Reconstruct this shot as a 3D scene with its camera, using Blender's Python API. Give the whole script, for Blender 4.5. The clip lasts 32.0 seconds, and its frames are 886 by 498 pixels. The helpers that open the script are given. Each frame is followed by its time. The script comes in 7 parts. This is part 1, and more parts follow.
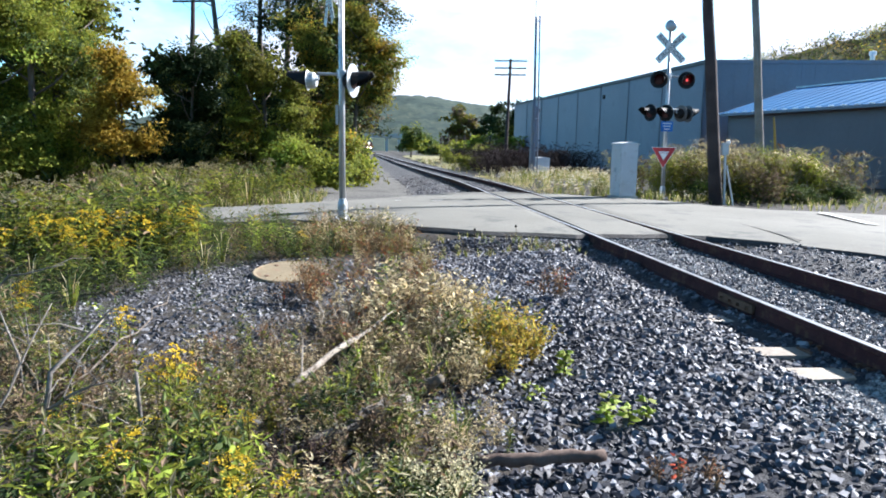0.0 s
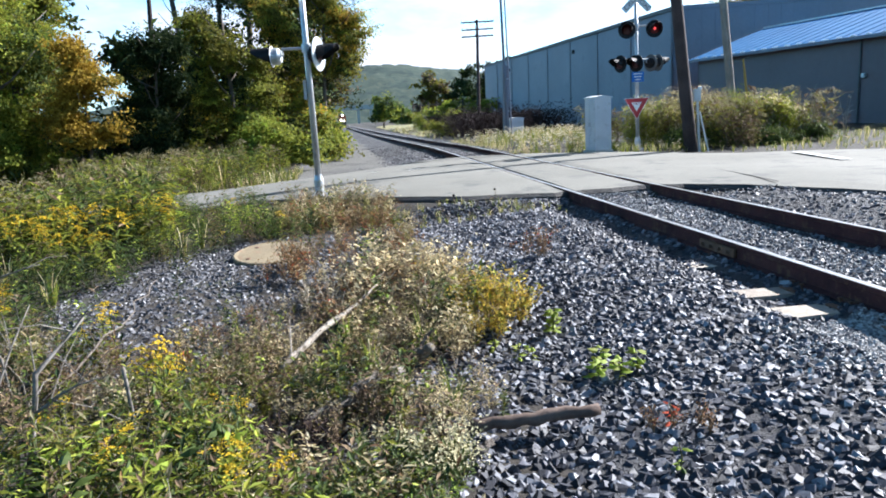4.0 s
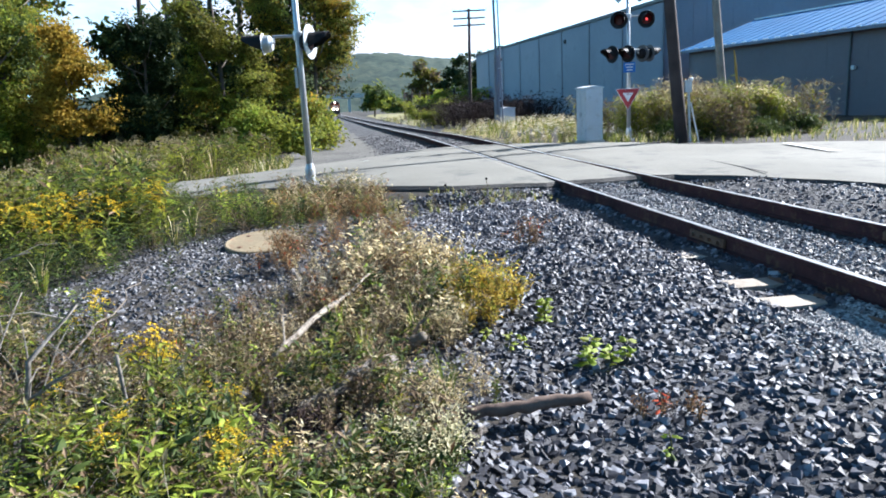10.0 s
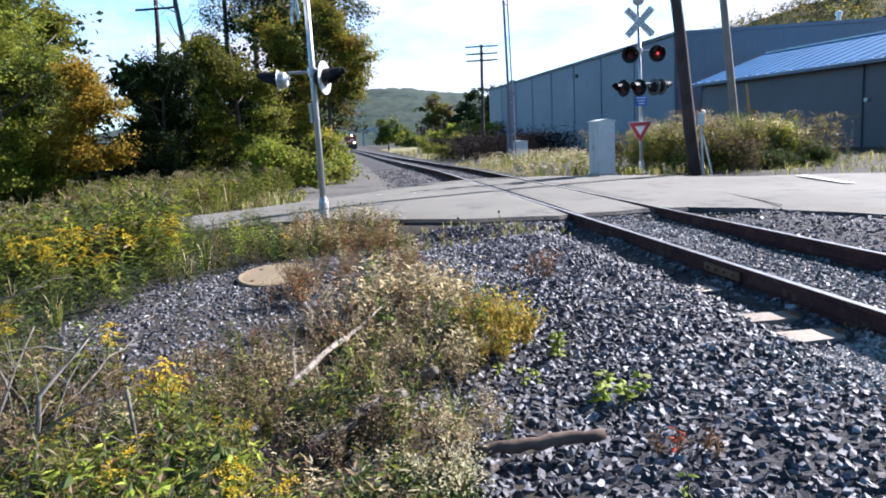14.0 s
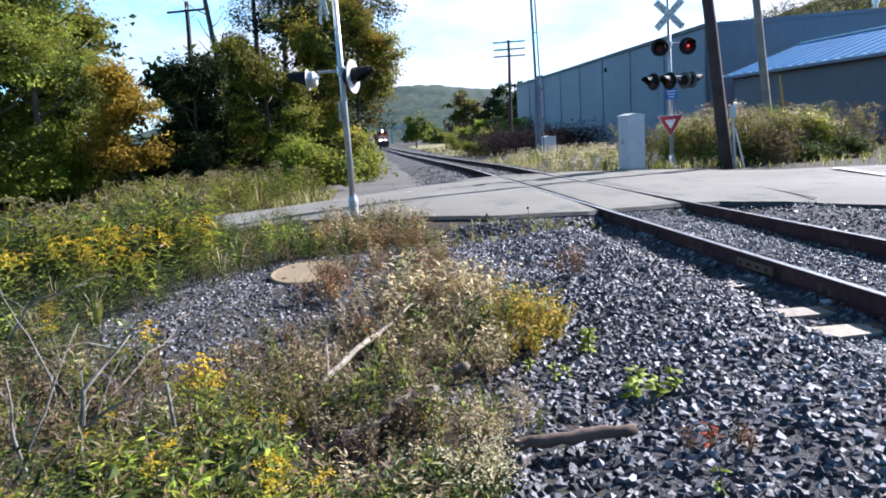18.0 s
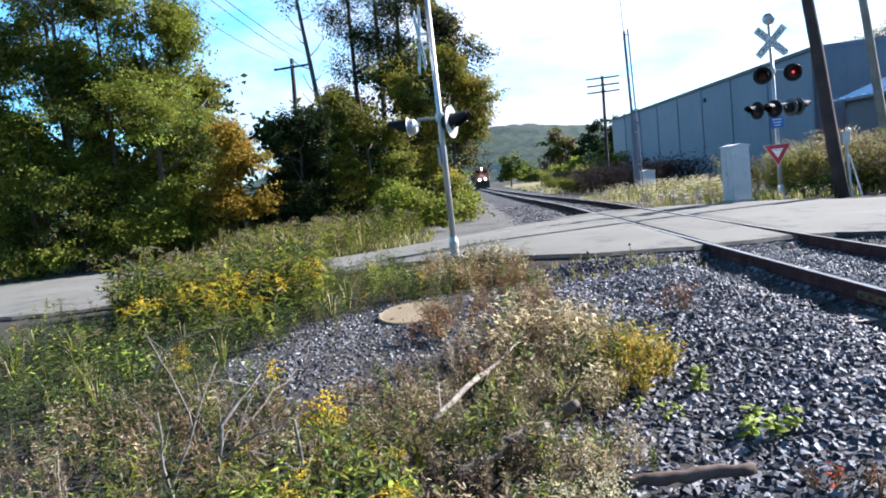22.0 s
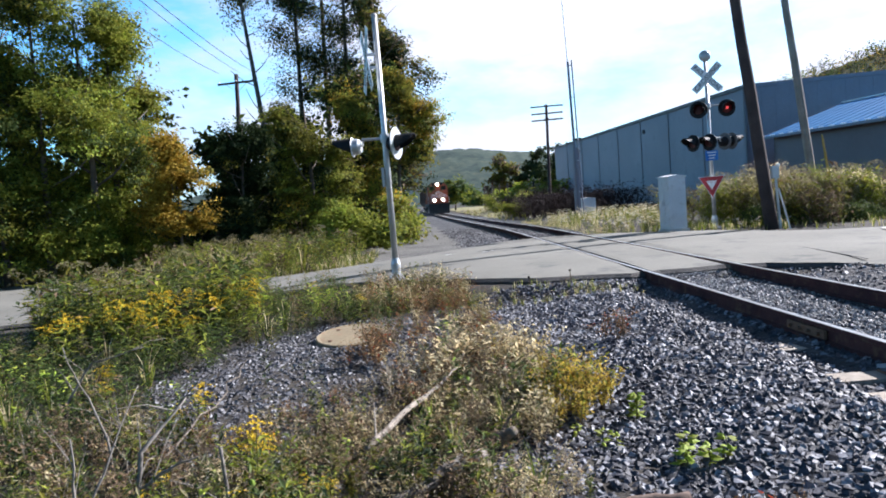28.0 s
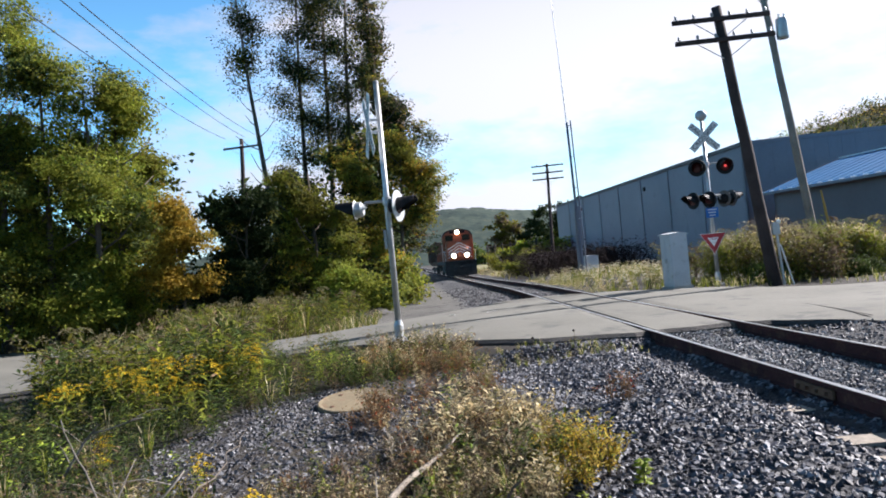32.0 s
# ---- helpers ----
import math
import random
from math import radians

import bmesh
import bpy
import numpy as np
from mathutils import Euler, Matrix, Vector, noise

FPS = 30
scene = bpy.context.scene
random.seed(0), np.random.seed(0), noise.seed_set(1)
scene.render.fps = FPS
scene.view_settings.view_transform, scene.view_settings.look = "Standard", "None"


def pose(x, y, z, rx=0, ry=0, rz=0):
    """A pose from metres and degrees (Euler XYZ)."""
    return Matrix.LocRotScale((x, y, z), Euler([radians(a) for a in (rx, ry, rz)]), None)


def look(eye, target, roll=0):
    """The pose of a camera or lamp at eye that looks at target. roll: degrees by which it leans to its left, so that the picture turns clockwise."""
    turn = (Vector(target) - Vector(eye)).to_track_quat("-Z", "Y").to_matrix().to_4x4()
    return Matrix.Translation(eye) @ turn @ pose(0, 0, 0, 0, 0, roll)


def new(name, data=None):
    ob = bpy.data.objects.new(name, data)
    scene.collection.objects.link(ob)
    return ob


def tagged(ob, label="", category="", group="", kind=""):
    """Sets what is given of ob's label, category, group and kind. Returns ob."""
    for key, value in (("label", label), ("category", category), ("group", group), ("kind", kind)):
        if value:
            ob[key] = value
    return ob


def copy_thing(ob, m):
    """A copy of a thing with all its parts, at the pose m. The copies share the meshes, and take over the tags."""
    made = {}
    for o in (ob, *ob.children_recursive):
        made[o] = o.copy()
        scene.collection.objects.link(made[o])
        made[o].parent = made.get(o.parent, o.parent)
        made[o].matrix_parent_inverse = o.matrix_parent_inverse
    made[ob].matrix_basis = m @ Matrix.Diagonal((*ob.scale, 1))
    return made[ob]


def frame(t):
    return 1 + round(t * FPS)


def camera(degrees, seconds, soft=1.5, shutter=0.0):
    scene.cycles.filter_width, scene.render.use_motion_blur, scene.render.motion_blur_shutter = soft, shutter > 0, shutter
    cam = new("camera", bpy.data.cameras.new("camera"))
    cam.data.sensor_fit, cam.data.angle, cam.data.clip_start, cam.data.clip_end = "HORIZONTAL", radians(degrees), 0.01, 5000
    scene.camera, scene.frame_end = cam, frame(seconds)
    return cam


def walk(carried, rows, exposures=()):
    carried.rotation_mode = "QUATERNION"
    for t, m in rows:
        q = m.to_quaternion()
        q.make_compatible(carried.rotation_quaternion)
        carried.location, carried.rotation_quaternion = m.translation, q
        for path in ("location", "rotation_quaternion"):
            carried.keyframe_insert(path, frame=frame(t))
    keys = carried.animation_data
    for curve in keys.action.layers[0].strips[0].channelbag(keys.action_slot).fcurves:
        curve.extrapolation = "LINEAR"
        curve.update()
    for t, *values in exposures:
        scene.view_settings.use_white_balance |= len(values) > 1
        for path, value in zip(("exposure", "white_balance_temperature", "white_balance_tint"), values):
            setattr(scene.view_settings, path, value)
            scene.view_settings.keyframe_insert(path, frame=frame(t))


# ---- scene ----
cam = camera(64.2, 32.0, soft=1.85)
PATH = [
    (0, (0.020, 0.035, 1.288), (0.959, 9.893, -0.098), 1.39),
    (0.5, (0.014, 0.052, 1.286), (1.246, 9.809, -0.529), 1.45),
    (1, (0.022, 0.064, 1.282), (1.413, 9.790, -0.579), -1.55),
    (1.5, (0.025, 0.064, 1.281), (1.377, 9.779, -0.665), -2.22),
    (2, (0.031, 0.063, 1.286), (1.194, 9.807, -0.640), -2.94),
    (2.5, (0.043, 0.060, 1.296), (1.455, 9.797, -0.490), -2.87),
    (3, (0.041, 0.066, 1.290), (1.311, 9.809, -0.571), -3.55),
    (3.5, (0.036, 0.066, 1.287), (1.205, 9.828, -0.539), -3.02),
    (5.5, (0.026, 0.057, 1.286), (1.280, 9.791, -0.634), -2.49),
    (6, (0.027, 0.062, 1.285), (1.308, 9.796, -0.611), -2.20),
    (6.5, (0.018, 0.051, 1.288), (1.176, 9.794, -0.644), -1.98),
    (7, (0.013, 0.050, 1.289), (1.159, 9.797, -0.626), -2.38),
    (7.5, (0.012, 0.052, 1.291), (1.357, 9.779, -0.600), -2.34),
    (8, (0.011, 0.049, 1.289), (1.391, 9.756, -0.680), -2.53),
    (8.5, (0.007, 0.047, 1.289), (1.359, 9.740, -0.770), -1.59),
    (9, (0.014, 0.053, 1.287), (1.388, 9.757, -0.699), -2.11),
    (9.5, (0.015, 0.049, 1.287), (1.356, 9.750, -0.738), -2.24),
    (10, (0.014, 0.048, 1.288), (1.309, 9.762, -0.704), -2.60),
    (10.5, (0.009, 0.039, 1.289), (1.205, 9.764, -0.712), -2.63),
    (11, (0.011, 0.028, 1.293), (1.029, 9.816, -0.486), -2.87),
    (11.5, (0.026, 0.030, 1.298), (1.306, 9.844, -0.132), -1.42),
    (12, (0.042, 0.049, 1.290), (1.319, 9.940, 0.561), -4.22),
    (12.5, (0.041, 0.049, 1.291), (1.121, 9.950, 0.399), -2.87),
    (13, (0.037, 0.053, 1.292), (1.065, 9.936, 0.167), -3.08),
    (13.5, (0.033, 0.067, 1.292), (1.172, 9.894, -0.171), -2.66),
    (14, (0.028, 0.061, 1.290), (1.167, 9.878, -0.237), -2.84),
    (14.5, (0.023, 0.060, 1.290), (1.225, 9.865, -0.270), -2.66),
    (16.5, (0.037, 0.058, 1.290), (1.262, 9.860, -0.265), -3.52),
    (17, (0.031, 0.049, 1.289), (1.028, 9.875, -0.276), -3.84),
    (17.5, (0.022, 0.035, 1.293), (0.886, 9.875, -0.265), -4.01),
    (18, (0.013, 0.024, 1.297), (0.749, 9.876, -0.255), -3.61),
    (18.5, (0.017, 0.029, 1.296), (0.923, 9.876, -0.197), -3.92),
    (19, (0.014, 0.021, 1.296), (0.838, 9.879, -0.165), -4.13),
    (19.5, (0.014, 0.022, 1.296), (0.870, 9.877, -0.167), -4.12),
    (20, (0.013, 0.025, 1.295), (0.790, 9.877, -0.232), -4.29),
    (20.5, (0.010, 0.012, 1.300), (0.648, 9.881, -0.180), -4.61),
    (21, (0.003, -0.010, 1.307), (0.488, 9.889, -0.020), -5.35),
    (21.5, (-0.054, -0.107, 1.325), (-0.490, 9.832, 0.308), -5.37),
    (22, (-0.054, -0.140, 1.335), (-0.633, 9.803, 0.442), -5.83),
    (22.5, (-0.040, -0.117, 1.332), (-0.392, 9.826, 0.327), -4.72),
    (23, (-0.025, -0.092, 1.323), (-0.301, 9.845, 0.241), -4.20),
    (23.5, (0.015, -0.038, 1.313), (0.649, 9.902, 0.424), -6.09),
    (24, (0.007, -0.021, 1.309), (0.922, 9.909, 0.553), -4.93),
    (24.5, (-0.061, -0.058, 1.310), (-0.203, 9.862, 0.062), -4.07),
    (26.5, (-0.132, -0.069, 1.268), (-0.665, 9.849, 0.105), -4.90),
    (27, (-0.122, -0.061, 1.276), (-0.655, 9.856, 0.112), -4.29),
    (27.5, (-0.060, -0.044, 1.312), (0.118, 9.916, 0.428), -4.28),
    (28, (-0.037, -0.052, 1.326), (0.211, 9.924, 0.676), -4.15),
    (28.5, (-0.040, -0.077, 1.330), (-0.181, 9.912, 0.880), -4.19),
    (29, (-0.037, -0.093, 1.335), (-0.322, 9.899, 1.043), -4.62),
    (29.5, (-0.027, -0.091, 1.341), (-0.166, 9.905, 1.082), -3.60),
    (30, (-0.029, -0.103, 1.337), (-0.300, 9.891, 1.116), -4.39),
    (30.5, (-0.031, -0.094, 1.336), (-0.247, 9.899, 1.037), -4.06),
    (31, (-0.029, -0.080, 1.337), (-0.113, 9.916, 1.058), -4.03),
    (31.5, (-0.019, -0.065, 1.352), (0.184, 9.931, 1.179), -4.88),
    (32, (-0.011, -0.065, 1.369), (0.251, 9.930, 1.552), -4.90),
]
EXPOSURES = [(t, e + 0.66, 5650, 13) for t, e in ((0, 1.23), (1, 1.19), (2, 1.32), (3, 1.19))]
EXPOSURES += [(t, e + 0.66, 5580, 12) for t, e in ((6, 1.27), (10, 1.27), (10.9, 1.28))]
EXPOSURES += [(t, e + 0.66, 5700, 20) for t, e in ((12, 0.80), (13, 0.93), (14, 1.08))]
EXPOSURES += [(t, e + 0.66, 5600, 19) for t, e in ((17, 1.08), (20, 1.13), (21, 1.12))]
EXPOSURES += [(t, e + 0.66, 5600, 17) for t, e in ((22, 1.15), (23, 1.17))]
EXPOSURES += [(24, 1.58, 5700, 21), (24.5, 1.6, 5700, 20), (26.5, 1.84, 5550, 15), (27, 1.84, 5500, 15), (28, 1.56, 5700, 17)]
EXPOSURES += [(29, 1.57, 5850, 19), (30, 1.58, 5900, 21), (31, 1.54, 5950, 22), (32, 1.38, 6000, 17)]
walk(cam, [(t, look(eye, target, roll)) for t, eye, target, roll in PATH], EXPOSURES)

# ---- light: sun from the right and a little ahead, broken cloud ----
SUN_DIR = Vector((0.755, 0.325, 0.54)).normalized()
world = bpy.data.worlds.new("sky")
scene.world = world
world.use_nodes = True
wn, wl = world.node_tree.nodes, world.node_tree.links
wn.clear()
w_out = wn.new("ShaderNodeOutputWorld")
w_bg = wn.new("ShaderNodeBackground")
w_sky = wn.new("ShaderNodeTexSky")
w_sky.sky_type = "NISHITA"
w_sky.sun_disc = False
w_sky.sun_elevation = math.asin(SUN_DIR.z)
w_sky.sun_rotation = math.atan2(SUN_DIR.x, SUN_DIR.y)
w_sky.air_density, w_sky.dust_density, w_sky.ozone_density = 1.0, 0.6, 2.0
w_co = wn.new("ShaderNodeTexCoord")
w_map = wn.new("ShaderNodeMapping")
w_map.inputs["Scale"].default_value = (1.0, 1.0, 2.6)
w_map.inputs["Location"].default_value = (0.35, 0.1, 0.55)
w_noise = wn.new("ShaderNodeTexNoise")
w_noise.inputs["Scale"].default_value = 2.1
w_noise.inputs["Detail"].default_value = 9.0
w_noise.inputs["Roughness"].default_value = 0.58
w_ramp = wn.new("ShaderNodeValToRGB")
w_ramp.color_ramp.elements[0].position, w_ramp.color_ramp.elements[1].position = 0.43, 0.58
w_mix = wn.new("ShaderNodeMixRGB")
# the cloud bank is thicker over the track and the warehouse than over the wood
w_dot = wn.new("ShaderNodeVectorMath")
w_dot.operation = "DOT_PRODUCT"
w_dot.inputs[1].default_value = Vector((0.66, 0.70, 0.28)).normalized()
w_thick = wn.new("ShaderNodeMapRange")
w_thick.inputs["From Min"].default_value, w_thick.inputs["From Max"].default_value = 0.35, 1.0
w_thick.inputs["To Min"].default_value, w_thick.inputs["To Max"].default_value = -0.115, 0.125
w_add = wn.new("ShaderNodeMath")
w_add.operation = "ADD"
w_lit = wn.new("ShaderNodeMapRange")
w_lit.inputs["From Min"].default_value, w_lit.inputs["From Max"].default_value = -0.4, 0.95
w_lit.inputs["To Min"].default_value, w_lit.inputs["To Max"].default_value = 2.6, 8.2
w_cloud = wn.new("ShaderNodeVectorMath")
w_cloud.operation = "SCALE"
w_cloud.inputs[0].default_value = (1.0, 1.012, 1.035)
wl.new(w_dot.outputs["Value"], w_lit.inputs["Value"])
wl.new(w_lit.outputs["Result"], w_cloud.inputs["Scale"])
wl.new(w_cloud.outputs["Vector"], w_mix.inputs["Color2"])
wl.new(w_co.outputs["Generated"], w_map.inputs["Vector"])
wl.new(w_co.outputs["Generated"], w_dot.inputs[0])
wl.new(w_dot.outputs["Value"], w_thick.inputs["Value"])
wl.new(w_map.outputs["Vector"], w_noise.inputs["Vector"])
wl.new(w_noise.outputs["Fac"], w_add.inputs[0])
wl.new(w_thick.outputs["Result"], w_add.inputs[1])
wl.new(w_add.outputs["Value"], w_ramp.inputs["Fac"])
wl.new(w_ramp.outputs["Color"], w_mix.inputs["Fac"])
w_clear = wn.new("ShaderNodeMixRGB")
w_clear.blend_type = "MULTIPLY"
w_clear.inputs["Fac"].default_value = 1.0
w_clear.inputs["Color2"].default_value = (1.15, 1.92, 2.02, 1)
wl.new(w_sky.outputs["Color"], w_clear.inputs["Color1"])
wl.new(w_clear.outputs["Color"], w_mix.inputs["Color1"])
# the sky is pale near the horizon and deep blue overhead
w_sep = wn.new("ShaderNodeSeparateXYZ")
w_high = wn.new("ShaderNodeMapRange")
w_high.interpolation_type = "SMOOTHSTEP"
w_high.inputs["From Min"].default_value, w_high.inputs["From Max"].default_value = 0.22, 0.75
w_high.inputs["To Min"].default_value, w_high.inputs["To Max"].default_value = 1.0, 0.22
w_deep = wn.new("ShaderNodeVectorMath")
w_deep.operation = "SCALE"
wl.new(w_co.outputs["Generated"], w_sep.inputs["Vector"])
wl.new(w_sep.outputs["Z"], w_high.inputs["Value"])
wl.new(w_mix.outputs["Color"], w_deep.inputs[0])
wl.new(w_high.outputs["Result"], w_deep.inputs["Scale"])
wl.new(w_deep.outputs["Vector"], w_bg.inputs["Color"])
wl.new(w_bg.outputs["Background"], w_out.inputs["Surface"])
w_bg.inputs["Strength"].default_value = 0.050
sun = new("sun", bpy.data.lights.new("sun", "SUN"))
sun.data.energy, sun.data.angle, sun.data.color = 5.0, radians(0.53), (1.0, 0.93, 0.82)
sun.matrix_world = look(SUN_DIR * 50, (0, 0, 0))


# ---- materials ----
def shader(name):
    m = bpy.data.materials.new(name)
    m.use_nodes = True
    n, l = m.node_tree.nodes, m.node_tree.links
    return m, n, l, n["Principled BSDF"]


def noise_node(n, l, scale, detail=4.0, rough=0.55, space="Object"):
    co = n.new("ShaderNodeTexCoord")
    t = n.new("ShaderNodeTexNoise")
    t.inputs["Scale"].default_value, t.inputs["Detail"].default_value, t.inputs["Roughness"].default_value = scale, detail, rough
    l.new(co.outputs[space], t.inputs["Vector"])
    return t.outputs["Fac"]


def ramp(n, l, fac, stops):
    r = n.new("ShaderNodeValToRGB")
    while len(r.color_ramp.elements) < len(stops):
        r.color_ramp.elements.new(0.5)
    for e, (p, c) in zip(r.color_ramp.elements, stops):
        e.position, e.color = p, (*c, 1)
    l.new(fac, r.inputs["Fac"])
    return r.outputs["Color"]


def mixed(n, l, fac, a, b, mode="MIX"):
    x = n.new("ShaderNodeMixRGB")
    x.blend_type = mode
    for sock, v in ((x.inputs["Fac"], fac), (x.inputs["Color1"], a), (x.inputs["Color2"], b)):
        if isinstance(v, (int, float)):
            sock.default_value = v
        elif isinstance(v, tuple):
            sock.default_value = (*v, 1)
        else:
            l.new(v, sock)
    return x.outputs["Color"]


def surf(name, c1, c2, rough=0.8, coarse=1.5, fine=25.0, bump=0.3, metal=0.0, stain=None, spec=0.5, vary=0.0, dist=0.01, space="Object", mottle=0.55):
    """A surface with a coarse drift between two colours, fine grain, relief and, if given, stains."""
    m, n, l, p = shader(name)
    big, small = noise_node(n, l, coarse, 5.0, space=space), noise_node(n, l, fine, 6.0, 0.65, space=space)
    col = mixed(n, l, ramp(n, l, big, [(0.35, (0, 0, 0)), (0.65, (1, 1, 1))]), c1, c2)
    grain = ramp(n, l, small, [(0.3, (0.62, 0.62, 0.62)), (0.7, (1.3, 1.3, 1.3))])
    col = mixed(n, l, mottle, col, grain, "MULTIPLY")
    if stain:
        spots = ramp(n, l, noise_node(n, l, coarse * 3.1, 7.0, 0.7, space=space), [(0.54, (0, 0, 0)), (0.64, (1, 1, 1))])
        col = mixed(n, l, spots, col, stain)
    if vary:
        info = n.new("ShaderNodeObjectInfo")
        shade = ramp(n, l, info.outputs["Random"], [(0, (1 - vary,) * 3), (1, (1 + vary,) * 3)])
        col = mixed(n, l, 1.0, col, shade, "MULTIPLY")
    l.new(col, p.inputs["Base Color"])
    p.inputs["Roughness"].default_value, p.inputs["Metallic"].default_value = rough, metal
    p.inputs["Specular IOR Level"].default_value = spec
    if bump:
        b = n.new("ShaderNodeBump")
        b.inputs["Strength"].default_value, b.inputs["Distance"].default_value = bump, dist
        l.new(small, b.inputs["Height"])
        l.new(b.outputs["Normal"], p.inputs["Normal"])
    return m


def island(name, stops, rough=0.8, spec=0.3, thin=0.0, bump=0.0):
    """Loose pieces (stones, leaves, stems), each with its own shade; thin: how much light comes through."""
    m, n, l, p = shader(name)
    geo = n.new("ShaderNodeNewGeometry")
    col = ramp(n, l, geo.outputs["Random Per Island"], stops)
    col = mixed(n, l, 0.5, col, ramp(n, l, noise_node(n, l, 40.0 if not thin else 9.0, 4.0), [(0.3, (0.65,) * 3), (0.7, (1.25,) * 3)]), "MULTIPLY")
    l.new(col, p.inputs["Base Color"])
    p.inputs["Roughness"].default_value, p.inputs["Specular IOR Level"].default_value = rough, spec
    if bump:
        b = n.new("ShaderNodeBump")
        b.inputs["Strength"].default_value, b.inputs["Distance"].default_value = bump, 0.004
        l.new(noise_node(n, l, 90.0, 5.0), b.inputs["Height"])
        l.new(b.outputs["Normal"], p.inputs["Normal"])
    if thin:
        tr = n.new("ShaderNodeBsdfTranslucent")
        mx = n.new("ShaderNodeMixShader")
        mx.inputs["Fac"].default_value = thin
        l.new(col, tr.inputs["Color"])
        l.new(p.outputs["BSDF"], mx.inputs[1])
        l.new(tr.outputs["BSDF"], mx.inputs[2])
        l.new(mx.outputs["Shader"], n["Material Output"].inputs["Surface"])
    return m


def glow(name, colour, strength):
    m, n, l, p = shader(name)
    p.inputs["Base Color"].default_value = (*colour, 1)
    p.inputs["Emission Color"].default_value, p.inputs["Emission Strength"].default_value = (*colour, 1), strength
    return m


def plain(name, c, rough=0.5, metal=0.0):
    return surf(name, c, tuple(v * 0.82 for v in c), rough, 2.0, 30.0, 0.08, metal, dist=0.002)


M_SOIL = surf("soil", (0.015, 0.012, 0.009), (0.032, 0.025, 0.018), 0.95, 0.8, 18, 0.8, stain=(0.028, 0.032, 0.012), dist=0.03)
M_BALLAST = surf("ballast_bed", (0.028, 0.028, 0.032), (0.06, 0.06, 0.064), 0.9, 1.2, 22, 1.0, dist=0.05)
M_STONE = island("crushed_stone", [(0, (0.012, 0.013, 0.018)), (0.4, (0.029, 0.030, 0.040)), (0.75, (0.074, 0.076, 0.094)), (1, (0.26, 0.265, 0.29))], 0.6, 0.35, bump=0.5)
M_OLDSTONE = island("old_crushed_stone", [(0, (0.030, 0.029, 0.034)), (0.5, (0.064, 0.063, 0.071)), (0.85, (0.130, 0.128, 0.138)), (1, (0.29, 0.288, 0.295))], 0.7, 0.4, bump=0.5)
M_FINES = island("stone_chips", [(0, (0.10, 0.10, 0.105)), (0.5, (0.24, 0.24, 0.24)), (1, (0.42, 0.42, 0.41))], 0.8, 0.3)
M_GRAVEL = surf("gravel_path", (0.056, 0.054, 0.050), (0.108, 0.104, 0.095), 0.95, 0.6, 9, 1.0, dist=0.04)
M_ASPHALT = surf("worn_asphalt", (0.120, 0.116, 0.097), (0.158, 0.153, 0.131), 0.88, 0.35, 60, 0.5, stain=(0.076, 0.077, 0.070), dist=0.006)
M_ASPHALT_EDGE = surf("broken_asphalt", (0.030, 0.028, 0.027), (0.062, 0.058, 0.055), 0.95, 2.0, 20, 1.0, dist=0.03)
M_FIELD = surf("dry_meadow", (0.15, 0.14, 0.052), (0.23, 0.20, 0.08), 0.95, 0.12, 2.5, 0.8, stain=(0.10, 0.115, 0.035), dist=0.05)
M_RAIL = surf("rusty_rail", (0.042, 0.016, 0.018), (0.076, 0.030, 0.028), 0.85, 3.0, 40, 0.4, stain=(0.10, 0.055, 0.036), spec=0.2, dist=0.004)
M_RAILTOP = surf("polished_rail_head", (0.62, 0.60, 0.58), (0.5, 0.47, 0.45), 0.32, 4.0, 60, 0.05, 0.9)
M_TIE = surf("weathered_tie", (0.20, 0.165, 0.13), (0.32, 0.28, 0.23), 0.9, 2.5, 30, 0.7, vary=0.4, dist=0.01)
M_PLATE = surf("rusty_plate", (0.12, 0.06, 0.035), (0.19, 0.11, 0.07), 0.8, 5, 40, 0.3, 0.3)
M_ALU = surf("dull_aluminium", (0.38, 0.39, 0.41), (0.50, 0.51, 0.52), 0.45, 1.5, 30, 0.12, 0.55, stain=(0.40, 0.40, 0.40), dist=0.003, mottle=0.16)
M_GALV = surf("galvanised_steel", (0.42, 0.44, 0.46), (0.55, 0.57, 0.58), 0.5, 2, 22, 0.1, 0.6, dist=0.003, mottle=0.16)
M_WHITE = surf("white_sheeting", (0.78, 0.79, 0.80), (0.70, 0.71, 0.72), 0.5, 2.0, 25, 0.05, stain=(0.60, 0.60, 0.58), mottle=0.16)
M_PAINT = surf("worn_road_paint", (0.40, 0.40, 0.38), (0.58, 0.58, 0.55), 0.85, 3.0, 30, 0.1, stain=(0.17, 0.17, 0.16))
M_BLACK = surf("black_paint", (0.009, 0.009, 0.010), (0.016, 0.015, 0.016), 0.6, 3, 30, 0.1, mottle=0.16, spec=0.2)
M_LENS = glow("red_lens", (0.030, 0.003, 0.005), 0.01)
M_LENS_LIT = glow("red_lens_lit", (0.060, 0.004, 0.007), 0.04)
M_BULB = glow("red_lamp_glow", (1.0, 0.09, 0.08), 0.30)
M_CABINET = surf("silver_cabinet", (0.55, 0.57, 0.60), (0.64, 0.66, 0.69), 0.5, 1.2, 24, 0.08, 0.25, stain=(0.48, 0.49, 0.5), mottle=0.16)
M_CONCRETE = surf("concrete", (0.36, 0.35, 0.33), (0.46, 0.45, 0.43), 0.9, 1.5, 30, 0.4)
M_RED = plain("sign_red", (0.34, 0.018, 0.026), 0.5)
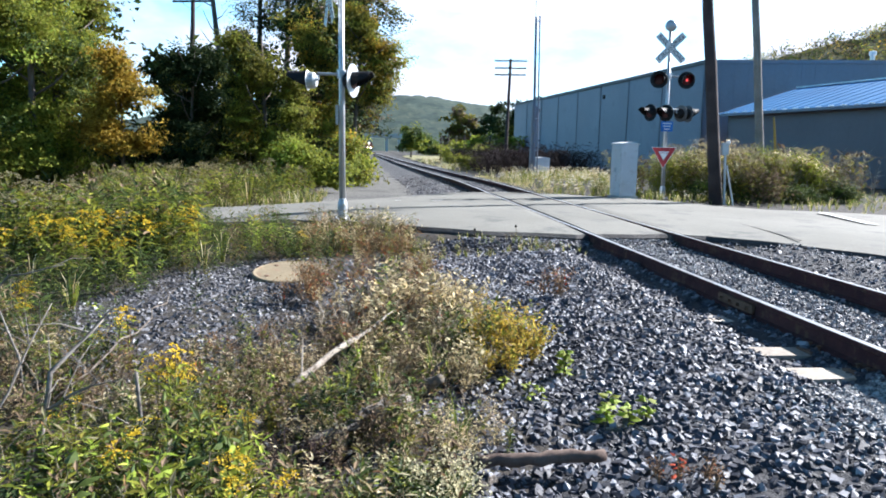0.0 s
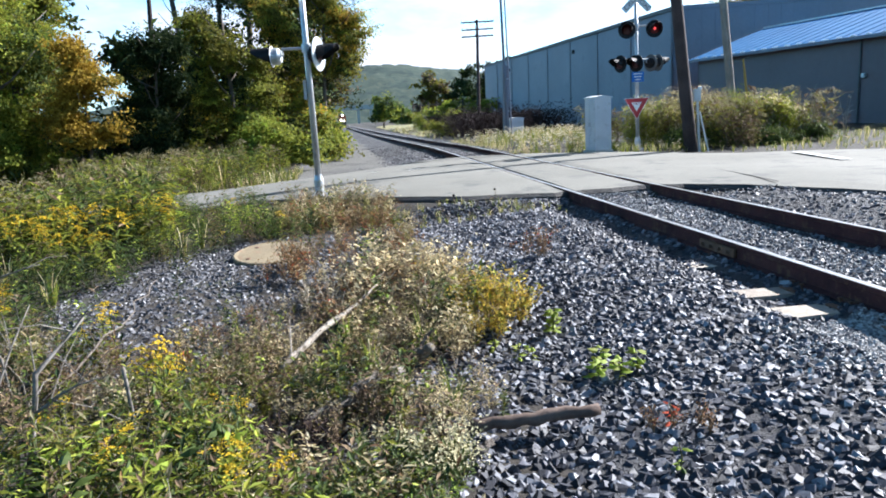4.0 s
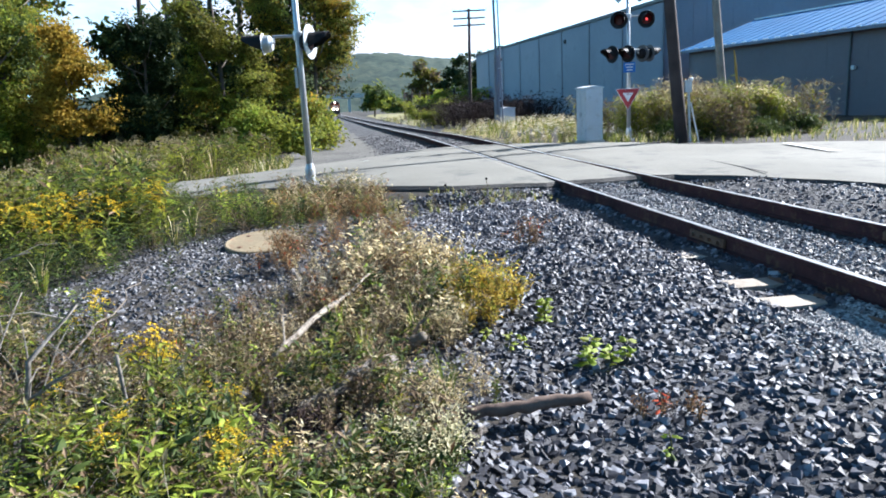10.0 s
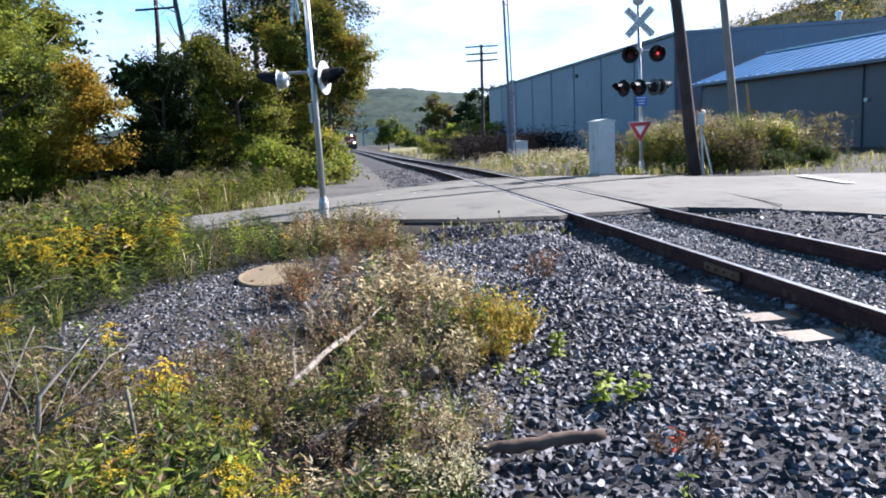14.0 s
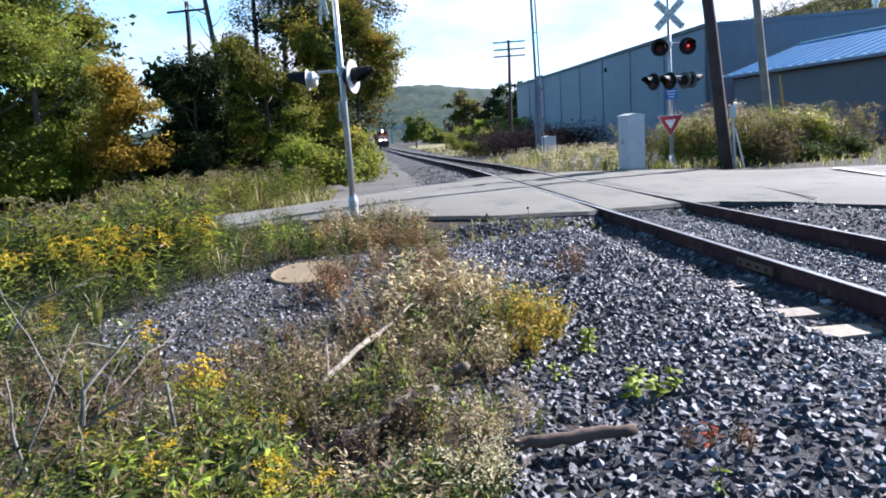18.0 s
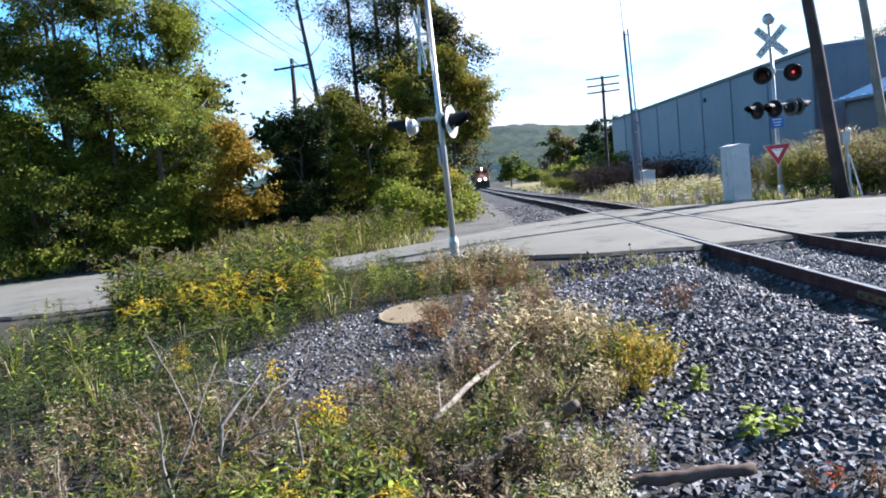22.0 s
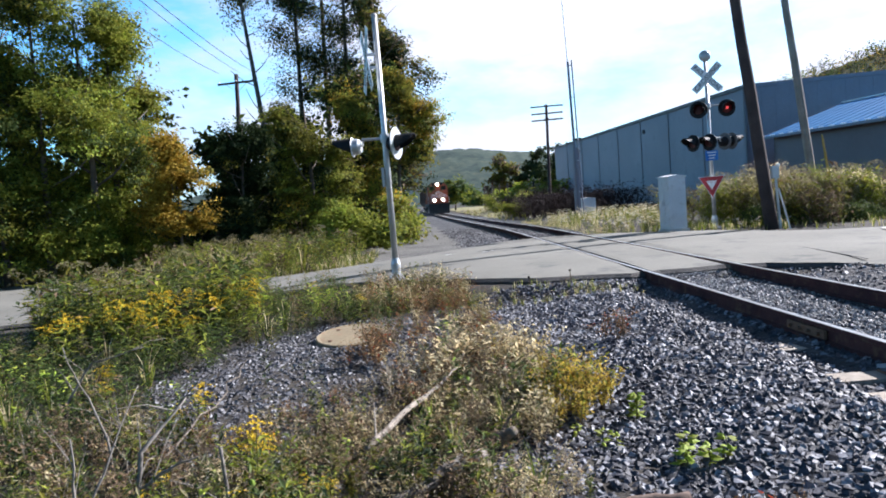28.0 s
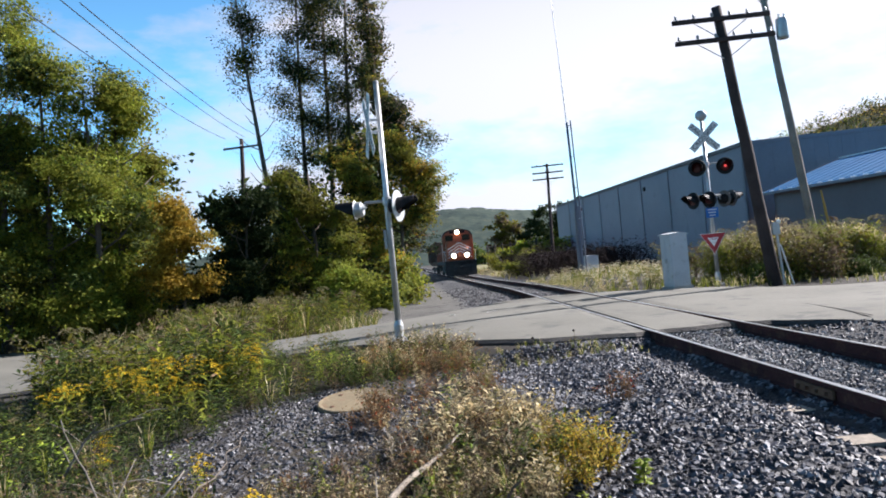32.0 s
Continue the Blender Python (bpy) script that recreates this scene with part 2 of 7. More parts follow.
M_BLUE = plain("sign_blue", (0.03, 0.17, 0.55), 0.45)
M_INK = plain("sign_black", (0.03, 0.03, 0.03), 0.6)
M_POLE = surf("creosoted_pole", (0.026, 0.017, 0.016), (0.062, 0.043, 0.040), 0.9, 1.2, 24, 0.8, dist=0.01)
M_POLE_GREY = surf("grey_pole", (0.20, 0.17, 0.145), (0.29, 0.255, 0.22), 0.9, 1.2, 24, 0.8, dist=0.01)
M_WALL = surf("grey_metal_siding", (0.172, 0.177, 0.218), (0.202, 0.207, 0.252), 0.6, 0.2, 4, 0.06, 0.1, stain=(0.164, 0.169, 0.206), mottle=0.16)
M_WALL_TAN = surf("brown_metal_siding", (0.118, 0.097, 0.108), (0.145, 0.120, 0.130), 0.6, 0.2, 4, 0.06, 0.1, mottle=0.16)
M_SEAM = surf("siding_joint", (0.145, 0.143, 0.163), (0.17, 0.168, 0.19), 0.6, 1, 20, 0.1, mottle=0.16)
M_TRIM = surf("dark_trim", (0.07, 0.07, 0.075), (0.11, 0.11, 0.11), 0.6, 1, 20, 0.1, mottle=0.16)
M_ROOF = surf("grey_roofing", (0.30, 0.31, 0.33), (0.38, 0.39, 0.40), 0.6, 0.3, 8, 0.1, 0.2, mottle=0.16)
M_ROOF_BLUE = surf("blue_metal_roofing", (0.025, 0.135, 0.31), (0.035, 0.17, 0.37), 0.75, 0.4, 12, 0.05, 0.0, spec=0.15, mottle=0.16)
M_BARK = surf("bark", (0.075, 0.06, 0.048), (0.14, 0.115, 0.09), 0.95, 2, 18, 1.0, dist=0.02)
M_DEADWOOD = surf("bleached_wood", (0.16, 0.135, 0.105), (0.29, 0.25, 0.205), 0.9, 4, 30, 0.9, stain=(0.12, 0.09, 0.065), dist=0.01)
M_ROTTEN = surf("rotten_wood", (0.085, 0.070, 0.058), (0.21, 0.185, 0.16), 0.95, 9, 55, 1.0, stain=(0.035, 0.027, 0.022), dist=0.02)
M_TIMBER = surf("old_round_timber", (0.075, 0.052, 0.042), (0.145, 0.105, 0.085), 0.9, 4, 34, 0.7, spec=0.25, dist=0.006)
M_TWIG = surf("grey_twig", (0.11, 0.095, 0.08), (0.24, 0.215, 0.19), 0.9, 6, 40, 0.5)
M_RUSTDISC = surf("tan_rusty_steel", (0.19, 0.15, 0.09), (0.25, 0.20, 0.12), 0.8, 2.2, 30, 0.4, 0.15, stain=(0.22, 0.14, 0.085), dist=0.004)
LEAF = {
    "green": island("leaf_green", [(0, (0.034, 0.054, 0.014)), (0.5, (0.064, 0.094, 0.022)), (1, (0.115, 0.150, 0.032))], 0.6, 0.20, 0.42),
    "yellowgreen": island("leaf_yellow_green", [(0, (0.125, 0.155, 0.022)), (0.5, (0.205, 0.235, 0.032)), (1, (0.320, 0.325, 0.045))], 0.6, 0.12, 0.48),
    "orange": island("leaf_orange", [(0, (0.20, 0.125, 0.016)), (0.5, (0.36, 0.235, 0.028)), (1, (0.52, 0.37, 0.05))], 0.6, 0.12, 0.42),
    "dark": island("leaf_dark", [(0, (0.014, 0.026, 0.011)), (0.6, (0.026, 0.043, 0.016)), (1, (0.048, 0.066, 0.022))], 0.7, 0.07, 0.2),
    "olive": island("leaf_olive", [(0, (0.085, 0.090, 0.018)), (0.5, (0.140, 0.135, 0.024)), (1, (0.215, 0.190, 0.032))], 0.6, 0.12, 0.48),
    "fresh": island("leaf_fresh", [(0, (0.16, 0.25, 0.025)), (0.5, (0.28, 0.37, 0.042)), (1, (0.46, 0.50, 0.07))], 0.6, 0.20, 0.45),
    "straw": island("leaf_straw", [(0, (0.42, 0.33, 0.17)), (0.5, (0.68, 0.56, 0.32)), (1, (0.84, 0.74, 0.50))], 0.8, 0.12, 0.58),
    "brown": island("leaf_brown", [(0, (0.06, 0.040, 0.024)), (0.5, (0.13, 0.090, 0.055)), (1, (0.25, 0.18, 0.11))], 0.8, 0.10, 0.2),
    "amber": island("leaf_amber", [(0, (0.32, 0.20, 0.025)), (0.5, (0.55, 0.38, 0.045)), (1, (0.68, 0.54, 0.10))], 0.65, 0.15, 0.50),
    "gold": island("flower_gold", [(0, (0.39, 0.255, 0.011)), (0.6, (0.55, 0.385, 0.018)), (1, (0.64, 0.49, 0.045))], 0.7, 0.10, 0.3),
    "white": island("flower_white", [(0, (0.55, 0.54, 0.46)), (1, (0.80, 0.79, 0.72))], 0.8, 0.10, 0.3),
    "cream": island("flower_cream", [(0, (0.45, 0.42, 0.25)), (1, (0.66, 0.60, 0.38))], 0.8, 0.10, 0.3),
    "tan": island("leaf_tan", [(0, (0.144, 0.124, 0.064)), (0.5, (0.240, 0.212, 0.116)), (1, (0.344, 0.312, 0.188))], 0.8, 0.12, 0.45),
    "russet": island("leaf_russet", [(0, (0.10, 0.050, 0.024)), (0.5, (0.21, 0.115, 0.052)), (1, (0.35, 0.21, 0.095))], 0.8, 0.10, 0.4),
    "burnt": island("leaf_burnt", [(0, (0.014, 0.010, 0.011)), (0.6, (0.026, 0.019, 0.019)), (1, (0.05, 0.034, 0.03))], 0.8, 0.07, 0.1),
    "red": island("leaf_red", [(0, (0.280, 0.030, 0.020)), (1, (0.500, 0.090, 0.030))], 0.7, 0.10, 0.35),
    "stem": island("stem_green", [(0, (0.056, 0.060, 0.020)), (1, (0.136, 0.120, 0.048))], 0.8, 0.10, 0.0),
    "palestem": island("stem_bleached", [(0, (0.16, 0.125, 0.085)), (0.6, (0.33, 0.275, 0.20)), (1, (0.52, 0.46, 0.37))], 0.85, 0.10, 0.0),
    "drystem": island("stem_dry", [(0, (0.076, 0.051, 0.032)), (1, (0.255, 0.196, 0.132))], 0.85, 0.10, 0.0),
}
LEAF_NAMES = list(LEAF)


# ---- building blocks ----
def part(name, bm, material, parent=None, label="", smooth=False):
    """Links a bmesh as one mesh object, under a thing or a part when one is given."""
    me = bpy.data.meshes.new(name)
    bmesh.ops.recalc_face_normals(bm, faces=bm.faces[:])
    bm.to_mesh(me)
    bm.free()
    me.materials.append(material)
    if smooth:
        me.shade_smooth()
    ob = new(name, me)
    if parent:
        ob.parent = parent
    if label:
        ob["label"] = label
    return ob


def mesh_np(name, verts, faces, materials, index=None, parent=None, smooth=False):
    """A mesh object from arrays of points and of triangles or quads."""
    verts, faces = np.asarray(verts, np.float32), np.asarray(faces, np.int32)
    me = bpy.data.meshes.new(name)
    k = faces.shape[1]
    me.vertices.add(len(verts))
    me.vertices.foreach_set("co", verts.ravel())
    me.loops.add(faces.size)
    me.loops.foreach_set("vertex_index", faces.ravel())
    me.polygons.add(len(faces))
    me.polygons.foreach_set("loop_start", np.arange(len(faces), dtype=np.int32) * k)
    for m in materials:
        me.materials.append(m)
    if index is not None:
        me.polygons.foreach_set("material_index", np.asarray(index, np.int32))
    me.update(calc_edges=True)
    if smooth:
        me.shade_smooth()
    else:
        me.shade_flat()
    ob = new(name, me)
    if parent:
        ob.parent = parent
    return ob


def thing(name, label, category, m=None, group="", kind=""):
    ob = new(name)
    ob.empty_display_size = 0.2
    if m is not None:
        ob.matrix_world = m
    return tagged(ob, label, category, group, kind)


def bm_box(sx, sy, sz, at=(0, 0, 0), bevel=0.0, turn=None):
    bm = bmesh.new()
    bmesh.ops.create_cube(bm, size=1)
    bmesh.ops.scale(bm, vec=(sx, sy, sz), verts=bm.verts)
    if bevel:
        bmesh.ops.bevel(bm, geom=bm.edges[:], offset=bevel, segments=2, affect="EDGES", clamp_overlap=True)
    if turn is not None:
        bmesh.ops.transform(bm, matrix=turn, verts=bm.verts)
    bmesh.ops.translate(bm, vec=at, verts=bm.verts)
    return bm


def bm_lathe(profile, seg=20, turn=None, at=(0, 0, 0)):
    """Turns a profile of (radius, z) round the z axis; ends at radius 0 close it."""
    bm = bmesh.new()
    rings = []
    for r, z in profile:
        if r < 1e-6:
            rings.append([bm.verts.new((0, 0, z))])
        else:
            rings.append([bm.verts.new((r * math.cos(a), r * math.sin(a), z)) for a in (2 * math.pi * k / seg for k in range(seg))])
    for a, b in zip(rings, rings[1:]):
        for k in range(seg):
            q = [a[k % len(a)], a[(k + 1) % len(a)], b[(k + 1) % len(b)], b[k % len(b)]]
            q = list(dict.fromkeys(q))
            if len(q) > 2:
                bm.faces.new(q)
    if turn is not None:
        bmesh.ops.transform(bm, matrix=turn, verts=bm.verts)
    bmesh.ops.translate(bm, vec=at, verts=bm.verts)
    return bm


def tube(points, radii, sides=6):
    """Arrays for a tube along points, closed at both ends."""
    pts = [Vector(p) for p in points]
    v, f = [], []
    for i, p in enumerate(pts):
        d = (pts[min(i + 1, len(pts) - 1)] - pts[max(i - 1, 0)]).normalized()
        a = d.orthogonal().normalized() if i == 0 else (a - a.dot(d) * d).normalized()
        b = d.cross(a)
        for k in range(sides):
            w = 2 * math.pi * k / sides
            v.append(p + radii[i] * (math.cos(w) * a + math.sin(w) * b))
    n = len(pts)
    for i in range(n - 1):
        for k in range(sides):
            x, y = i * sides + k, i * sides + (k + 1) % sides
            f += [(x, y, y + sides), (x, y + sides, x + sides)]
    for base in (0, (n - 1) * sides):
        f += [(base, base + k, base + k + 1) for k in range(1, sides - 1)]
    return np.array([tuple(q) for q in v]), np.array(f)


def bm_tube(points, radii, sides=8):
    v, f = tube(points, radii, sides)
    bm = bmesh.new()
    vs = [bm.verts.new(p) for p in v]
    for q in f:
        bm.faces.new([vs[k] for k in q])
    return bm


def bm_prism(outline, depth, turn=None, at=(0, 0, 0)):
    """A flat outline in x and z, given thickness along y."""
    bm = bmesh.new()
    a = [bm.verts.new((x, 0, z)) for x, z in outline]
    b = [bm.verts.new((x, depth, z)) for x, z in outline]
    bm.faces.new(a)
    bm.faces.new(b[::-1])
    for k in range(len(a)):
        j = (k + 1) % len(a)
        bm.faces.new((a[k], b[k], b[j], a[j]))
    if turn is not None:
        bmesh.ops.transform(bm, matrix=turn, verts=bm.verts)
    bmesh.ops.translate(bm, vec=at, verts=bm.verts)
    return bm


def joined(*bms):
    out = bmesh.new()
    for b in bms:
        me = bpy.data.meshes.new("join")
        b.to_mesh(me)
        out.from_mesh(me)
        b.free()
        bpy.data.meshes.remove(me)
    return out


class Bunch:
    """Loose triangles with a material each, gathered into one mesh."""

    def __init__(self):
        self.v, self.f, self.m, self.n = [], [], [], 0

    def add(self, v, f, m):
        self.v.append(np.asarray(v, float))
        self.f.append(np.asarray(f, int) + self.n)
        self.m.append(np.full(len(f), LEAF_NAMES.index(m)) if isinstance(m, str) else np.asarray(m, int))
        self.n += len(v)

    def arrays(self):
        return np.concatenate(self.v), np.concatenate(self.f), np.concatenate(self.m)


def smooth(a, b, x):
    t = np.clip((np.asarray(x, float) - a) / (b - a), 0, 1)
    return t * t * (3 - 2 * t)


rng = np.random.default_rng(7)


def wobble(x, y, scale, seed=0.0):
    """Gentle uneven ground, from a few crossed waves."""
    x, y = np.asarray(x, float) / scale, np.asarray(y, float) / scale
    return (np.sin(x * 1.7 + 2.1 * np.sin(y * 0.9 + seed) + seed) + np.sin(y * 1.9 + 1.7 * np.sin(x * 1.1 - seed) + 2 * seed)
            + 0.5 * np.sin(3.7 * x + 1.3 + seed) * np.sin(4.1 * y - 0.7)) / 2.5


# ---- the plan ----
def track_x(y):
    """Middle of the track: straight past the crossing, then easing away to the left."""
    return 4.25 - 0.0172 * np.maximum(0, np.asarray(y, float) - 24) * smooth(18, 48, y) - 0.009 * np.maximum(0, np.asarray(y, float) - 50)


def track_z(y):
    """The line falls a little beyond the crossing."""
    return -0.34 * (1 - np.exp(-np.maximum(0, np.asarray(y, float) - 30) / 45))


GAUGE = 0.755
NEAR_EDGE = [(-60, 13.0), (-30, 13.6), (-12, 14.4), (-5, 14.3), (-1.6, 13.9), (0.2, 12.5), (2.0, 11.45), (3.45, 11.25), (5.0, 11.45), (5.9, 11.05),
             (6.5, 10.2), (7.16, 9.05), (7.9, 6.5), (9.6, -3.0), (12.0, -14.0), (16.0, -30.0)]
FAR_EDGE = [(-60, 28.0), (-30, 26.5), (-14, 24.8), (-11, 23.4), (-8.0, 20.4), (-5.5, 18.6), (-3.7, 18.0), (-2.6, 18.1), (-1.0, 18.7), (0.4, 19.4), (1.2, 20.3), (2.2, 21.7), (3.1, 22.4), (3.8, 22.8), (5.0, 22.4), (6.0, 22.2),
            (7.25, 20.9), (8.4, 19.6), (9.0, 18.2), (9.9, 17.2), (10.8, 16.9), (11.6, 16.4), (12.6, 15.6), (16.0, 9.5), (22.0, -14.0)]


def edge_y(edge, x):
    return np.interp(x, [p[0] for p in edge], [p[1] for p in edge])


def road_z(x):
    return -0.50 * (1 - smooth(-10.0, 1.8, x))


def ground_z(x, y):
    """Height of the natural ground; the rail heads are at 0."""
    x, y = np.asarray(x, float), np.asarray(y, float)
    z = -0.36 - 0.20 * (1 - smooth(-9, -2, x)) + 0.30 * smooth(6.0, 8.5, x)
    z = z + 0.03 * wobble(x, y, 1.3) * (1 - smooth(14, 18, np.abs(y)))
    # mound of old ballast round the steel disc
    z = z + 0.17 * np.exp(-(((x + 0.9) / 1.5) ** 2 + ((y - 8.3) / 2.0) ** 2))
    # the near bank where the camera stands
    z = z + 0.05 * smooth(4.5, 2.0, y) * (1 - smooth(0, 2, x))
    # the road's bench
    near, far = edge_y(NEAR_EDGE, x), edge_y(FAR_EDGE, x)
    inside = smooth(near - 1.2, near - 0.1, y) * (1 - smooth(far + 0.1, far + 1.4, y))
    z = z * (1 - inside) + (road_z(x) - 0.12) * inside
    right = smooth(6.4, 8.5, x) * smooth(18, 24, y)
    z = z * (1 - right) + (-0.06 + 0.04 * wobble(x, y, 2.0)) * right
    return z + track_z(y)


def axis_steps(knots):
    out = []
    for a, b, step in knots:
        out += list(np.arange(a, b, step))
    return np.array(out + [knots[-1][1]])


def sheet(name, xs, ys, height, material, clip=None):
    """A grid of ground over xs and ys; clip(x, y) keeps the cells whose middle it accepts."""
    gx, gy = np.meshgrid(xs, ys)
    z = height(gx, gy)
    idx = np.arange(gx.size).reshape(gx.shape)
    q = np.stack([idx[:-1, :-1], idx[:-1, 1:], idx[1:, 1:], idx[1:, :-1]], -1).reshape(-1, 4)
    v = np.stack([gx.ravel(), gy.ravel(), z.ravel()], -1)
    if clip is not None:
        mid = v[q].mean(1)
        q = q[clip(mid[:, 0], mid[:, 1])]
    return mesh_np(name, v, q, [material], smooth=True)


# ---- large structure ----
ground = sheet("ground", axis_steps([(-900, -120, 60), (-120, -30, 5), (-30, -8, 0.8), (-8, 10, 0.2), (10, 30, 0.8), (30, 120, 5), (120, 900, 60)]),
               axis_steps([(-200, -20, 20), (-20, 0, 2), (0, 16, 0.2), (16, 40, 0.7), (40, 120, 4), (120, 1400, 60)]), ground_z, M_SOIL)
tagged(ground, "brown earth with thin grass beside the railway", "ground", kind="structure")


def ballast_z(x, y):
    u = np.asarray(x, float) - track_x(y)
    z = -0.240 + 0.062 * (1 - smooth(0.45, 0.66, np.abs(u))) + 0.045 * smooth(1.22, 1.40, np.abs(u)) + 0.022 * smooth(0.5, 0.9, np.abs(u)) * smooth(0.1, 0.6, wobble(0 * np.asarray(x), y, 0.42, 3.0)) - np.where(u < 0, 0.17, 0.06) * smooth(1.5, 3.4, np.abs(u)) - np.where(u < 0, 0.25, 0.12) * smooth(3.2, 4.1, np.abs(u)) + 0.16 * smooth(1.35, 2.3, u) * (1 - smooth(14, 20, y))
    z = z + 0.066 * (smooth(0.56, 0.67, np.abs(u)) - smooth(0.84, 1.0, np.abs(u)))
    z = z + 0.012 * wobble(x, y, 0.35) + 0.02 * wobble(x, y, 1.1, 2.0)
    r = np.asarray(y, float)
    inside = smooth(edge_y(NEAR_EDGE, x) - 0.10, edge_y(NEAR_EDGE, x) + 0.05, r) * (1 - smooth(edge_y(FAR_EDGE, x) - 0.05, edge_y(FAR_EDGE, x) + 0.2, r))
    return z - 0.16 * inside + track_z(r)


def ballast_sheet():
    us, ys = axis_steps([(-4.1, 4.1, 0.16)]), axis_steps([(-8, 0, 0.8), (0, 14, 0.16), (14, 40, 0.5), (40, 120, 2), (120, 460, 10)])
    gu, gy = np.meshgrid(us, ys)
    gx = gu + track_x(gy)
    v = np.stack([gx.ravel(), gy.ravel(), ballast_z(gx, gy).ravel()], -1)
    idx = np.arange(gx.size).reshape(gx.shape)
    q = np.stack([idx[:-1, :-1], idx[:-1, 1:], idx[1:, 1:], idx[1:, :-1]], -1).reshape(-1, 4)
    return tagged(mesh_np("ballast_bed", v, q, [M_BALLAST], smooth=True), "grey crushed-stone ballast bed under the track", "ballast", kind="structure")


ballast = ballast_sheet()


def road_surface():
    """The crossing's asphalt: one strip between its two edges, with a broken, turned-down rim."""
    xs = sorted(set(list(np.arange(-60, -14, 2.0)) + list(np.arange(-14, 16.0, 0.25)) + [3.528, 3.534, 3.604, 3.61, 4.89, 4.896, 4.966, 4.972, 16.0]))
    edge_r = random.Random(31)
    v, q = [], []
    rows = 15
    for i, x in enumerate(xs):
        a, b = float(edge_y(NEAR_EDGE, x)), float(edge_y(FAR_EDGE, x))
        a += 0.08 * math.sin(x * 5.1) * math.sin(x * 2.3 + 1) + edge_r.uniform(-0.07, 0.07)
        groove = -0.075 if 3.533 < x < 3.605 or 4.895 < x < 4.967 else 0.0
        z0 = float(road_z(x))
        prof = [(a - 0.05, -0.22), (a - 0.03, -0.07), (a + 0.06, -0.015)] + [(a + 0.06 + (b - a - 0.12) * k / (rows - 7), 0.0) for k in range(1, rows - 6)]
        prof += [(b - 0.02, -0.015), (b + 0.03, -0.07), (b + 0.05, -0.2)]
        for y, dz in prof:
            crown = 0.03 * (1 - ((y - (a + b) / 2) / ((b - a) / 2)) ** 2) if dz == 0 else 0
            over = smooth(1.0, 0.0, abs(abs(x - 4.25) - 0.755) / 0.25)
            v.append((x, y, z0 + dz + (0.012 * math.sin(x * 0.9) * math.sin(y * 0.7) + crown) * (1 - over) * (dz == 0) - 0.012 + groove))
        n = len(prof)
        if i:
            q += [((i - 1) * n + k, i * n + k, i * n + k + 1, (i - 1) * n + k + 1) for k in range(n - 1)]
    n = len(prof)
    mats = [1 if (k % (n - 1)) in (0, 1, n - 2) else 0 for k in range(len(q))]
    return tagged(mesh_np("road", v, q, [M_ASPHALT, M_ASPHALT_EDGE], mats), "worn pale grey asphalt road over the level crossing", "road", kind="structure")


road = road_surface()
seam = bm_tube([(7.28, 15.89, 0.022), (7.18, 14.28, 0.022), (7.03, 12.84, 0.022), (6.86, 11.55, 0.022), (6.68, 10.51, 0.022)], [0.022] * 5, 6)
bmesh.ops.scale(seam, vec=(1, 1, 0.2), verts=seam.verts)
part("road_seam", seam, M_ASPHALT_EDGE, road, "dark sealed crack in the asphalt").location.z = 0.006


def road_marks():
    """Stop line and lane line, worn thin."""
    ob = thing("lane_marking", "worn white painted line on the asphalt", "road marking", kind="structure")
    for x, y, w, l, turn in ((10.25, 14.6, 0.22, 2.9, -15), (11.3, 10.6, 0.10, 2.2, -10)):
        part("painted_line", bm_box(w, l, 0.004, (0, 0, 0)), M_PAINT, ob).matrix_local = pose(x, y, float(road_z(x)) + 0.028, 0, 0, turn)
    for x, y in ((0.55, 17.9), (1.45, 17.7), (1.62, 17.9)):
        part("paint_fleck", bm_box(0.15, 0.11, 0.004, (0, 0, 0), 0.001), M_PAINT, ob).matrix_local = pose(x, y, float(road_z(x)) + 0.024, 0, 0, 20 * x)


road_marks()


def gravel_path():
    """The stony service path left of the track, beyond the road."""
    us, ys = np.linspace(-6.3, -1.9, 18), axis_steps([(18.4, 60, 0.8), (60, 300, 8)])
    gu, gy = np.meshgrid(us, ys)
    gx = gu + track_x(gy)
    z = np.maximum(ground_z(gx, gy) + 0.03, ballast_z(gx, gy) - 0.06) + 0.015 * wobble(gx, gy, 0.6)
    v = np.stack([gx.ravel(), gy.ravel(), z.ravel()], -1)
    idx = np.arange(gx.size).reshape(gx.shape)
    q = np.stack([idx[:-1, :-1], idx[:-1, 1:], idx[1:, 1:], idx[1:, :-1]], -1).reshape(-1, 4)
    mid = v[q].mean(1)
    q = q[mid[:, 1] > edge_y(FAR_EDGE, mid[:, 0]) - 0.2]
    tagged(mesh_np("gravel_path", v, q, [M_GRAVEL], smooth=True), "stony grey service path beside the track", "path", kind="structure")


gravel_path()
# the yellow meadow between the track and the warehouse
field_sheet = sheet("meadow", axis_steps([(6.5, 26, 1.5), (26, 70, 6)]), axis_steps([(64, 110, 3.0), (110, 190, 8)]), lambda x, y: ground_z(x, y) + 0.08 + 0.10 * wobble(x, y, 3.0), M_FIELD)
tagged(field_sheet, "dry yellow meadow beyond the brambles", "meadow", kind="structure")


# ---- track ----
RAIL_PROFILE = [(-0.068, -0.172), (0.068, -0.172), (0.068, -0.160), (0.012, -0.142), (0.009, -0.050), (0.036, -0.036), (0.036, -0.006), (0.030, 0.0),
                (-0.030, 0.0), (-0.036, -0.006), (-0.036, -0.036), (-0.009, -0.050), (-0.012, -0.142), (-0.068, -0.160)]


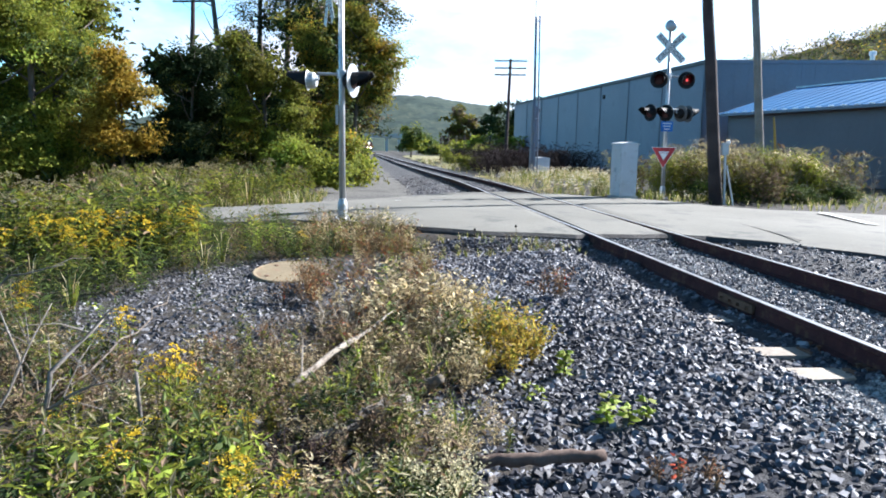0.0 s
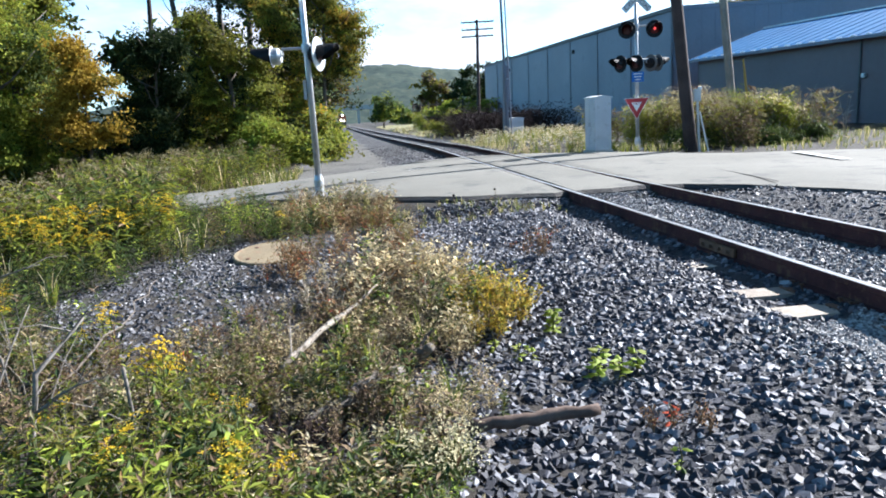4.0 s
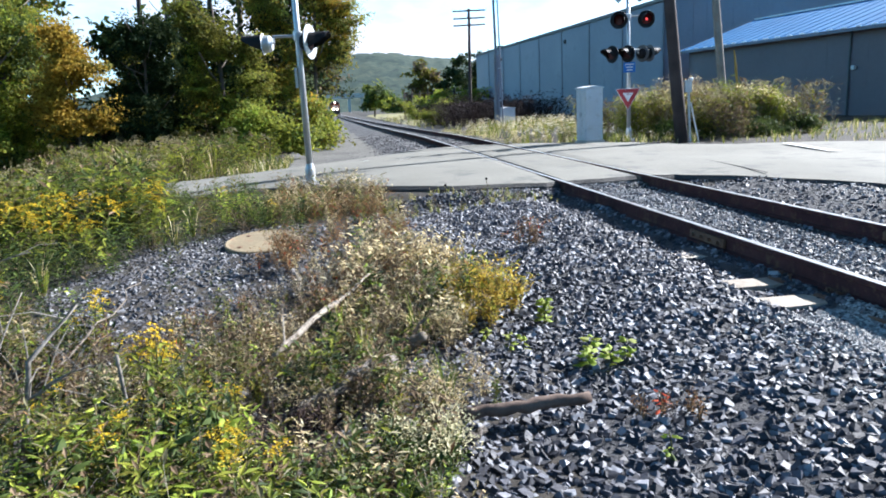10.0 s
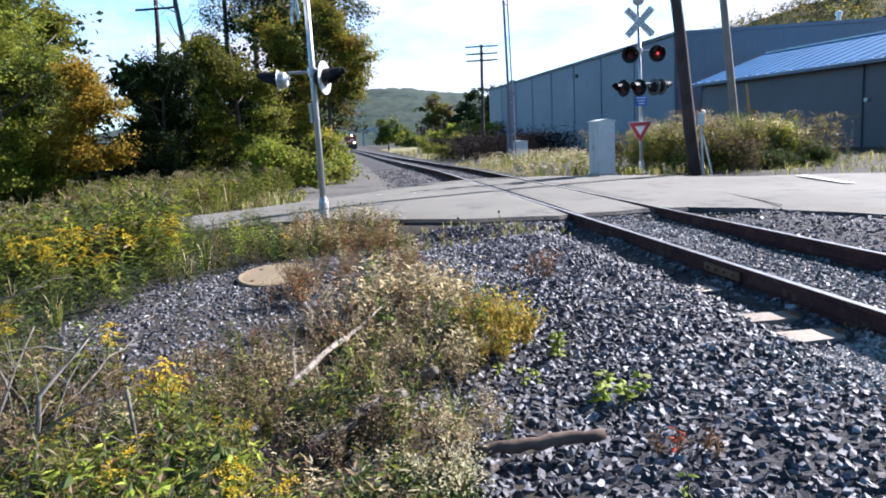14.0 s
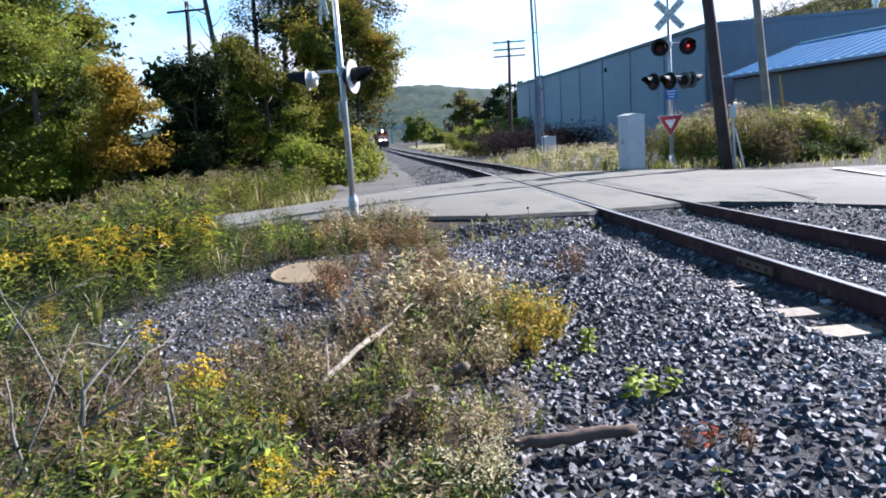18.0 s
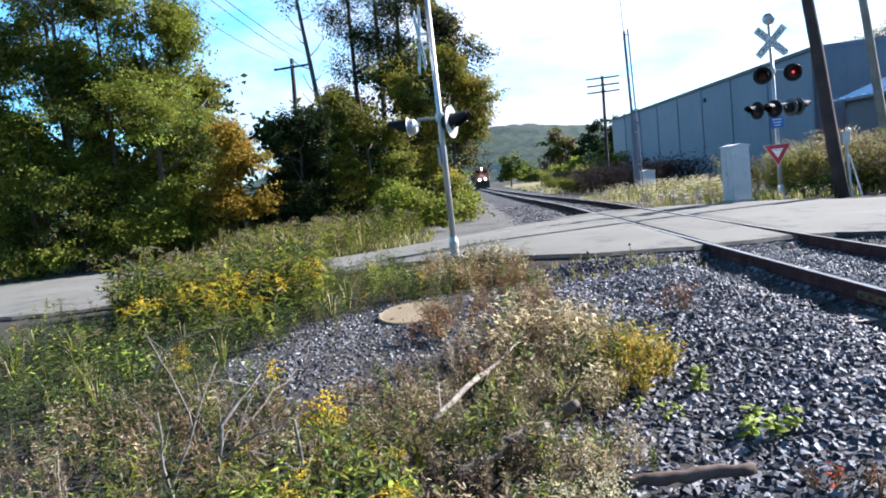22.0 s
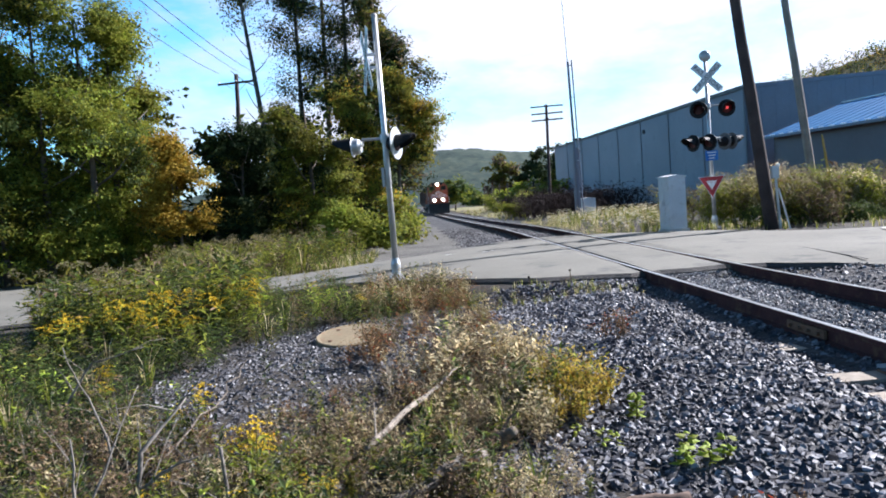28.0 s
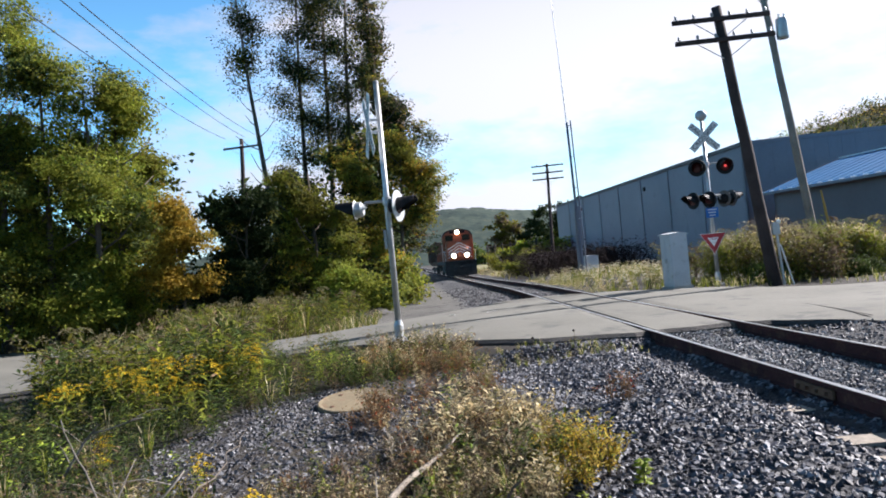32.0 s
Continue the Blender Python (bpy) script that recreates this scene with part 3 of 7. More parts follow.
def rail(side, name_label):
    ob = thing("rail", name_label, "rail", pose(0, 0, 0), "rails of the track")
    ys = axis_steps([(-10, 35, 5.0), (35, 150, 3.0), (150, 460, 10.0)])
    v, q, mi = [], [], []
    n = len(RAIL_PROFILE)
    for i, y in enumerate(ys):
        cx = float(track_x(y)) + side * GAUGE
        v += [(cx + u, y, z + float(track_z(y))) for u, z in RAIL_PROFILE]
        if i:
            for k in range(n):
                j = (k + 1) % n
                q.append(((i - 1) * n + k, (i - 1) * n + j, i * n + j, i * n + k))
                mi.append(1 if k == 7 else 0)
    mesh_np("rail_bar", v, q, [M_RAIL, M_RAILTOP], mi, ob)
    for y in (6.4, 2.0):
        bar = bm_box(0.028, 0.66, 0.085, (0, 0, 0), 0.006)
        part("joint_bar", bar, M_PLATE, ob, "rusty joint bar").matrix_local = pose(4.25 + side * GAUGE - 0.032, y - 0.8 * (side > 0), -0.095)
        for k in range(4):
            part("bolt", bm_lathe([(0, 0.03), (0.016, 0.03), (0.018, 0), (0, 0)], 6), M_PLATE, ob).matrix_local = \
                pose(4.25 + side * GAUGE - 0.046, y - 0.8 * (side > 0) - 0.24 + 0.16 * k, -0.095, 0, -90, 0)
    return ob


rail(-1, "rusty steel rail with a polished head, on wooden ties")
rail(1, "rusty steel rail with a polished head, beyond the first")

TIE_MESH = []
for k in range(4):
    b = bm_box(2.6 + 0.05 * k, 0.225 + 0.006 * k, 0.175, (0, 0, 0))
    bmesh.ops.subdivide_edges(b, edges=[e for e in b.edges if abs(e.verts[0].co.x - e.verts[1].co.x) > 1], cuts=5)
    r = random.Random(k)
    for w in b.verts:
        w.co += Vector((r.uniform(-0.015, 0.015), r.uniform(-0.012, 0.012), r.uniform(-0.010, 0.006)))
    me = bpy.data.meshes.new("tie")
    b.to_mesh(me)
    b.free()
    me.materials.append(M_TIE)
    TIE_MESH.append(me)
PLATE_MESH = bpy.data.meshes.new("tie_plate")
b = bm_box(0.36, 0.19, 0.018, (0, 0, 0), 0.004)
b.to_mesh(PLATE_MESH)
b.free()
PLATE_MESH.materials.append(M_PLATE)
SPIKE_MESH = bpy.data.meshes.new("spike")
b = joined(bm_box(0.016, 0.016, 0.05, (0, 0, 0)), bm_box(0.034, 0.028, 0.012, (0, 0, 0.026), 0.004))
b.to_mesh(SPIKE_MESH)
b.free()
SPIKE_MESH.materials.append(M_PLATE)


def ties():
    r = random.Random(5)
    row, y, n = thing("tie_row", "weathered wooden railway ties half sunk in ballast", "railway ties", kind="structure"), -6.04, 0
    while y < 120:
        if not (11.0 < y < 23.2):
            cx = float(track_x(y))
            t = new("tie", TIE_MESH[n % 4])
            t.parent = row
            t.matrix_local = pose(cx + r.uniform(-0.06, 0.05), y + r.uniform(-0.015, 0.015), -0.276 + float(track_z(y)) - (0.0 if n in (19, 20, 22) else 0.085) + r.uniform(-0.012, 0.004), 0, 0, r.uniform(-1.5, 1.5))
            if 0 < y < 5.6:
                for side in (-1, 1):
                    p = new("tie_plate", PLATE_MESH)
                    p.parent = row
                    p.matrix_local = pose(cx + side * GAUGE, y, -0.182)
                    for a, c in ((-0.085, -0.05), (0.085, 0.05), (-0.085, 0.06)):
                        s = new("spike", SPIKE_MESH)
                        s.parent = row
                        s.matrix_local = pose(cx + side * GAUGE + a, y + c, -0.160, 0, 0, r.uniform(-15, 15))
        y += 0.555
        n += 1


# ---- crossing signals ----
def lamp_unit(parent, at, heading, lit, pale, scale, back, face):
    """A flashing-light unit that faces along heading (degrees from +x): disc, housing, hood, lens."""
    m = Matrix.Translation(at) @ pose(0, 0, 0, 0, 0, heading) @ pose(0, 0, 0, 0, 90, 0)
    s = scale
    disc = part("lamp_disc", bm_lathe([(0, 0.012), (0.30 * s, 0.012), (0.305 * s, 0.006), (0.305 * s, -0.002), (0.295 * s, -0.008), (0, -0.004)], 32), face, parent,
                "round background disc, black or pale", True)
    disc.data.materials.append(back)
    for f in disc.data.polygons:
        f.use_smooth = False
        if f.normal.z < -0.5:
            f.material_index = 1
    disc.matrix_local = m
    part("lamp_housing", bm_lathe([(0, -0.17), (0.11, -0.165), (0.145, -0.12), (0.155, -0.008), (0.155, 0.012), (0, 0.012)], 20), M_GALV if pale else M_BLACK, disc, "rounded lamp housing")
    hood = bmesh.new()
    ring = []
    for z, k in ((0.012, 1.0), (0.17, 1.0), (0.36, 0.98)):
        span = 130 if z < 0.1 else (105 if z < 0.3 else 62)
        ring.append([[hood.verts.new((-(q * k) * math.cos(a), (q * k) * math.sin(a), z)) for a in np.radians(np.linspace(-span, span, 15))] for q in (0.165, 0.157)])
    for i in range(2):
        for s_ in (0, 1):
            for k in range(14):
                hood.faces.new((ring[i][s_][k], ring[i][s_][k + 1], ring[i + 1][s_][k + 1], ring[i + 1][s_][k]))
    for k in range(14):
        hood.faces.new((ring[2][0][k], ring[2][0][k + 1], ring[2][1][k + 1], ring[2][1][k]))
    part("hood", hood, M_BLACK, disc, "long black hood")
    part("lens", bm_lathe([(0, 0.05), (0.06, 0.045), (0.12, 0.028), (0.148, 0.013), (0, 0.013)], 20), M_LENS_LIT if lit else M_LENS, disc, "red glass lens", True)
    if lit:
        part("lamp_glow", bm_lathe([(0, 0.062), (0.035, 0.056), (0.045, 0.044), (0, 0.044)], 12), M_BULB, disc, "small glowing red lamp")
    return disc


def blade(parent, length):
    """One arm of a crossbuck with its rows of dark letters, as it reads across."""
    return part("crossbuck_blade", bm_box(length, 0.012, 0.21, (0, 0, 0), 0.003), M_WHITE, parent, "white reflective crossbuck arm with black lettering")


def letters(text, size, parent, m, material):
    cu = bpy.data.curves.new("lettering", "FONT")
    cu.body, cu.size, cu.align_x, cu.align_y, cu.extrude = text, size, "CENTER", "CENTER", 0.001
    tmp = bpy.data.objects.new("lettering", cu)
    me = bpy.data.meshes.new_from_object(tmp)
    bpy.data.objects.remove(tmp)
    me.materials.append(material)
    ob = new("lettering", me)
    ob.parent = parent
    ob.matrix_local = m
    return ob


def crossbuck(parent, z, heading, length=1.10, lean=45, out=0.085):
    """Two crossed arms whose face looks along heading."""
    base = pose(0, 0, z, 0, 0, heading + 90) @ Matrix.Translation((0, -out, 0))
    for k in (-1, 1):
        part("bracket", bm_box(0.04, out, 0.05, (0, out / 2, 0.12 * k), 0.006), M_ALU, parent).matrix_local = base
    for k, (tilt, words) in enumerate(((lean, ("RAIL", "ROAD")), (-lean, ("CROSSING",)))):
        b = blade(parent, length)
        b.matrix_local = base @ Matrix.Translation((0, -0.014 * k, 0)) @ pose(0, 0, 0, 0, tilt, 0)
        if len(words) == 2:
            letters(words[0], 0.19, b, pose(-0.32, -0.0075, 0, 90), M_INK)
            letters(words[1], 0.19, b, pose(0.32, -0.0075, 0, 90), M_INK)
        else:
            letters(words[0], 0.205, b, pose(0, -0.0075, 0, 90), M_INK)


def signal_mast(name, label, m, height, lamps, buck, bell):
    ob = thing(name, label, "crossing signal", m, "crossing signals")
    part("base", joined(bm_lathe([(0, 0), (0.17, 0), (0.17, 0.03), (0.09, 0.05), (0.082, 0.18), (0.092, 0.20), (0.092, 0.30), (0.075, 0.36), (0.07, 0.40), (0, 0.40)], 16)),
         M_ALU, ob, "cast aluminium junction-box base")
    for k in range(4):
        part("bolt", bm_lathe([(0, 0.075), (0.02, 0.075), (0.022, 0.035), (0, 0.035)], 6), M_GALV, ob).matrix_local = pose(0.165 * math.cos(k * math.pi / 2 + 0.8), 0.165 * math.sin(k * math.pi / 2 + 0.8), 0)
    part("foundation", bm_box(0.42, 0.42, 0.30, (0, 0, -0.155), 0.02), M_CONCRETE, ob, "concrete foundation block")
    part("mast", bm_tube([(0, 0, 0.3), (0, 0, height * 0.5), (0, 0, height)], [0.060, 0.056, 0.050], 16), M_ALU, ob, "round aluminium mast", True)
    part("cap", bm_lathe([(0, 0.05), (0.04, 0.04), (0.066, 0.0), (0, 0)], 12), M_ALU, ob).matrix_local = pose(0, 0, height)
    for z, arm, units in lamps:
        a = radians(units[0])
        part("crossarm", bm_tube([(-arm * math.cos(a), -arm * math.sin(a), z), (arm * math.cos(a), arm * math.sin(a), z)], [0.026, 0.026], 8), M_ALU, ob, "aluminium lamp arm")
        part("clamp", bm_lathe([(0.07, -0.08), (0.085, -0.07), (0.085, 0.07), (0.07, 0.08)], 12), M_ALU, ob).matrix_local = pose(0, 0, z)
        for off, heading, lit, *look_of in units[1]:
            size, face = look_of or (0.84 if bell else 1.0, M_BLACK)
            dx, dy = off * math.cos(a), off * math.sin(a)
            h = radians(heading)
            lamp_unit(ob, (dx + 0.20 * math.cos(h), dy + 0.20 * math.sin(h), z - 0.12), heading, lit, 100 < heading < 180, size, M_TRIM if bell else M_WHITE, face)
            part("bracket", bm_tube([(dx, dy, z), (dx, dy, z - 0.1), (dx + 0.06 * math.cos(h), dy + 0.06 * math.sin(h), z - 0.12)], [0.02, 0.02, 0.02], 6), M_ALU, ob)
    if buck:
        crossbuck(ob, *buck)
    if bell:
        g = part("bell", bm_lathe([(0, 0.10), (0.10, 0.095), (0.16, 0.05), (0.175, 0.0), (0.165, 0.0), (0, 0.03)], 20), M_ALU, ob, "round electric bell", True)
        g.matrix_local = pose(0, 0, height + 0.16) @ pose(0, 0, 0, 0, 0, bell) @ pose(0, 0, 0, 0, 90, 0)
    return ob


near_signal = signal_mast("crossing_signal", "aluminium level-crossing signal mast with flashing lamps, beside the road", pose(-0.62, 13.4, -0.06, 0, -0.6, 0), 4.95,
                          [(2.68, 0.44, (0, [(-0.42, 171, False, 0.62, M_BLACK), (0.02, -20, False, 1.0, M_GALV)]))], (4.12, 196, 1.25, 62, 0.22), None)
part("side_box", bm_box(0.05, 0.06, 0.36, (0, 0, 0), 0.01), M_ALU, near_signal, "narrow conduit box").matrix_local = pose(-0.09, -0.02, 1.95)
far_signal = signal_mast("crossing_signal", "level-crossing signal mast with crossbuck, red lamps and yield sign", pose(8.85, 21.3, -0.05, 0, -0.8, 0), 5.05,
                         [(3.72, 0.50, (5, [(-0.30, 248, False), (0.54, 262, True)])),
                          (2.74, 0.60, (14, [(-0.42, 205, False), (0.13, 212, False), (0.36, 28, False), (0.58, 16, False)]))], (4.55, 262), 255)
plate = part("number_plate", bm_box(0.38, 0.012, 0.30, (0, 0, 0), 0.004), M_BLUE, far_signal, "blue emergency notice plate")
plate.matrix_local = pose(0.0, -0.075, 2.22)
for k in range(3):
    part("notice_line", bm_box(0.28 - 0.05 * k, 0.004, 0.03, (0, 0, 0)), M_WHITE, plate).matrix_local = pose(0, -0.009, 0.09 - 0.085 * k)


def yield_sign(parent, z, heading):
    base = pose(0, 0, z, 0, 0, heading + 90) @ Matrix.Translation((0, -0.09, 0))
    tri = lambda s: [(-0.36 * s, 0.21 * s), (0.36 * s, 0.21 * s), (0.0, -0.41 * s)]  # noqa: E731
    s = part("yield_sign", bm_prism(tri(1.0), 0.006), M_RED, parent, "red triangular yield sign with a white centre")
    s.matrix_local = base
    part("sign_border", bm_prism(tri(1.06), 0.004, at=(0, 0.006, 0)), M_WHITE, s, "thin white rim")
    part("sign_centre", bm_prism(tri(0.44), 0.003, at=(0, -0.003, 0)), M_WHITE, s, "white triangle")
    letters("YIELD", 0.09, s, pose(0, -0.0045, 0.05, 90), M_RED)


yield_sign(far_signal, 1.37, 236)


# ---- cabinets ----
def cabinet(name, label, m, w, d, h):
    ob = thing(name, label, "cabinet", m)
    part("plinth", bm_box(w + 0.1, d + 0.1, 0.24, (0, 0, 0.02), 0.01), M_CONCRETE, ob, "concrete pad")
    part("body", bm_box(w, d, h, (0, 0, h / 2 + 0.14), 0.012), M_CABINET, ob)
    part("lid", joined(bm_box(w + 0.07, d + 0.07, 0.035, (0, 0, h + 0.155), 0.01), bm_prism([(-w / 2 - 0.02, 0), (w / 2 + 0.02, 0), (0, 0.05)], d + 0.04, at=(0, -d / 2 - 0.02, h + 0.17))), M_CABINET, ob, "overhanging sheet-metal lid")
    for s in (-1, 1):
        door = part("door", bm_box(0.014, d * 0.44, h * 0.88, (0, 0, 0), 0.005), M_CABINET, ob, "sheet-metal door")
        door.matrix_local = pose(-w / 2 - 0.007, s * d * 0.235, h / 2 + 0.14)
        part("handle", bm_box(0.03, 0.03, 0.14, (-0.02, -s * d * 0.16, 0), 0.006), M_GALV, door, "steel handle")
        for k in (-1, 1):
            part("hinge", bm_box(0.02, 0.025, 0.09, (-0.004, s * d * 0.215, k * h * 0.3), 0.004), M_GALV, door)
    for k in range(5):
        part("louvre", bm_box(0.3, 0.012, 0.02, (0, 0, 0), 0.004, pose(0, 0, 0, 35)), M_CABINET, ob).matrix_local = pose(0, -d / 2 - 0.004, h * 0.2 + 0.05 * k)
    return ob


cabinet("signal_cabinet", "silver steel signal cabinet on a concrete pad", pose(7.56, 21.25, -0.1, 0, 0, 14), 0.58, 0.56, 1.55)
cabinet("equipment_box", "small grey equipment box in the weeds", pose(9.95, 42.6, -0.15, 0, 0, 10), 0.85, 0.6, 0.95)
junction = thing("relay_case", "pale grey steel case standing in the weeds", "cabinet", pose(9.08, 41.2, -0.1, 0, 0, 5))
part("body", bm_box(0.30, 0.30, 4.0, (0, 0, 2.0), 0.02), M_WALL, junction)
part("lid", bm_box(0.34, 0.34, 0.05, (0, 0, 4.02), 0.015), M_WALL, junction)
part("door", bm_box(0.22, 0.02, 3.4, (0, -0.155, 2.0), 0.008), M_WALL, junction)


# ---- poles ----
def antenna():
    ob = thing("radio_mast", "tall slender steel radio mast with a whip aerial", "mast", pose(9.0, 40.5, -0.1, 0, -1.2, 0))
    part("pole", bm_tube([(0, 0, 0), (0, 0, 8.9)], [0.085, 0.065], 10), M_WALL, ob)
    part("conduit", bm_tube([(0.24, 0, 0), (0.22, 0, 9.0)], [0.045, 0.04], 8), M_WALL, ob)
    for k in range(5):
        part("spacer", bm_box(0.26, 0.06, 0.05, (0.12, 0, 1.5 + 1.8 * k), 0.008), M_GALV, ob)
    part("aerial", bm_tube([(0, 0, 8.8), (-0.05, 0, 13), (-0.18, 0, 19)], [0.035, 0.025, 0.012], 6), M_GALV, ob, "thin whip aerial")


antenna()


def insulator(parent, m):
    part("insulator", bm_lathe([(0, 0.13), (0.03, 0.12), (0.045, 0.09), (0.03, 0.07), (0.05, 0.04), (0.02, 0.02), (0.015, 0), (0, 0)], 8), M_GALV, parent, "glass pin insulator").matrix_local = m


def pole_thing(name, label, base, top, r0, r1, mat, arms=()):
    """A wooden pole from base to top; arms: (height along it, half length, turn, pins)."""
    ob = thing(name, label, "utility pole", Matrix.Translation(base))
    d = Vector(top) - Vector(base)
    q = [d * k / 6 + Vector((0.015 * math.sin(3 * k), 0.015 * math.cos(5 * k), 0)) for k in range(7)]
    q[0] = d * -0.04
    part("shaft", bm_tube(q, [r0 + (r1 - r0) * k / 6 for k in range(7)], 12), mat, ob, "", True)
    for h, half, turn, pins in arms:
        at = d * (h / d.z)
        a = part("crossarm", bm_box(2 * half, 0.10, 0.12, (0, 0, 0), 0.012), mat, ob, "wooden crossarm")
        a.matrix_local = Matrix.Translation(at) @ pose(0, -0.14, 0, 0, turn[1], turn[0])
        for k in range(pins):
            insulator(a, pose(-half + 0.12 + (2 * half - 0.24) * k / max(1, pins - 1), 0, 0.06))
        for s in (-1, 1):
            part("brace", bm_tube([(s * half * 0.55, 0.06, -0.05), (0, 0.10, -0.55)], [0.014, 0.014], 5), M_GALV, a)
    return ob, d


pole_a, d_a = pole_thing("utility_pole", "leaning dark wooden utility pole with two crossarms", (9.62, 19.30, -0.15), (8.67, 19.30, 7.80), 0.185, 0.13, M_POLE,
                         [(7.58, 1.42, (4, -3), 6), (7.0, 1.45, (4, -3), 6)])
part("conduit", bm_tube([(0.17, -0.14, 0.0), (0.05, -0.17, 1.75)], [0.036, 0.036], 8), M_GALV, pole_a, "steel conduit up the pole")
part("guy_guard", bm_tube([(0.40, -0.22, 0.05), (0.16, -0.13, 1.2)], [0.023, 0.023], 8), M_GALV, pole_a, "steel guy guard")
part("meter_box", bm_box(0.2, 0.12, 0.34, (0.03, -0.2, 1.66), 0.012), M_GALV, pole_a, "small meter box")
part("meter", bm_lathe([(0, 0.06), (0.04, 0.055), (0.055, 0.03), (0.06, 0)], 14, pose(0, 0, 0, 90), (0.10, -0.24, 1.84)), M_WHITE, pole_a, "round meter glass")
pole_b, d_b = pole_thing("utility_pole", "tall grey wooden utility pole carrying a transformer", (14.72, 26.0, -0.1), (13.40, 26.0, 11.0), 0.165, 0.115, M_POLE_GREY,
                         [(10.6, 1.2, (20, -3), 4)])
tr = part("transformer", bm_lathe([(0, 0), (0.2, 0.02), (0.22, 0.1), (0.22, 0.72), (0.2, 0.78), (0.06, 0.8), (0, 0.8)], 16), M_GALV, pole_b, "grey can transformer", True)
tr.matrix_local = Matrix.Translation(d_b * (8.7 / d_b.z) + Vector((0.36, -0.1, 0)))
for k in (-1, 1):
    part("bushing", bm_lathe([(0.03, 0), (0.045, 0.06), (0.03, 0.1), (0.04, 0.16), (0, 0.2)], 8), M_WHITE, tr).matrix_local = pose(0.1 * k, 0, 0.78)
telegraph, _ = pole_thing("telegraph_pole", "old dark telegraph pole with three crossarms", (11.95, 66.0, -0.3), (12.15, 66.0, 9.75), 0.16, 0.12, M_POLE,
                          [(9.85, 1.55, (6, -2), 8), (9.2, 1.5, (6, -2), 8), (8.6, 1.5, (6, -2), 8)])
power_pole, _ = pole_thing("utility_pole", "wooden power pole standing behind the trees", (-11.5, 45.0, -0.5), (-11.0, 45.0, 10.25), 0.18, 0.12, M_POLE,
                           [(10.2, 1.15, (0, -3), 3)])
yellow_post = thing("marker_post", "thin yellow guy-wire guard leaning over the weeds", "post", pose(15.6, 27.0, -0.1))
part("guard", bm_tube([(0.35, 0, 0), (0.05, 0, 2.3), (-0.05, 0, 3.0)], [0.05, 0.05, 0.03], 8), plain("guard_yellow", (0.40, 0.25, 0.04)), yellow_post)


def wire(a, b, sag, r=0.012):
    ob = thing("overhead_wire", "thin black overhead wire between poles", "wire", None, "overhead wires")
    pts = [Vector(a).lerp(Vector(b), k / 14) - Vector((0, 0, 4 * sag * (k / 14) * (1 - k / 14))) for k in range(15)]
    part("strand", bm_tube(pts, [r] * 15, 4), M_BLACK, ob)


for k, far_end in ((-1.05, (-7.7, 14.0, 7.2)), (0.2, (-7.3, 14.0, 7.7)), (1.05, (-6.4, 14.0, 7.1))):
    wire((-11.0 + k, 45.0, 10.35), far_end, 0.25)


# ---- warehouse and annex ----
def oriented_wall(name, a, b, z0, z1, mat, parent, thick=0.2, seam=None, seam_mat=None, z1b=None):
    """A wall from a to b in plan, with standing seams at a given spacing."""
    a, b = Vector((*a, 0)), Vector((*b, 0))
    d = b - a
    L = d.length
    m = Matrix.Translation(a) @ pose(0, 0, 0, 0, 0, math.degrees(math.atan2(d.y, d.x)))
    w = part(name, bm_prism([(0, z0), (L, z0), (L, z1 if z1b is None else z1b), (0, z1)], thick), mat, parent)
    w.matrix_local = m
    if seam:
        k = seam
        while k < L - 0.2:
            top = z1 + ((z1b if z1b is not None else z1) - z1) * k / L
            part("downpipe", bm_box(0.09, 0.05, top - z0 - 0.1, (0, 0, 0), 0.012), seam_mat, w, "dark joint strip").matrix_local = pose(k, -0.035, (z0 + top) / 2)
            k += seam
    return w, m, L


def siding_ribs(parent, L, z0, z1, mat, step=0.9, z1b=None, proud=-0.012):
    k = 0.15
    while k < L - 0.1:
        top = z1 + ((z1b if z1b is not None else z1) - z1) * k / L
        part("siding_rib", bm_prism([(k, z0 + 0.05), (k + 0.05, z0 + 0.05), (k + 0.05, top - 0.1), (k, top - 0.1)], proud), mat, parent)
        k += step


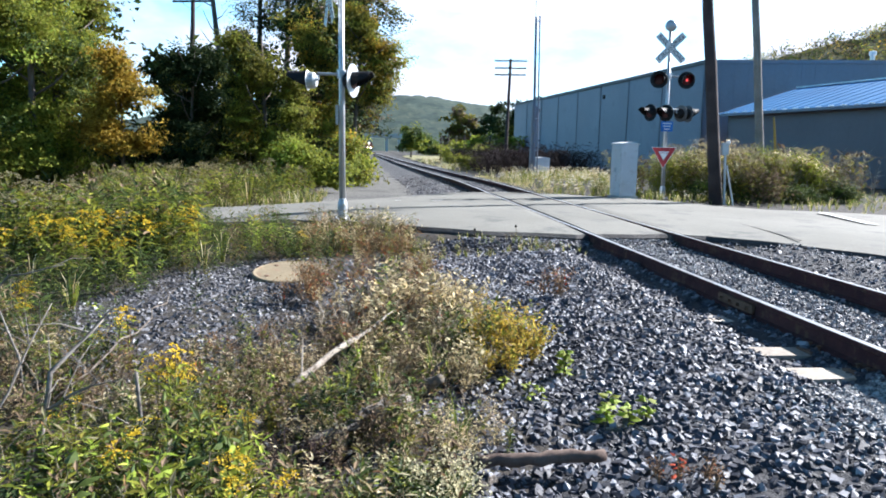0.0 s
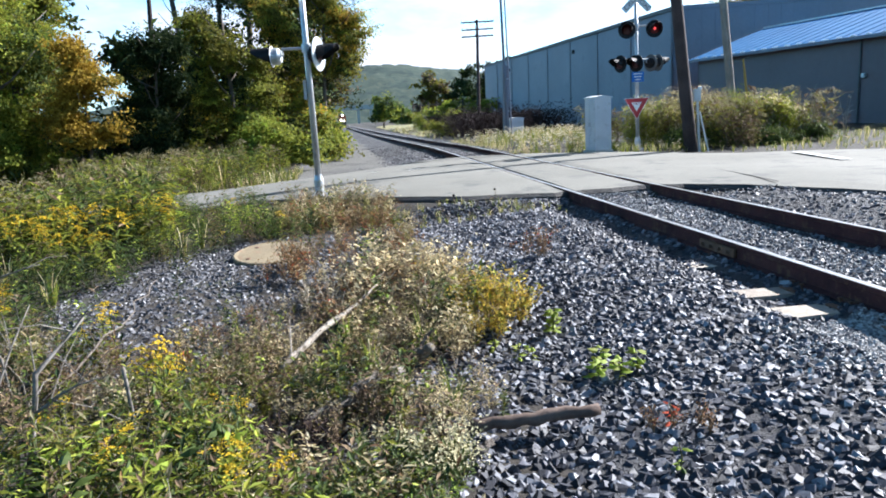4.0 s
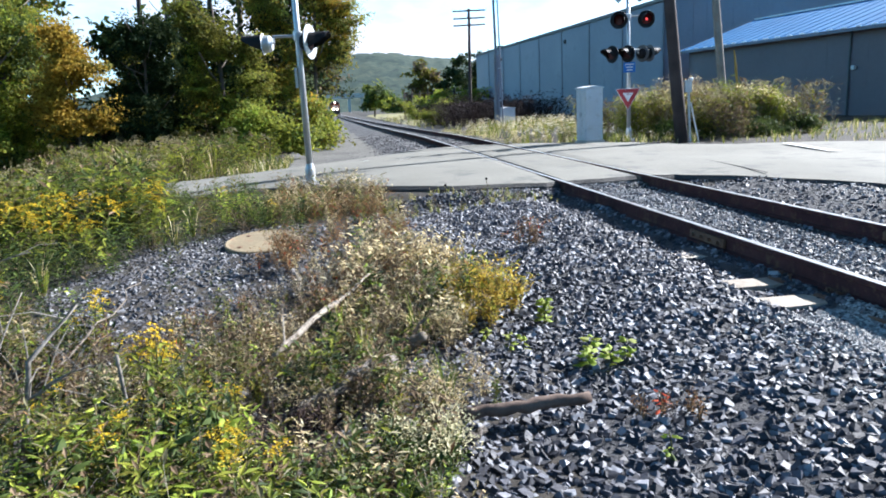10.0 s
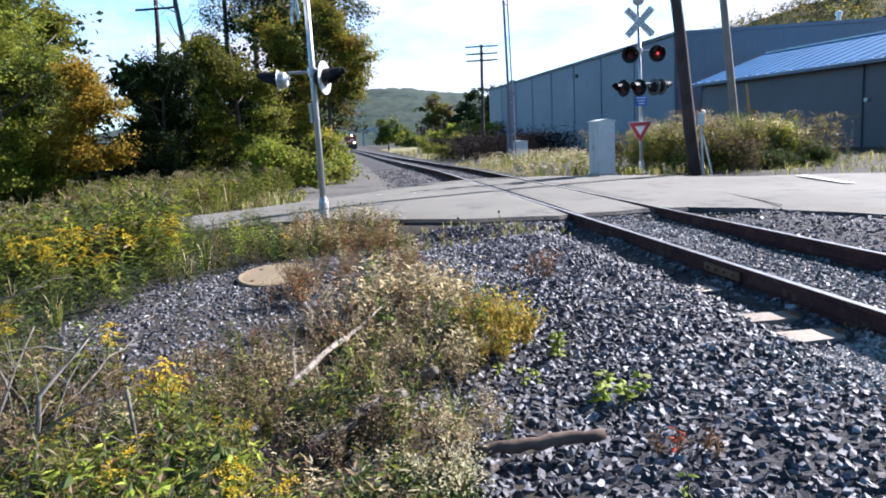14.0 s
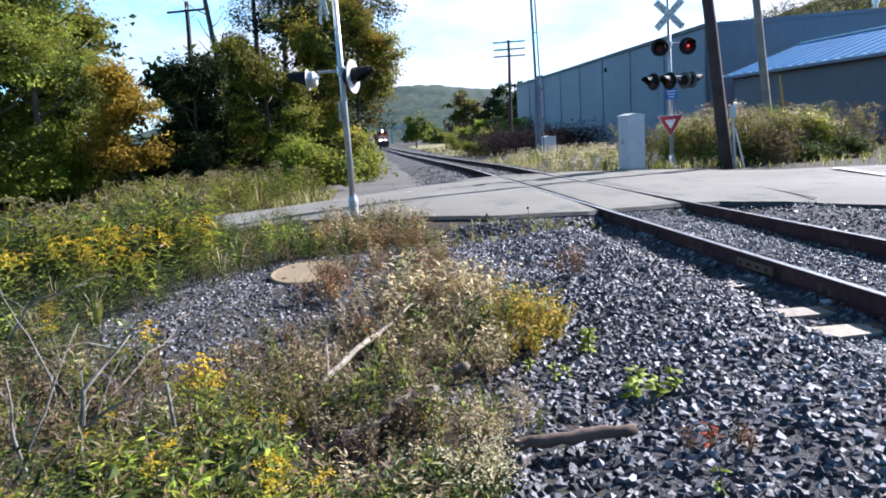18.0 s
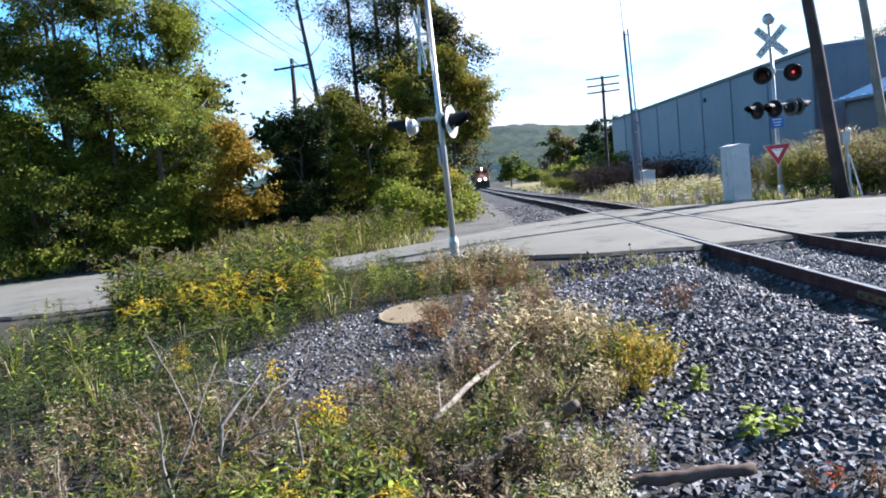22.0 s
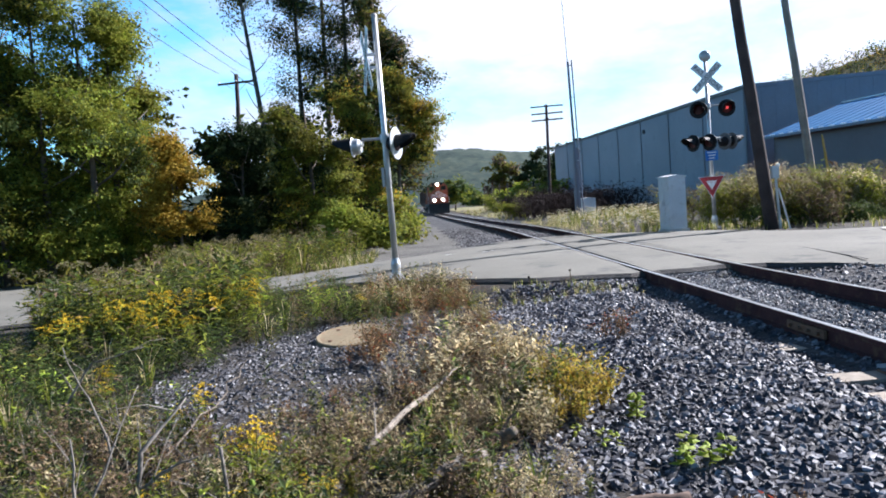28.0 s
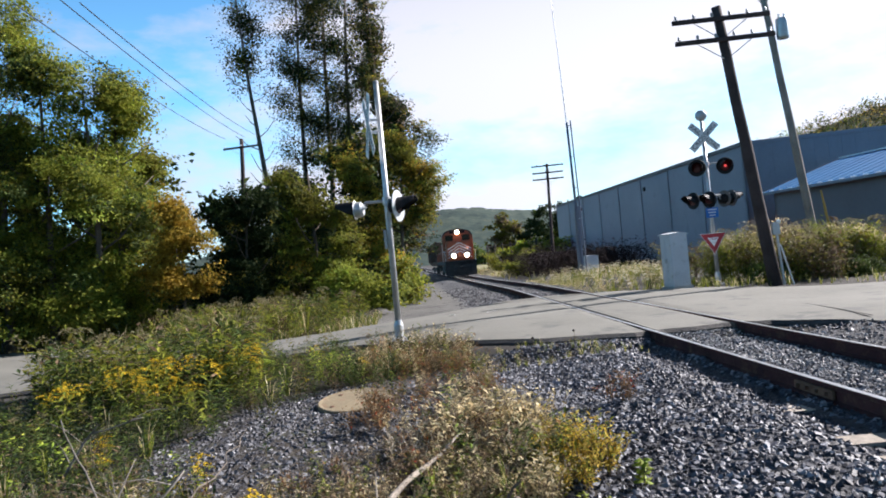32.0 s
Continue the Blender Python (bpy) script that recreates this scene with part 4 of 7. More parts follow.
def warehouse():
    ob = thing("warehouse", "long grey metal-sided warehouse with a low-pitched roof", "building", pose(0, 0, 0))
    A, B = (23.0, 49.2), (19.3, 100.5)
    n = Vector((B[1] - A[1], A[0] - B[0])).normalized()
    C, D = (A[0] + 42 * n.x, A[1] + 42 * n.y), (B[0] + 42 * n.x, B[1] + 42 * n.y)
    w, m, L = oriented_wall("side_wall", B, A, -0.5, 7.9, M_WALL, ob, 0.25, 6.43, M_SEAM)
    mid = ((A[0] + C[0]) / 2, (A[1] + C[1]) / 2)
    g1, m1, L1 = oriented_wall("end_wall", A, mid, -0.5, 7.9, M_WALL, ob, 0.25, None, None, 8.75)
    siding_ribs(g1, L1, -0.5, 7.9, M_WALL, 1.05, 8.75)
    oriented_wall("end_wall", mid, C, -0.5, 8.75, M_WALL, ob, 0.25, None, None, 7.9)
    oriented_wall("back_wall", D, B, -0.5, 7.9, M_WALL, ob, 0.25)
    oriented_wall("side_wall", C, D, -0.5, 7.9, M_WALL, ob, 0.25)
    r = bmesh.new()
    far_mid = ((B[0] + D[0]) / 2, (B[1] + D[1]) / 2)
    vs = [r.verts.new(p) for p in ((*A, 8.05), (*mid, 8.9), (*C, 8.05), (*B, 8.05), (*far_mid, 8.9), (*D, 8.05), (*A, 7.9), (*mid, 8.75), (*C, 7.9), (*B, 7.9), (*far_mid, 8.75), (*D, 7.9))]
    for f in ((0, 1, 4, 3), (1, 2, 5, 4), (6, 9, 10, 7), (7, 10, 11, 8), (0, 6, 7, 1), (1, 7, 8, 2), (3, 4, 10, 9), (4, 5, 11, 10), (0, 3, 9, 6), (2, 8, 11, 5)):
        r.faces.new([vs[k] for k in f])
    part("roof", r, M_ROOF, ob, "low grey metal roof")
    gut = part("gutter", bm_box(L + 0.3, 0.16, 0.26, (L / 2, -0.09, 7.88), 0.02), M_TRIM, ob, "dark eaves gutter")
    gut.matrix_local = m
    f1 = part("fascia", bm_prism([(0, 7.78), (L1, 8.63), (L1, 8.89), (0, 8.04)], -0.08), M_WALL, ob, "grey fascia along the gable")
    f1.matrix_local = m1
    for k, (u, z) in enumerate(((33.0, 6.7), (12.0, 6.5))):
        part("wall_vent", bm_box(0.42, 0.12, 0.36, (0, 0, 0), 0.02), M_BLACK, w, "small dark wall vent").matrix_local = pose(u, -0.06, z)
    part("roof_vent", bm_lathe([(0.16, 0), (0.16, 1.8), (0.25, 1.85), (0.25, 2.1), (0, 2.2)], 12), M_GALV, ob, "roof vent pipe").matrix_local = pose(36.6, 50.9, 7.2)
    return ob


warehouse()


def annex():
    ob = thing("annex", "low brown metal annex with a blue ribbed roof", "building", pose(0, 0, 0))
    p = Vector((22.6, 44.6))
    d = Vector((0.17, -0.9854))
    n = Vector((0.9854, 0.17))
    deep, eave, top = 5.6, 4.05, 5.85
    e = p + 34 * d
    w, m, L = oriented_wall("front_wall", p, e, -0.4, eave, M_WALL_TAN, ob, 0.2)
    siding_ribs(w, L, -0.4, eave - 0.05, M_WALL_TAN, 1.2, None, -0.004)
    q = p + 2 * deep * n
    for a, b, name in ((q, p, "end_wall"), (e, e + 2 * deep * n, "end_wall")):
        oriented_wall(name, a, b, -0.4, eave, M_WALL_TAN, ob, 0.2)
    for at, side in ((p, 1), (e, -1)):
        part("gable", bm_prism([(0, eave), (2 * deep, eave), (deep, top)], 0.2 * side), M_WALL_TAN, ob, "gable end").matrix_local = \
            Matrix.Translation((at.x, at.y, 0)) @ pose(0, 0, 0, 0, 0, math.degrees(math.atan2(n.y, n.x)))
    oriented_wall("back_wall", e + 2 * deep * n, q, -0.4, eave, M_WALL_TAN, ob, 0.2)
    turn = Matrix.Translation((p.x - 0.5 * d.x, p.y - 0.5 * d.y, 0)) @ Matrix(((n.x, d.x, 0, 0), (n.y, d.y, 0, 0), (0, 0, 1, 0), (0, 0, 0, 1)))
    slope = (top - eave) / deep
    low = eave - 0.5 * slope
    roof = part("roof", bm_prism([(-0.5, low), (deep, top), (deep, top + 0.12), (-0.5, low + 0.12)], L + 1.0), M_ROOF_BLUE, ob, "blue metal roof")
    roof.matrix_local = turn
    back = part("roof", bm_prism([(2 * deep + 0.5, low), (deep, top), (deep, top + 0.12), (2 * deep + 0.5, low + 0.12)], L + 1.0), M_ROOF_BLUE, ob, "blue metal roof")
    back.matrix_local = turn
    k = 0.05
    while k < L + 0.95:
        s = part("roof_rib", bm_prism([(-0.51, low + 0.12), (deep, top + 0.12), (deep, top + 0.145), (-0.51, low + 0.145)], 0.05), M_ROOF_BLUE, roof)
        s.matrix_local = Matrix.Translation((0, k, 0))
        k += 0.85
    for k in range(int(L / 0.85)):
        part("rib_cap", bm_box(0.20, 0.22, 0.07, (-0.45, 0.08 + 0.85 * k, low + 0.175), 0.015), M_WHITE, roof, "pale closure at the rib's end")
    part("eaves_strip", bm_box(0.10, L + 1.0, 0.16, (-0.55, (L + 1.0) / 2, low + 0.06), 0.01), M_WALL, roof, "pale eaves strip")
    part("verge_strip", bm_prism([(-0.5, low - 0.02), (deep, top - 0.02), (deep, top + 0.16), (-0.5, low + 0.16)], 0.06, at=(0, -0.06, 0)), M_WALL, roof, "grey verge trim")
    for u in (12.4, 20.5, 28.0):
        part("downpipe", bm_box(0.10, 0.09, eave + 0.2, (u, -0.05, eave / 2 - 0.15), 0.02), M_TRIM, w, "dark downpipe")
    part("wall_lamp", bm_box(0.25, 0.18, 0.2, (12.7, -0.1, 2.2), 0.03), M_GALV, w, "small wall lamp")
    part("ridge_cap", bm_box(0.34, L + 1.0, 0.10, (deep, (L + 1.0) / 2, top + 0.15), 0.02), M_WHITE, roof, "pale ridge cap")


annex()


# ---- hills and far things ----
def hill(name, label, x0, x1, y0, depth, crest, mats, step=6.0, rough=5.0, seed=0.0):
    """A wooded ridge: crest(x) gives its height; the canopy is lumpy."""
    xs, ys = np.arange(x0, x1 + step, step), np.linspace(0, 1, 26)
    gx, gt = np.meshgrid(xs, ys)
    shape = np.sin(np.clip(gt, 0, 1) * math.pi / 2) ** 1.1
    gy = y0 + gt * depth
    r = np.random.default_rng(int(seed * 10) + 3)
    z = crest(gx) * shape + rough * (r.random(gx.shape) - 0.4) * (gt > 0.02) - 3
    v = np.stack([gx.ravel(), gy.ravel(), z.ravel()], -1)
    idx = np.arange(gx.size).reshape(gx.shape)
    q = np.stack([idx[:-1, :-1], idx[:-1, 1:], idx[1:, 1:], idx[1:, :-1]], -1).reshape(-1, 4)
    return tagged(mesh_np(name, v, q, mats, smooth=True), label, "hill", kind="structure")


def hill_mat(name, a, b, c, grain=0.30):
    m, n, l, p = shader(name)
    fine = noise_node(n, l, grain, 6.0, 0.72)
    col = ramp(n, l, fine, [(0.3, a), (0.5, b), (0.72, c)])
    col = mixed(n, l, 0.5, col, ramp(n, l, noise_node(n, l, 0.02, 3.0), [(0.35, (0.7, 0.75, 0.8)), (0.65, (1.2, 1.1, 1.0))]), "MULTIPLY")
    l.new(col, p.inputs["Base Color"])
    p.inputs["Roughness"].default_value = 0.95
    p.inputs["Specular IOR Level"].default_value = 0.1
    return m


def near_crest(x):
    """Height of the hillside behind the warehouse: it climbs steadily to the right."""
    return np.maximum(6.0, 45.5 + 0.275 * (np.asarray(x, float) - 171))


# the far hill's bluish cast is distance haze put into its colours
M_HILL_FAR = hill_mat("far_wooded_hill_hazy", (0.018, 0.033, 0.033), (0.040, 0.060, 0.052), (0.082, 0.095, 0.068), 0.075)
M_HILL_NEAR = hill_mat("near_wooded_hill", (0.010, 0.018, 0.007), (0.032, 0.040, 0.013), (0.085, 0.070, 0.020), 0.12)
hill("backdrop", "far wooded hills, bluish haze painted into their colour", -420, 420, 620, 420, lambda x: 76.5 - 0.00042 * (np.clip(x, -330, 330) - 10) ** 2 + 2.0 * np.sin(x * 0.031), [M_HILL_FAR], 7.0, 4.0, 1)
hill("wooded_hill", "autumn-coloured wooded hillside behind the warehouse", 80, 440, 175, 160, near_crest, [M_HILL_NEAR], 4.0, 3.0, 2)
ridge = hill("wooded_ridge", "dark wooded ridge closing the valley behind the road", -300, 300, 0, 90, lambda x: 34 + 5.0 * np.sin(x * 0.02), [M_HILL_NEAR], 8.0, 4.0, 4)
ridge.matrix_world = pose(0, -50, 0, 0, 0, 180)

def hillside_trees():
    """Tree tops along the near hillside."""
    s = []
    for k in range(430):
        x, q = rng.uniform(105, 400), rng.uniform(0.45, 1.0)
        s.append(("canopy", x, 175 + 160 * q, float(near_crest(x)) * math.sin(q * math.pi / 2) ** 1.1 - 5.0, rng.uniform(6.5, 11.0), rng.uniform(0, 6.28)))
    scatter("hillside_trees", "autumn tree tops covering the hillside", "woodland", s)


bridge = thing("overpass", "pale grey concrete overpass across the track, far off", "bridge", pose(-4, 430, 0))
part("deck", bm_box(30, 8, 1.6, (4, 0, 8.6), 0.1), M_CONCRETE, bridge)
part("parapet", bm_box(30, 0.4, 1.0, (4, -4, 9.9), 0.05), M_CONCRETE, bridge)
for x in (-3.5, 9.5, 17):
    part("pier", bm_box(1.6, 5, 8.5, (x, 0, 4), 0.1), M_CONCRETE, bridge, "white-washed pier")


# ---- plants ----
def leaf(l, w, fold=0.25):
    """A pointed leaf along +y, folded along its rib."""
    half = [(0.34, 0.16), (0.5, 0.42), (0.30, 0.76)]
    v = [(0, 0, 0), (0, l * 0.42, l * 0.05), (0, l, -l * 0.06)] + [(s * w * a, l * b, -w * fold * a * 2) for s in (1, -1) for a, b in half]
    return np.array(v), np.array([(0, 3, 1), (3, 4, 1), (4, 5, 1), (5, 2, 1), (0, 1, 6), (6, 1, 7), (7, 1, 8), (8, 1, 2)])


def card(l, w):
    """A small bent leaf of two triangles."""
    return np.array([(0, 0, 0), (w / 2, l * 0.5, w * 0.18), (0, l, -w * 0.1), (-w / 2, l * 0.5, w * 0.18)]), np.array([(0, 1, 2), (0, 2, 3)])


def turned(v, yaw, pitch=0.0, roll=0.0, at=(0, 0, 0), s=1.0):
    e = np.array(Matrix.Rotation(yaw, 3, "Z") @ Matrix.Rotation(pitch, 3, "X") @ Matrix.Rotation(roll, 3, "Y"))
    return (v * s) @ e.T + np.asarray(at)


def stem(bun, pts, r, mat, sides=3):
    v, f = tube(pts, [r * (1 - 0.6 * k / (len(pts) - 1)) for k in range(len(pts))], sides)
    bun.add(v, f, mat)


def twiglet(bun, p, q, w, mat):
    """A thin bent splinter from p to q."""
    p, q = np.asarray(p, float), np.asarray(q, float)
    side = np.cross(q - p, (0.31, 0.17, 0.9))
    side *= w / max(1e-6, np.linalg.norm(side))
    bun.add([p - side, p + side, q, (p + q) / 2 + (0, 0, w)], [(0, 1, 3), (3, 1, 2)], mat)


def weed(kind, h, seed):
    """Arrays of one weed of height about h, standing at the origin."""
    r = random.Random(seed)
    b = Bunch()
    lean = (r.uniform(-0.16, 0.16) * h, r.uniform(-0.16, 0.16) * h)
    at = lambda t: (lean[0] * t * t, lean[1] * t * t, h * t)  # noqa: E731
    if kind in ("goldenrod", "greenrod", "darkrod", "oldrod", "goldleaf", "freshrod"):
        leafm = {"goldenrod": "yellowgreen", "greenrod": "green", "darkrod": "dark", "oldrod": "olive", "goldleaf": "yellowgreen", "freshrod": "fresh"}[kind]
        stem(b, [at(0), at(0.5), at(1)], 0.005, "stem")
        for k in range(22):
            t = 0.12 + 0.76 * k / 22
            v, f = card(h * r.uniform(0.13, 0.25), h * r.uniform(0.035, 0.065))
            b.add(turned(v, k * 2.4 + r.uniform(-0.4, 0.4), r.uniform(-0.2, 0.7), 0, at(t)), f, leafm if r.random() > 0.05 else "brown")
        plume = {"goldenrod": "gold", "greenrod": None, "darkrod": None, "oldrod": "tan", "goldleaf": None, "freshrod": None}[kind]
        if plume:
            for k in range(9):
                yaw, t = r.uniform(0, 6.28), r.uniform(0.78, 1.0)
                for j in range(9):
                    d = h * 0.024 * (j + 1) * (1.25 - t + 0.45)
                    p = np.array(at(t)) + (d * math.cos(yaw), d * math.sin(yaw), h * 0.035 - 0.9 * d * d / h * 2)
                    v, f = card(h * r.uniform(0.026, 0.046), h * 0.028)
                    b.add(turned(v, r.uniform(0, 6.28), r.uniform(-0.5, 0.9), 0, p), f, plume)
    elif kind in ("thin", "twigs"):
        for s in range(4):
            yaw0, hh, q = r.uniform(0, 6.28), h * r.uniform(0.5, 1), 0.4 * h * r.random()
            sx, sy = q * math.cos(yaw0), q * math.sin(yaw0)
            line = lambda t: np.array((sx * t * t, sy * t * t, hh * t))  # noqa: E731
            stem(b, [line(0), line(0.5), line(1)], 0.0042 if kind == "twigs" else 0.0036, "palestem" if kind == "twigs" or r.random() < 0.3 else "stem")
            for k in range(5 if kind == "twigs" else 2):
                p = line(r.uniform(0.3, 0.95))
                twiglet(b, p, p + (r.uniform(-0.28, 0.28) * h, r.uniform(-0.28, 0.28) * h, r.uniform(0.05, 0.26) * h), 0.0032, "palestem")
            hue = r.choice(("green", "green", "green", "yellowgreen", "fresh", "olive", "dark"))
            for k in range(5 if kind == "twigs" else 17):
                t = r.uniform(0.15, 1.0)
                size = h * r.uniform(0.09, 0.19)
                v, f = card(size, size * r.uniform(0.22, 0.36))
                b.add(turned(v, r.uniform(0, 6.28), r.uniform(-0.3, 0.9), 0, line(t)), f, r.choice(("tan", "brown", "brown", "russet")) if kind == "twigs" or r.random() < 0.10 else hue)
    elif kind == "broad":
        for s in range(3):
            yaw0 = r.uniform(0, 6.28)
            sx, sy = 0.25 * h * math.cos(yaw0), 0.25 * h * math.sin(yaw0)
            hh = h * r.uniform(0.6, 1)
            stem(b, [(0, 0, 0), (sx * 0.6, sy * 0.6, hh * 0.5), (sx, sy, hh)], 0.004, "stem")
            for k in range(14):
                t = 0.2 + 0.8 * k / 13
                v, f = leaf(h * r.uniform(0.09, 0.18), h * r.uniform(0.04, 0.075))
                b.add(turned(v, k * 2.1 + r.uniform(-0.5, 0.5), r.uniform(-0.4, 0.5), 0, (sx * t, sy * t, hh * t)), f, "green" if r.random() > 0.3 else "fresh")
    elif kind in ("dry", "straw", "rust", "amber"):
        main, other = {"dry": ("brown", "olive"), "straw": ("straw", "tan"), "rust": ("russet", "red"), "amber": ("amber", "yellowgreen")}[kind]
        for s in range(7):
            yaw0, hh = r.uniform(0, 6.28), h * r.uniform(0.45, 1)
            q = 0.65 * h * r.random()
            sx, sy = q * math.cos(yaw0), q * math.sin(yaw0)
            stem(b, [(0, 0, 0), (sx * 0.4, sy * 0.4, hh * 0.55), (sx, sy, hh)], 0.0032, "drystem")
            for k in range(3):
                t = r.uniform(0.35, 0.85)
                p = np.array((sx * t * t, sy * t * t, hh * t))
                twiglet(b, p, p + (r.uniform(-0.16, 0.16) * h, r.uniform(-0.16, 0.16) * h, 0.14 * h), 0.0025, "drystem")
            for k in range(15 if kind != "amber" else 26):
                t = 0.25 + 0.75 * r.random()
                v, f = card(h * r.uniform(0.06, 0.15), h * r.uniform(0.025, 0.06))
                p = (sx * t * t + r.uniform(-0.12, 0.12) * h, sy * t * t + r.uniform(-0.12, 0.12) * h, hh * t + r.uniform(-0.06, 0.08) * h)
                b.add(turned(v, r.uniform(0, 6.28), r.uniform(-0.6, 0.9), 0, p), f, main if r.random() > {"rust": 0.04, "straw": 0.42, "amber": 0.3}.get(kind, 0.2) else other)
    elif kind in ("grass", "drygrass"):
        for k in range(16):
            yaw, hh, out = r.uniform(0, 6.28), h * r.uniform(0.5, 1), h * r.uniform(0.1, 0.55)
            c, s, w = math.cos(yaw), math.sin(yaw), h * 0.012 + 0.002
            p0, p1, p2 = np.array((0.04 * c, 0.04 * s, 0)), np.array((0.45 * out * c, 0.45 * out * s, hh * 0.7)), np.array((out * c, out * s, hh))
            side = np.array((-s, c, 0)) * w
            b.add([p0 - side, p0 + side, p1 + side * 0.8, p1 - side * 0.8, p2], [(0, 1, 2), (0, 2, 3), (3, 2, 4)], "straw" if kind == "drygrass" or r.random() < 0.2 else "yellowgreen" if r.random() < 0.5 else "green")
    elif kind == "lace":
        for s in range(3):
            yaw0, hh = r.uniform(0, 6.28), h * r.uniform(0.7, 1)
            sx, sy = 0.2 * h * math.cos(yaw0), 0.2 * h * math.sin(yaw0)
            stem(b, [(0, 0, 0), (sx * 0.5, sy * 0.5, hh * 0.6), (sx, sy, hh)], 0.004, "stem")
            for k in range(8):
                v, f = card(h * r.uniform(0.08, 0.16), h * 0.03)
                b.add(turned(v, r.uniform(0, 6.28), r.uniform(-0.3, 0.7), 0, (sx * 0.6, sy * 0.6, hh * r.uniform(0.1, 0.75))), f, "yellowgreen")
            for k in range(13):
                v, f = card(0.075, 0.075)
                b.add(turned(v, k * 0.9, r.uniform(-0.2, 0.2), 0, (sx + r.uniform(-0.04, 0.04), sy + r.uniform(-0.04, 0.04), hh)), f, "white" if r.random() > 0.35 else "straw")
    elif kind == "creamtop":
        for s in range(4):
            yaw0, hh = r.uniform(0, 6.28), h * r.uniform(0.7, 1)
            sx, sy = 0.3 * h * math.cos(yaw0), 0.3 * h * math.sin(yaw0)
            stem(b, [(0, 0, 0), (sx * 0.5, sy * 0.5, hh * 0.6), (sx, sy, hh)], 0.003, "stem")
            for k in range(22):
                v, f = card(h * r.uniform(0.05, 0.09), h * 0.04)
                b.add(turned(v, r.uniform(0, 6.28), r.uniform(-0.4, 0.9), 0, (sx + r.uniform(-0.2, 0.2) * h, sy + r.uniform(-0.2, 0.2) * h, hh * r.uniform(0.8, 1.05))), f, "cream")
            for k in range(8):
                v, f = card(h * r.uniform(0.1, 0.2), h * 0.05)
                b.add(turned(v, r.uniform(0, 6.28), r.uniform(-0.3, 0.7), 0, (sx * 0.6, sy * 0.6, hh * r.uniform(0.1, 0.7))), f, "green")
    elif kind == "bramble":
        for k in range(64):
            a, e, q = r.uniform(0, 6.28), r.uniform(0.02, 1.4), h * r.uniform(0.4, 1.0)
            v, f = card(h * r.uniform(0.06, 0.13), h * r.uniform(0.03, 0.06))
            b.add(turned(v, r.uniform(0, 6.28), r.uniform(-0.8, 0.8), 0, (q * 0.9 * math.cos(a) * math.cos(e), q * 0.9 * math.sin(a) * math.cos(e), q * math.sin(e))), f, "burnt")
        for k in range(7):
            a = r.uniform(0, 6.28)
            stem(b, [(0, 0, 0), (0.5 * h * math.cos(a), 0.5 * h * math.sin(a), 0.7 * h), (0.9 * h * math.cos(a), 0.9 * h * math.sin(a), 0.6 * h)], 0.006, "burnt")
    elif kind in ("clump", "canopy", "shade"):
        tint = (("dark", "green"), ("dark", "olive"), ("olive", "orange"), ("green", "yellowgreen"), ("dark", "brown"))[(seed // 17) % 5]
        for k in range(70):
            a, e, q = r.uniform(0, 6.28), r.uniform(0.05, 1.4), h * r.uniform(0.55, 1.0)
            p = (q * 0.75 * math.cos(a) * math.cos(e), q * 0.75 * math.sin(a) * math.cos(e), q * math.sin(e))
            v, f = card(h * r.uniform(0.10, 0.18), h * r.uniform(0.05, 0.09))
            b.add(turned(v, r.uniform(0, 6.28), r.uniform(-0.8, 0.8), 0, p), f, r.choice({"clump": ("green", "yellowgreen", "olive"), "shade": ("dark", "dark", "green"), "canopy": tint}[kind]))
        for k in range(7):
            a = r.uniform(0, 6.28)
            stem(b, [(0, 0, 0), (0.3 * h * math.cos(a), 0.3 * h * math.sin(a), 0.8 * h)], 0.006, "drystem")
    return b.arrays()


PROTO = {}


def protos(kind, h=1.0, count=5):
    if kind not in PROTO:
        PROTO[kind] = [weed(kind, h, hash_seed * 17 + len(kind)) for hash_seed in range(count)]
    return PROTO[kind]


def scatter(name, label, category, spots):
    """One 'stuff' mesh of many plants; spots: (kind, x, y, z, height, yaw)."""
    vs, fs, ms, n = [], [], [], 0
    for i, (kind, x, y, z, h, yaw) in enumerate(spots):
        ps = protos(kind)
        v, f, m = ps[i % len(ps)]
        c, s = math.cos(yaw) * h, math.sin(yaw) * h
        vs.append(np.stack([v[:, 0] * c - v[:, 1] * s + x, v[:, 0] * s + v[:, 1] * c + y, v[:, 2] * h + z], -1))
        fs.append(f + n)
        ms.append(m)
        n += len(v)
    used = np.concatenate(ms)
    kinds = np.unique(used)
    remap = np.zeros(len(LEAF_NAMES), int)
    remap[kinds] = np.arange(len(kinds))
    ob = mesh_np(name, np.concatenate(vs), np.concatenate(fs), [LEAF[LEAF_NAMES[k]] for k in kinds], remap[used])
    return tagged(ob, label, category, kind="stuff")


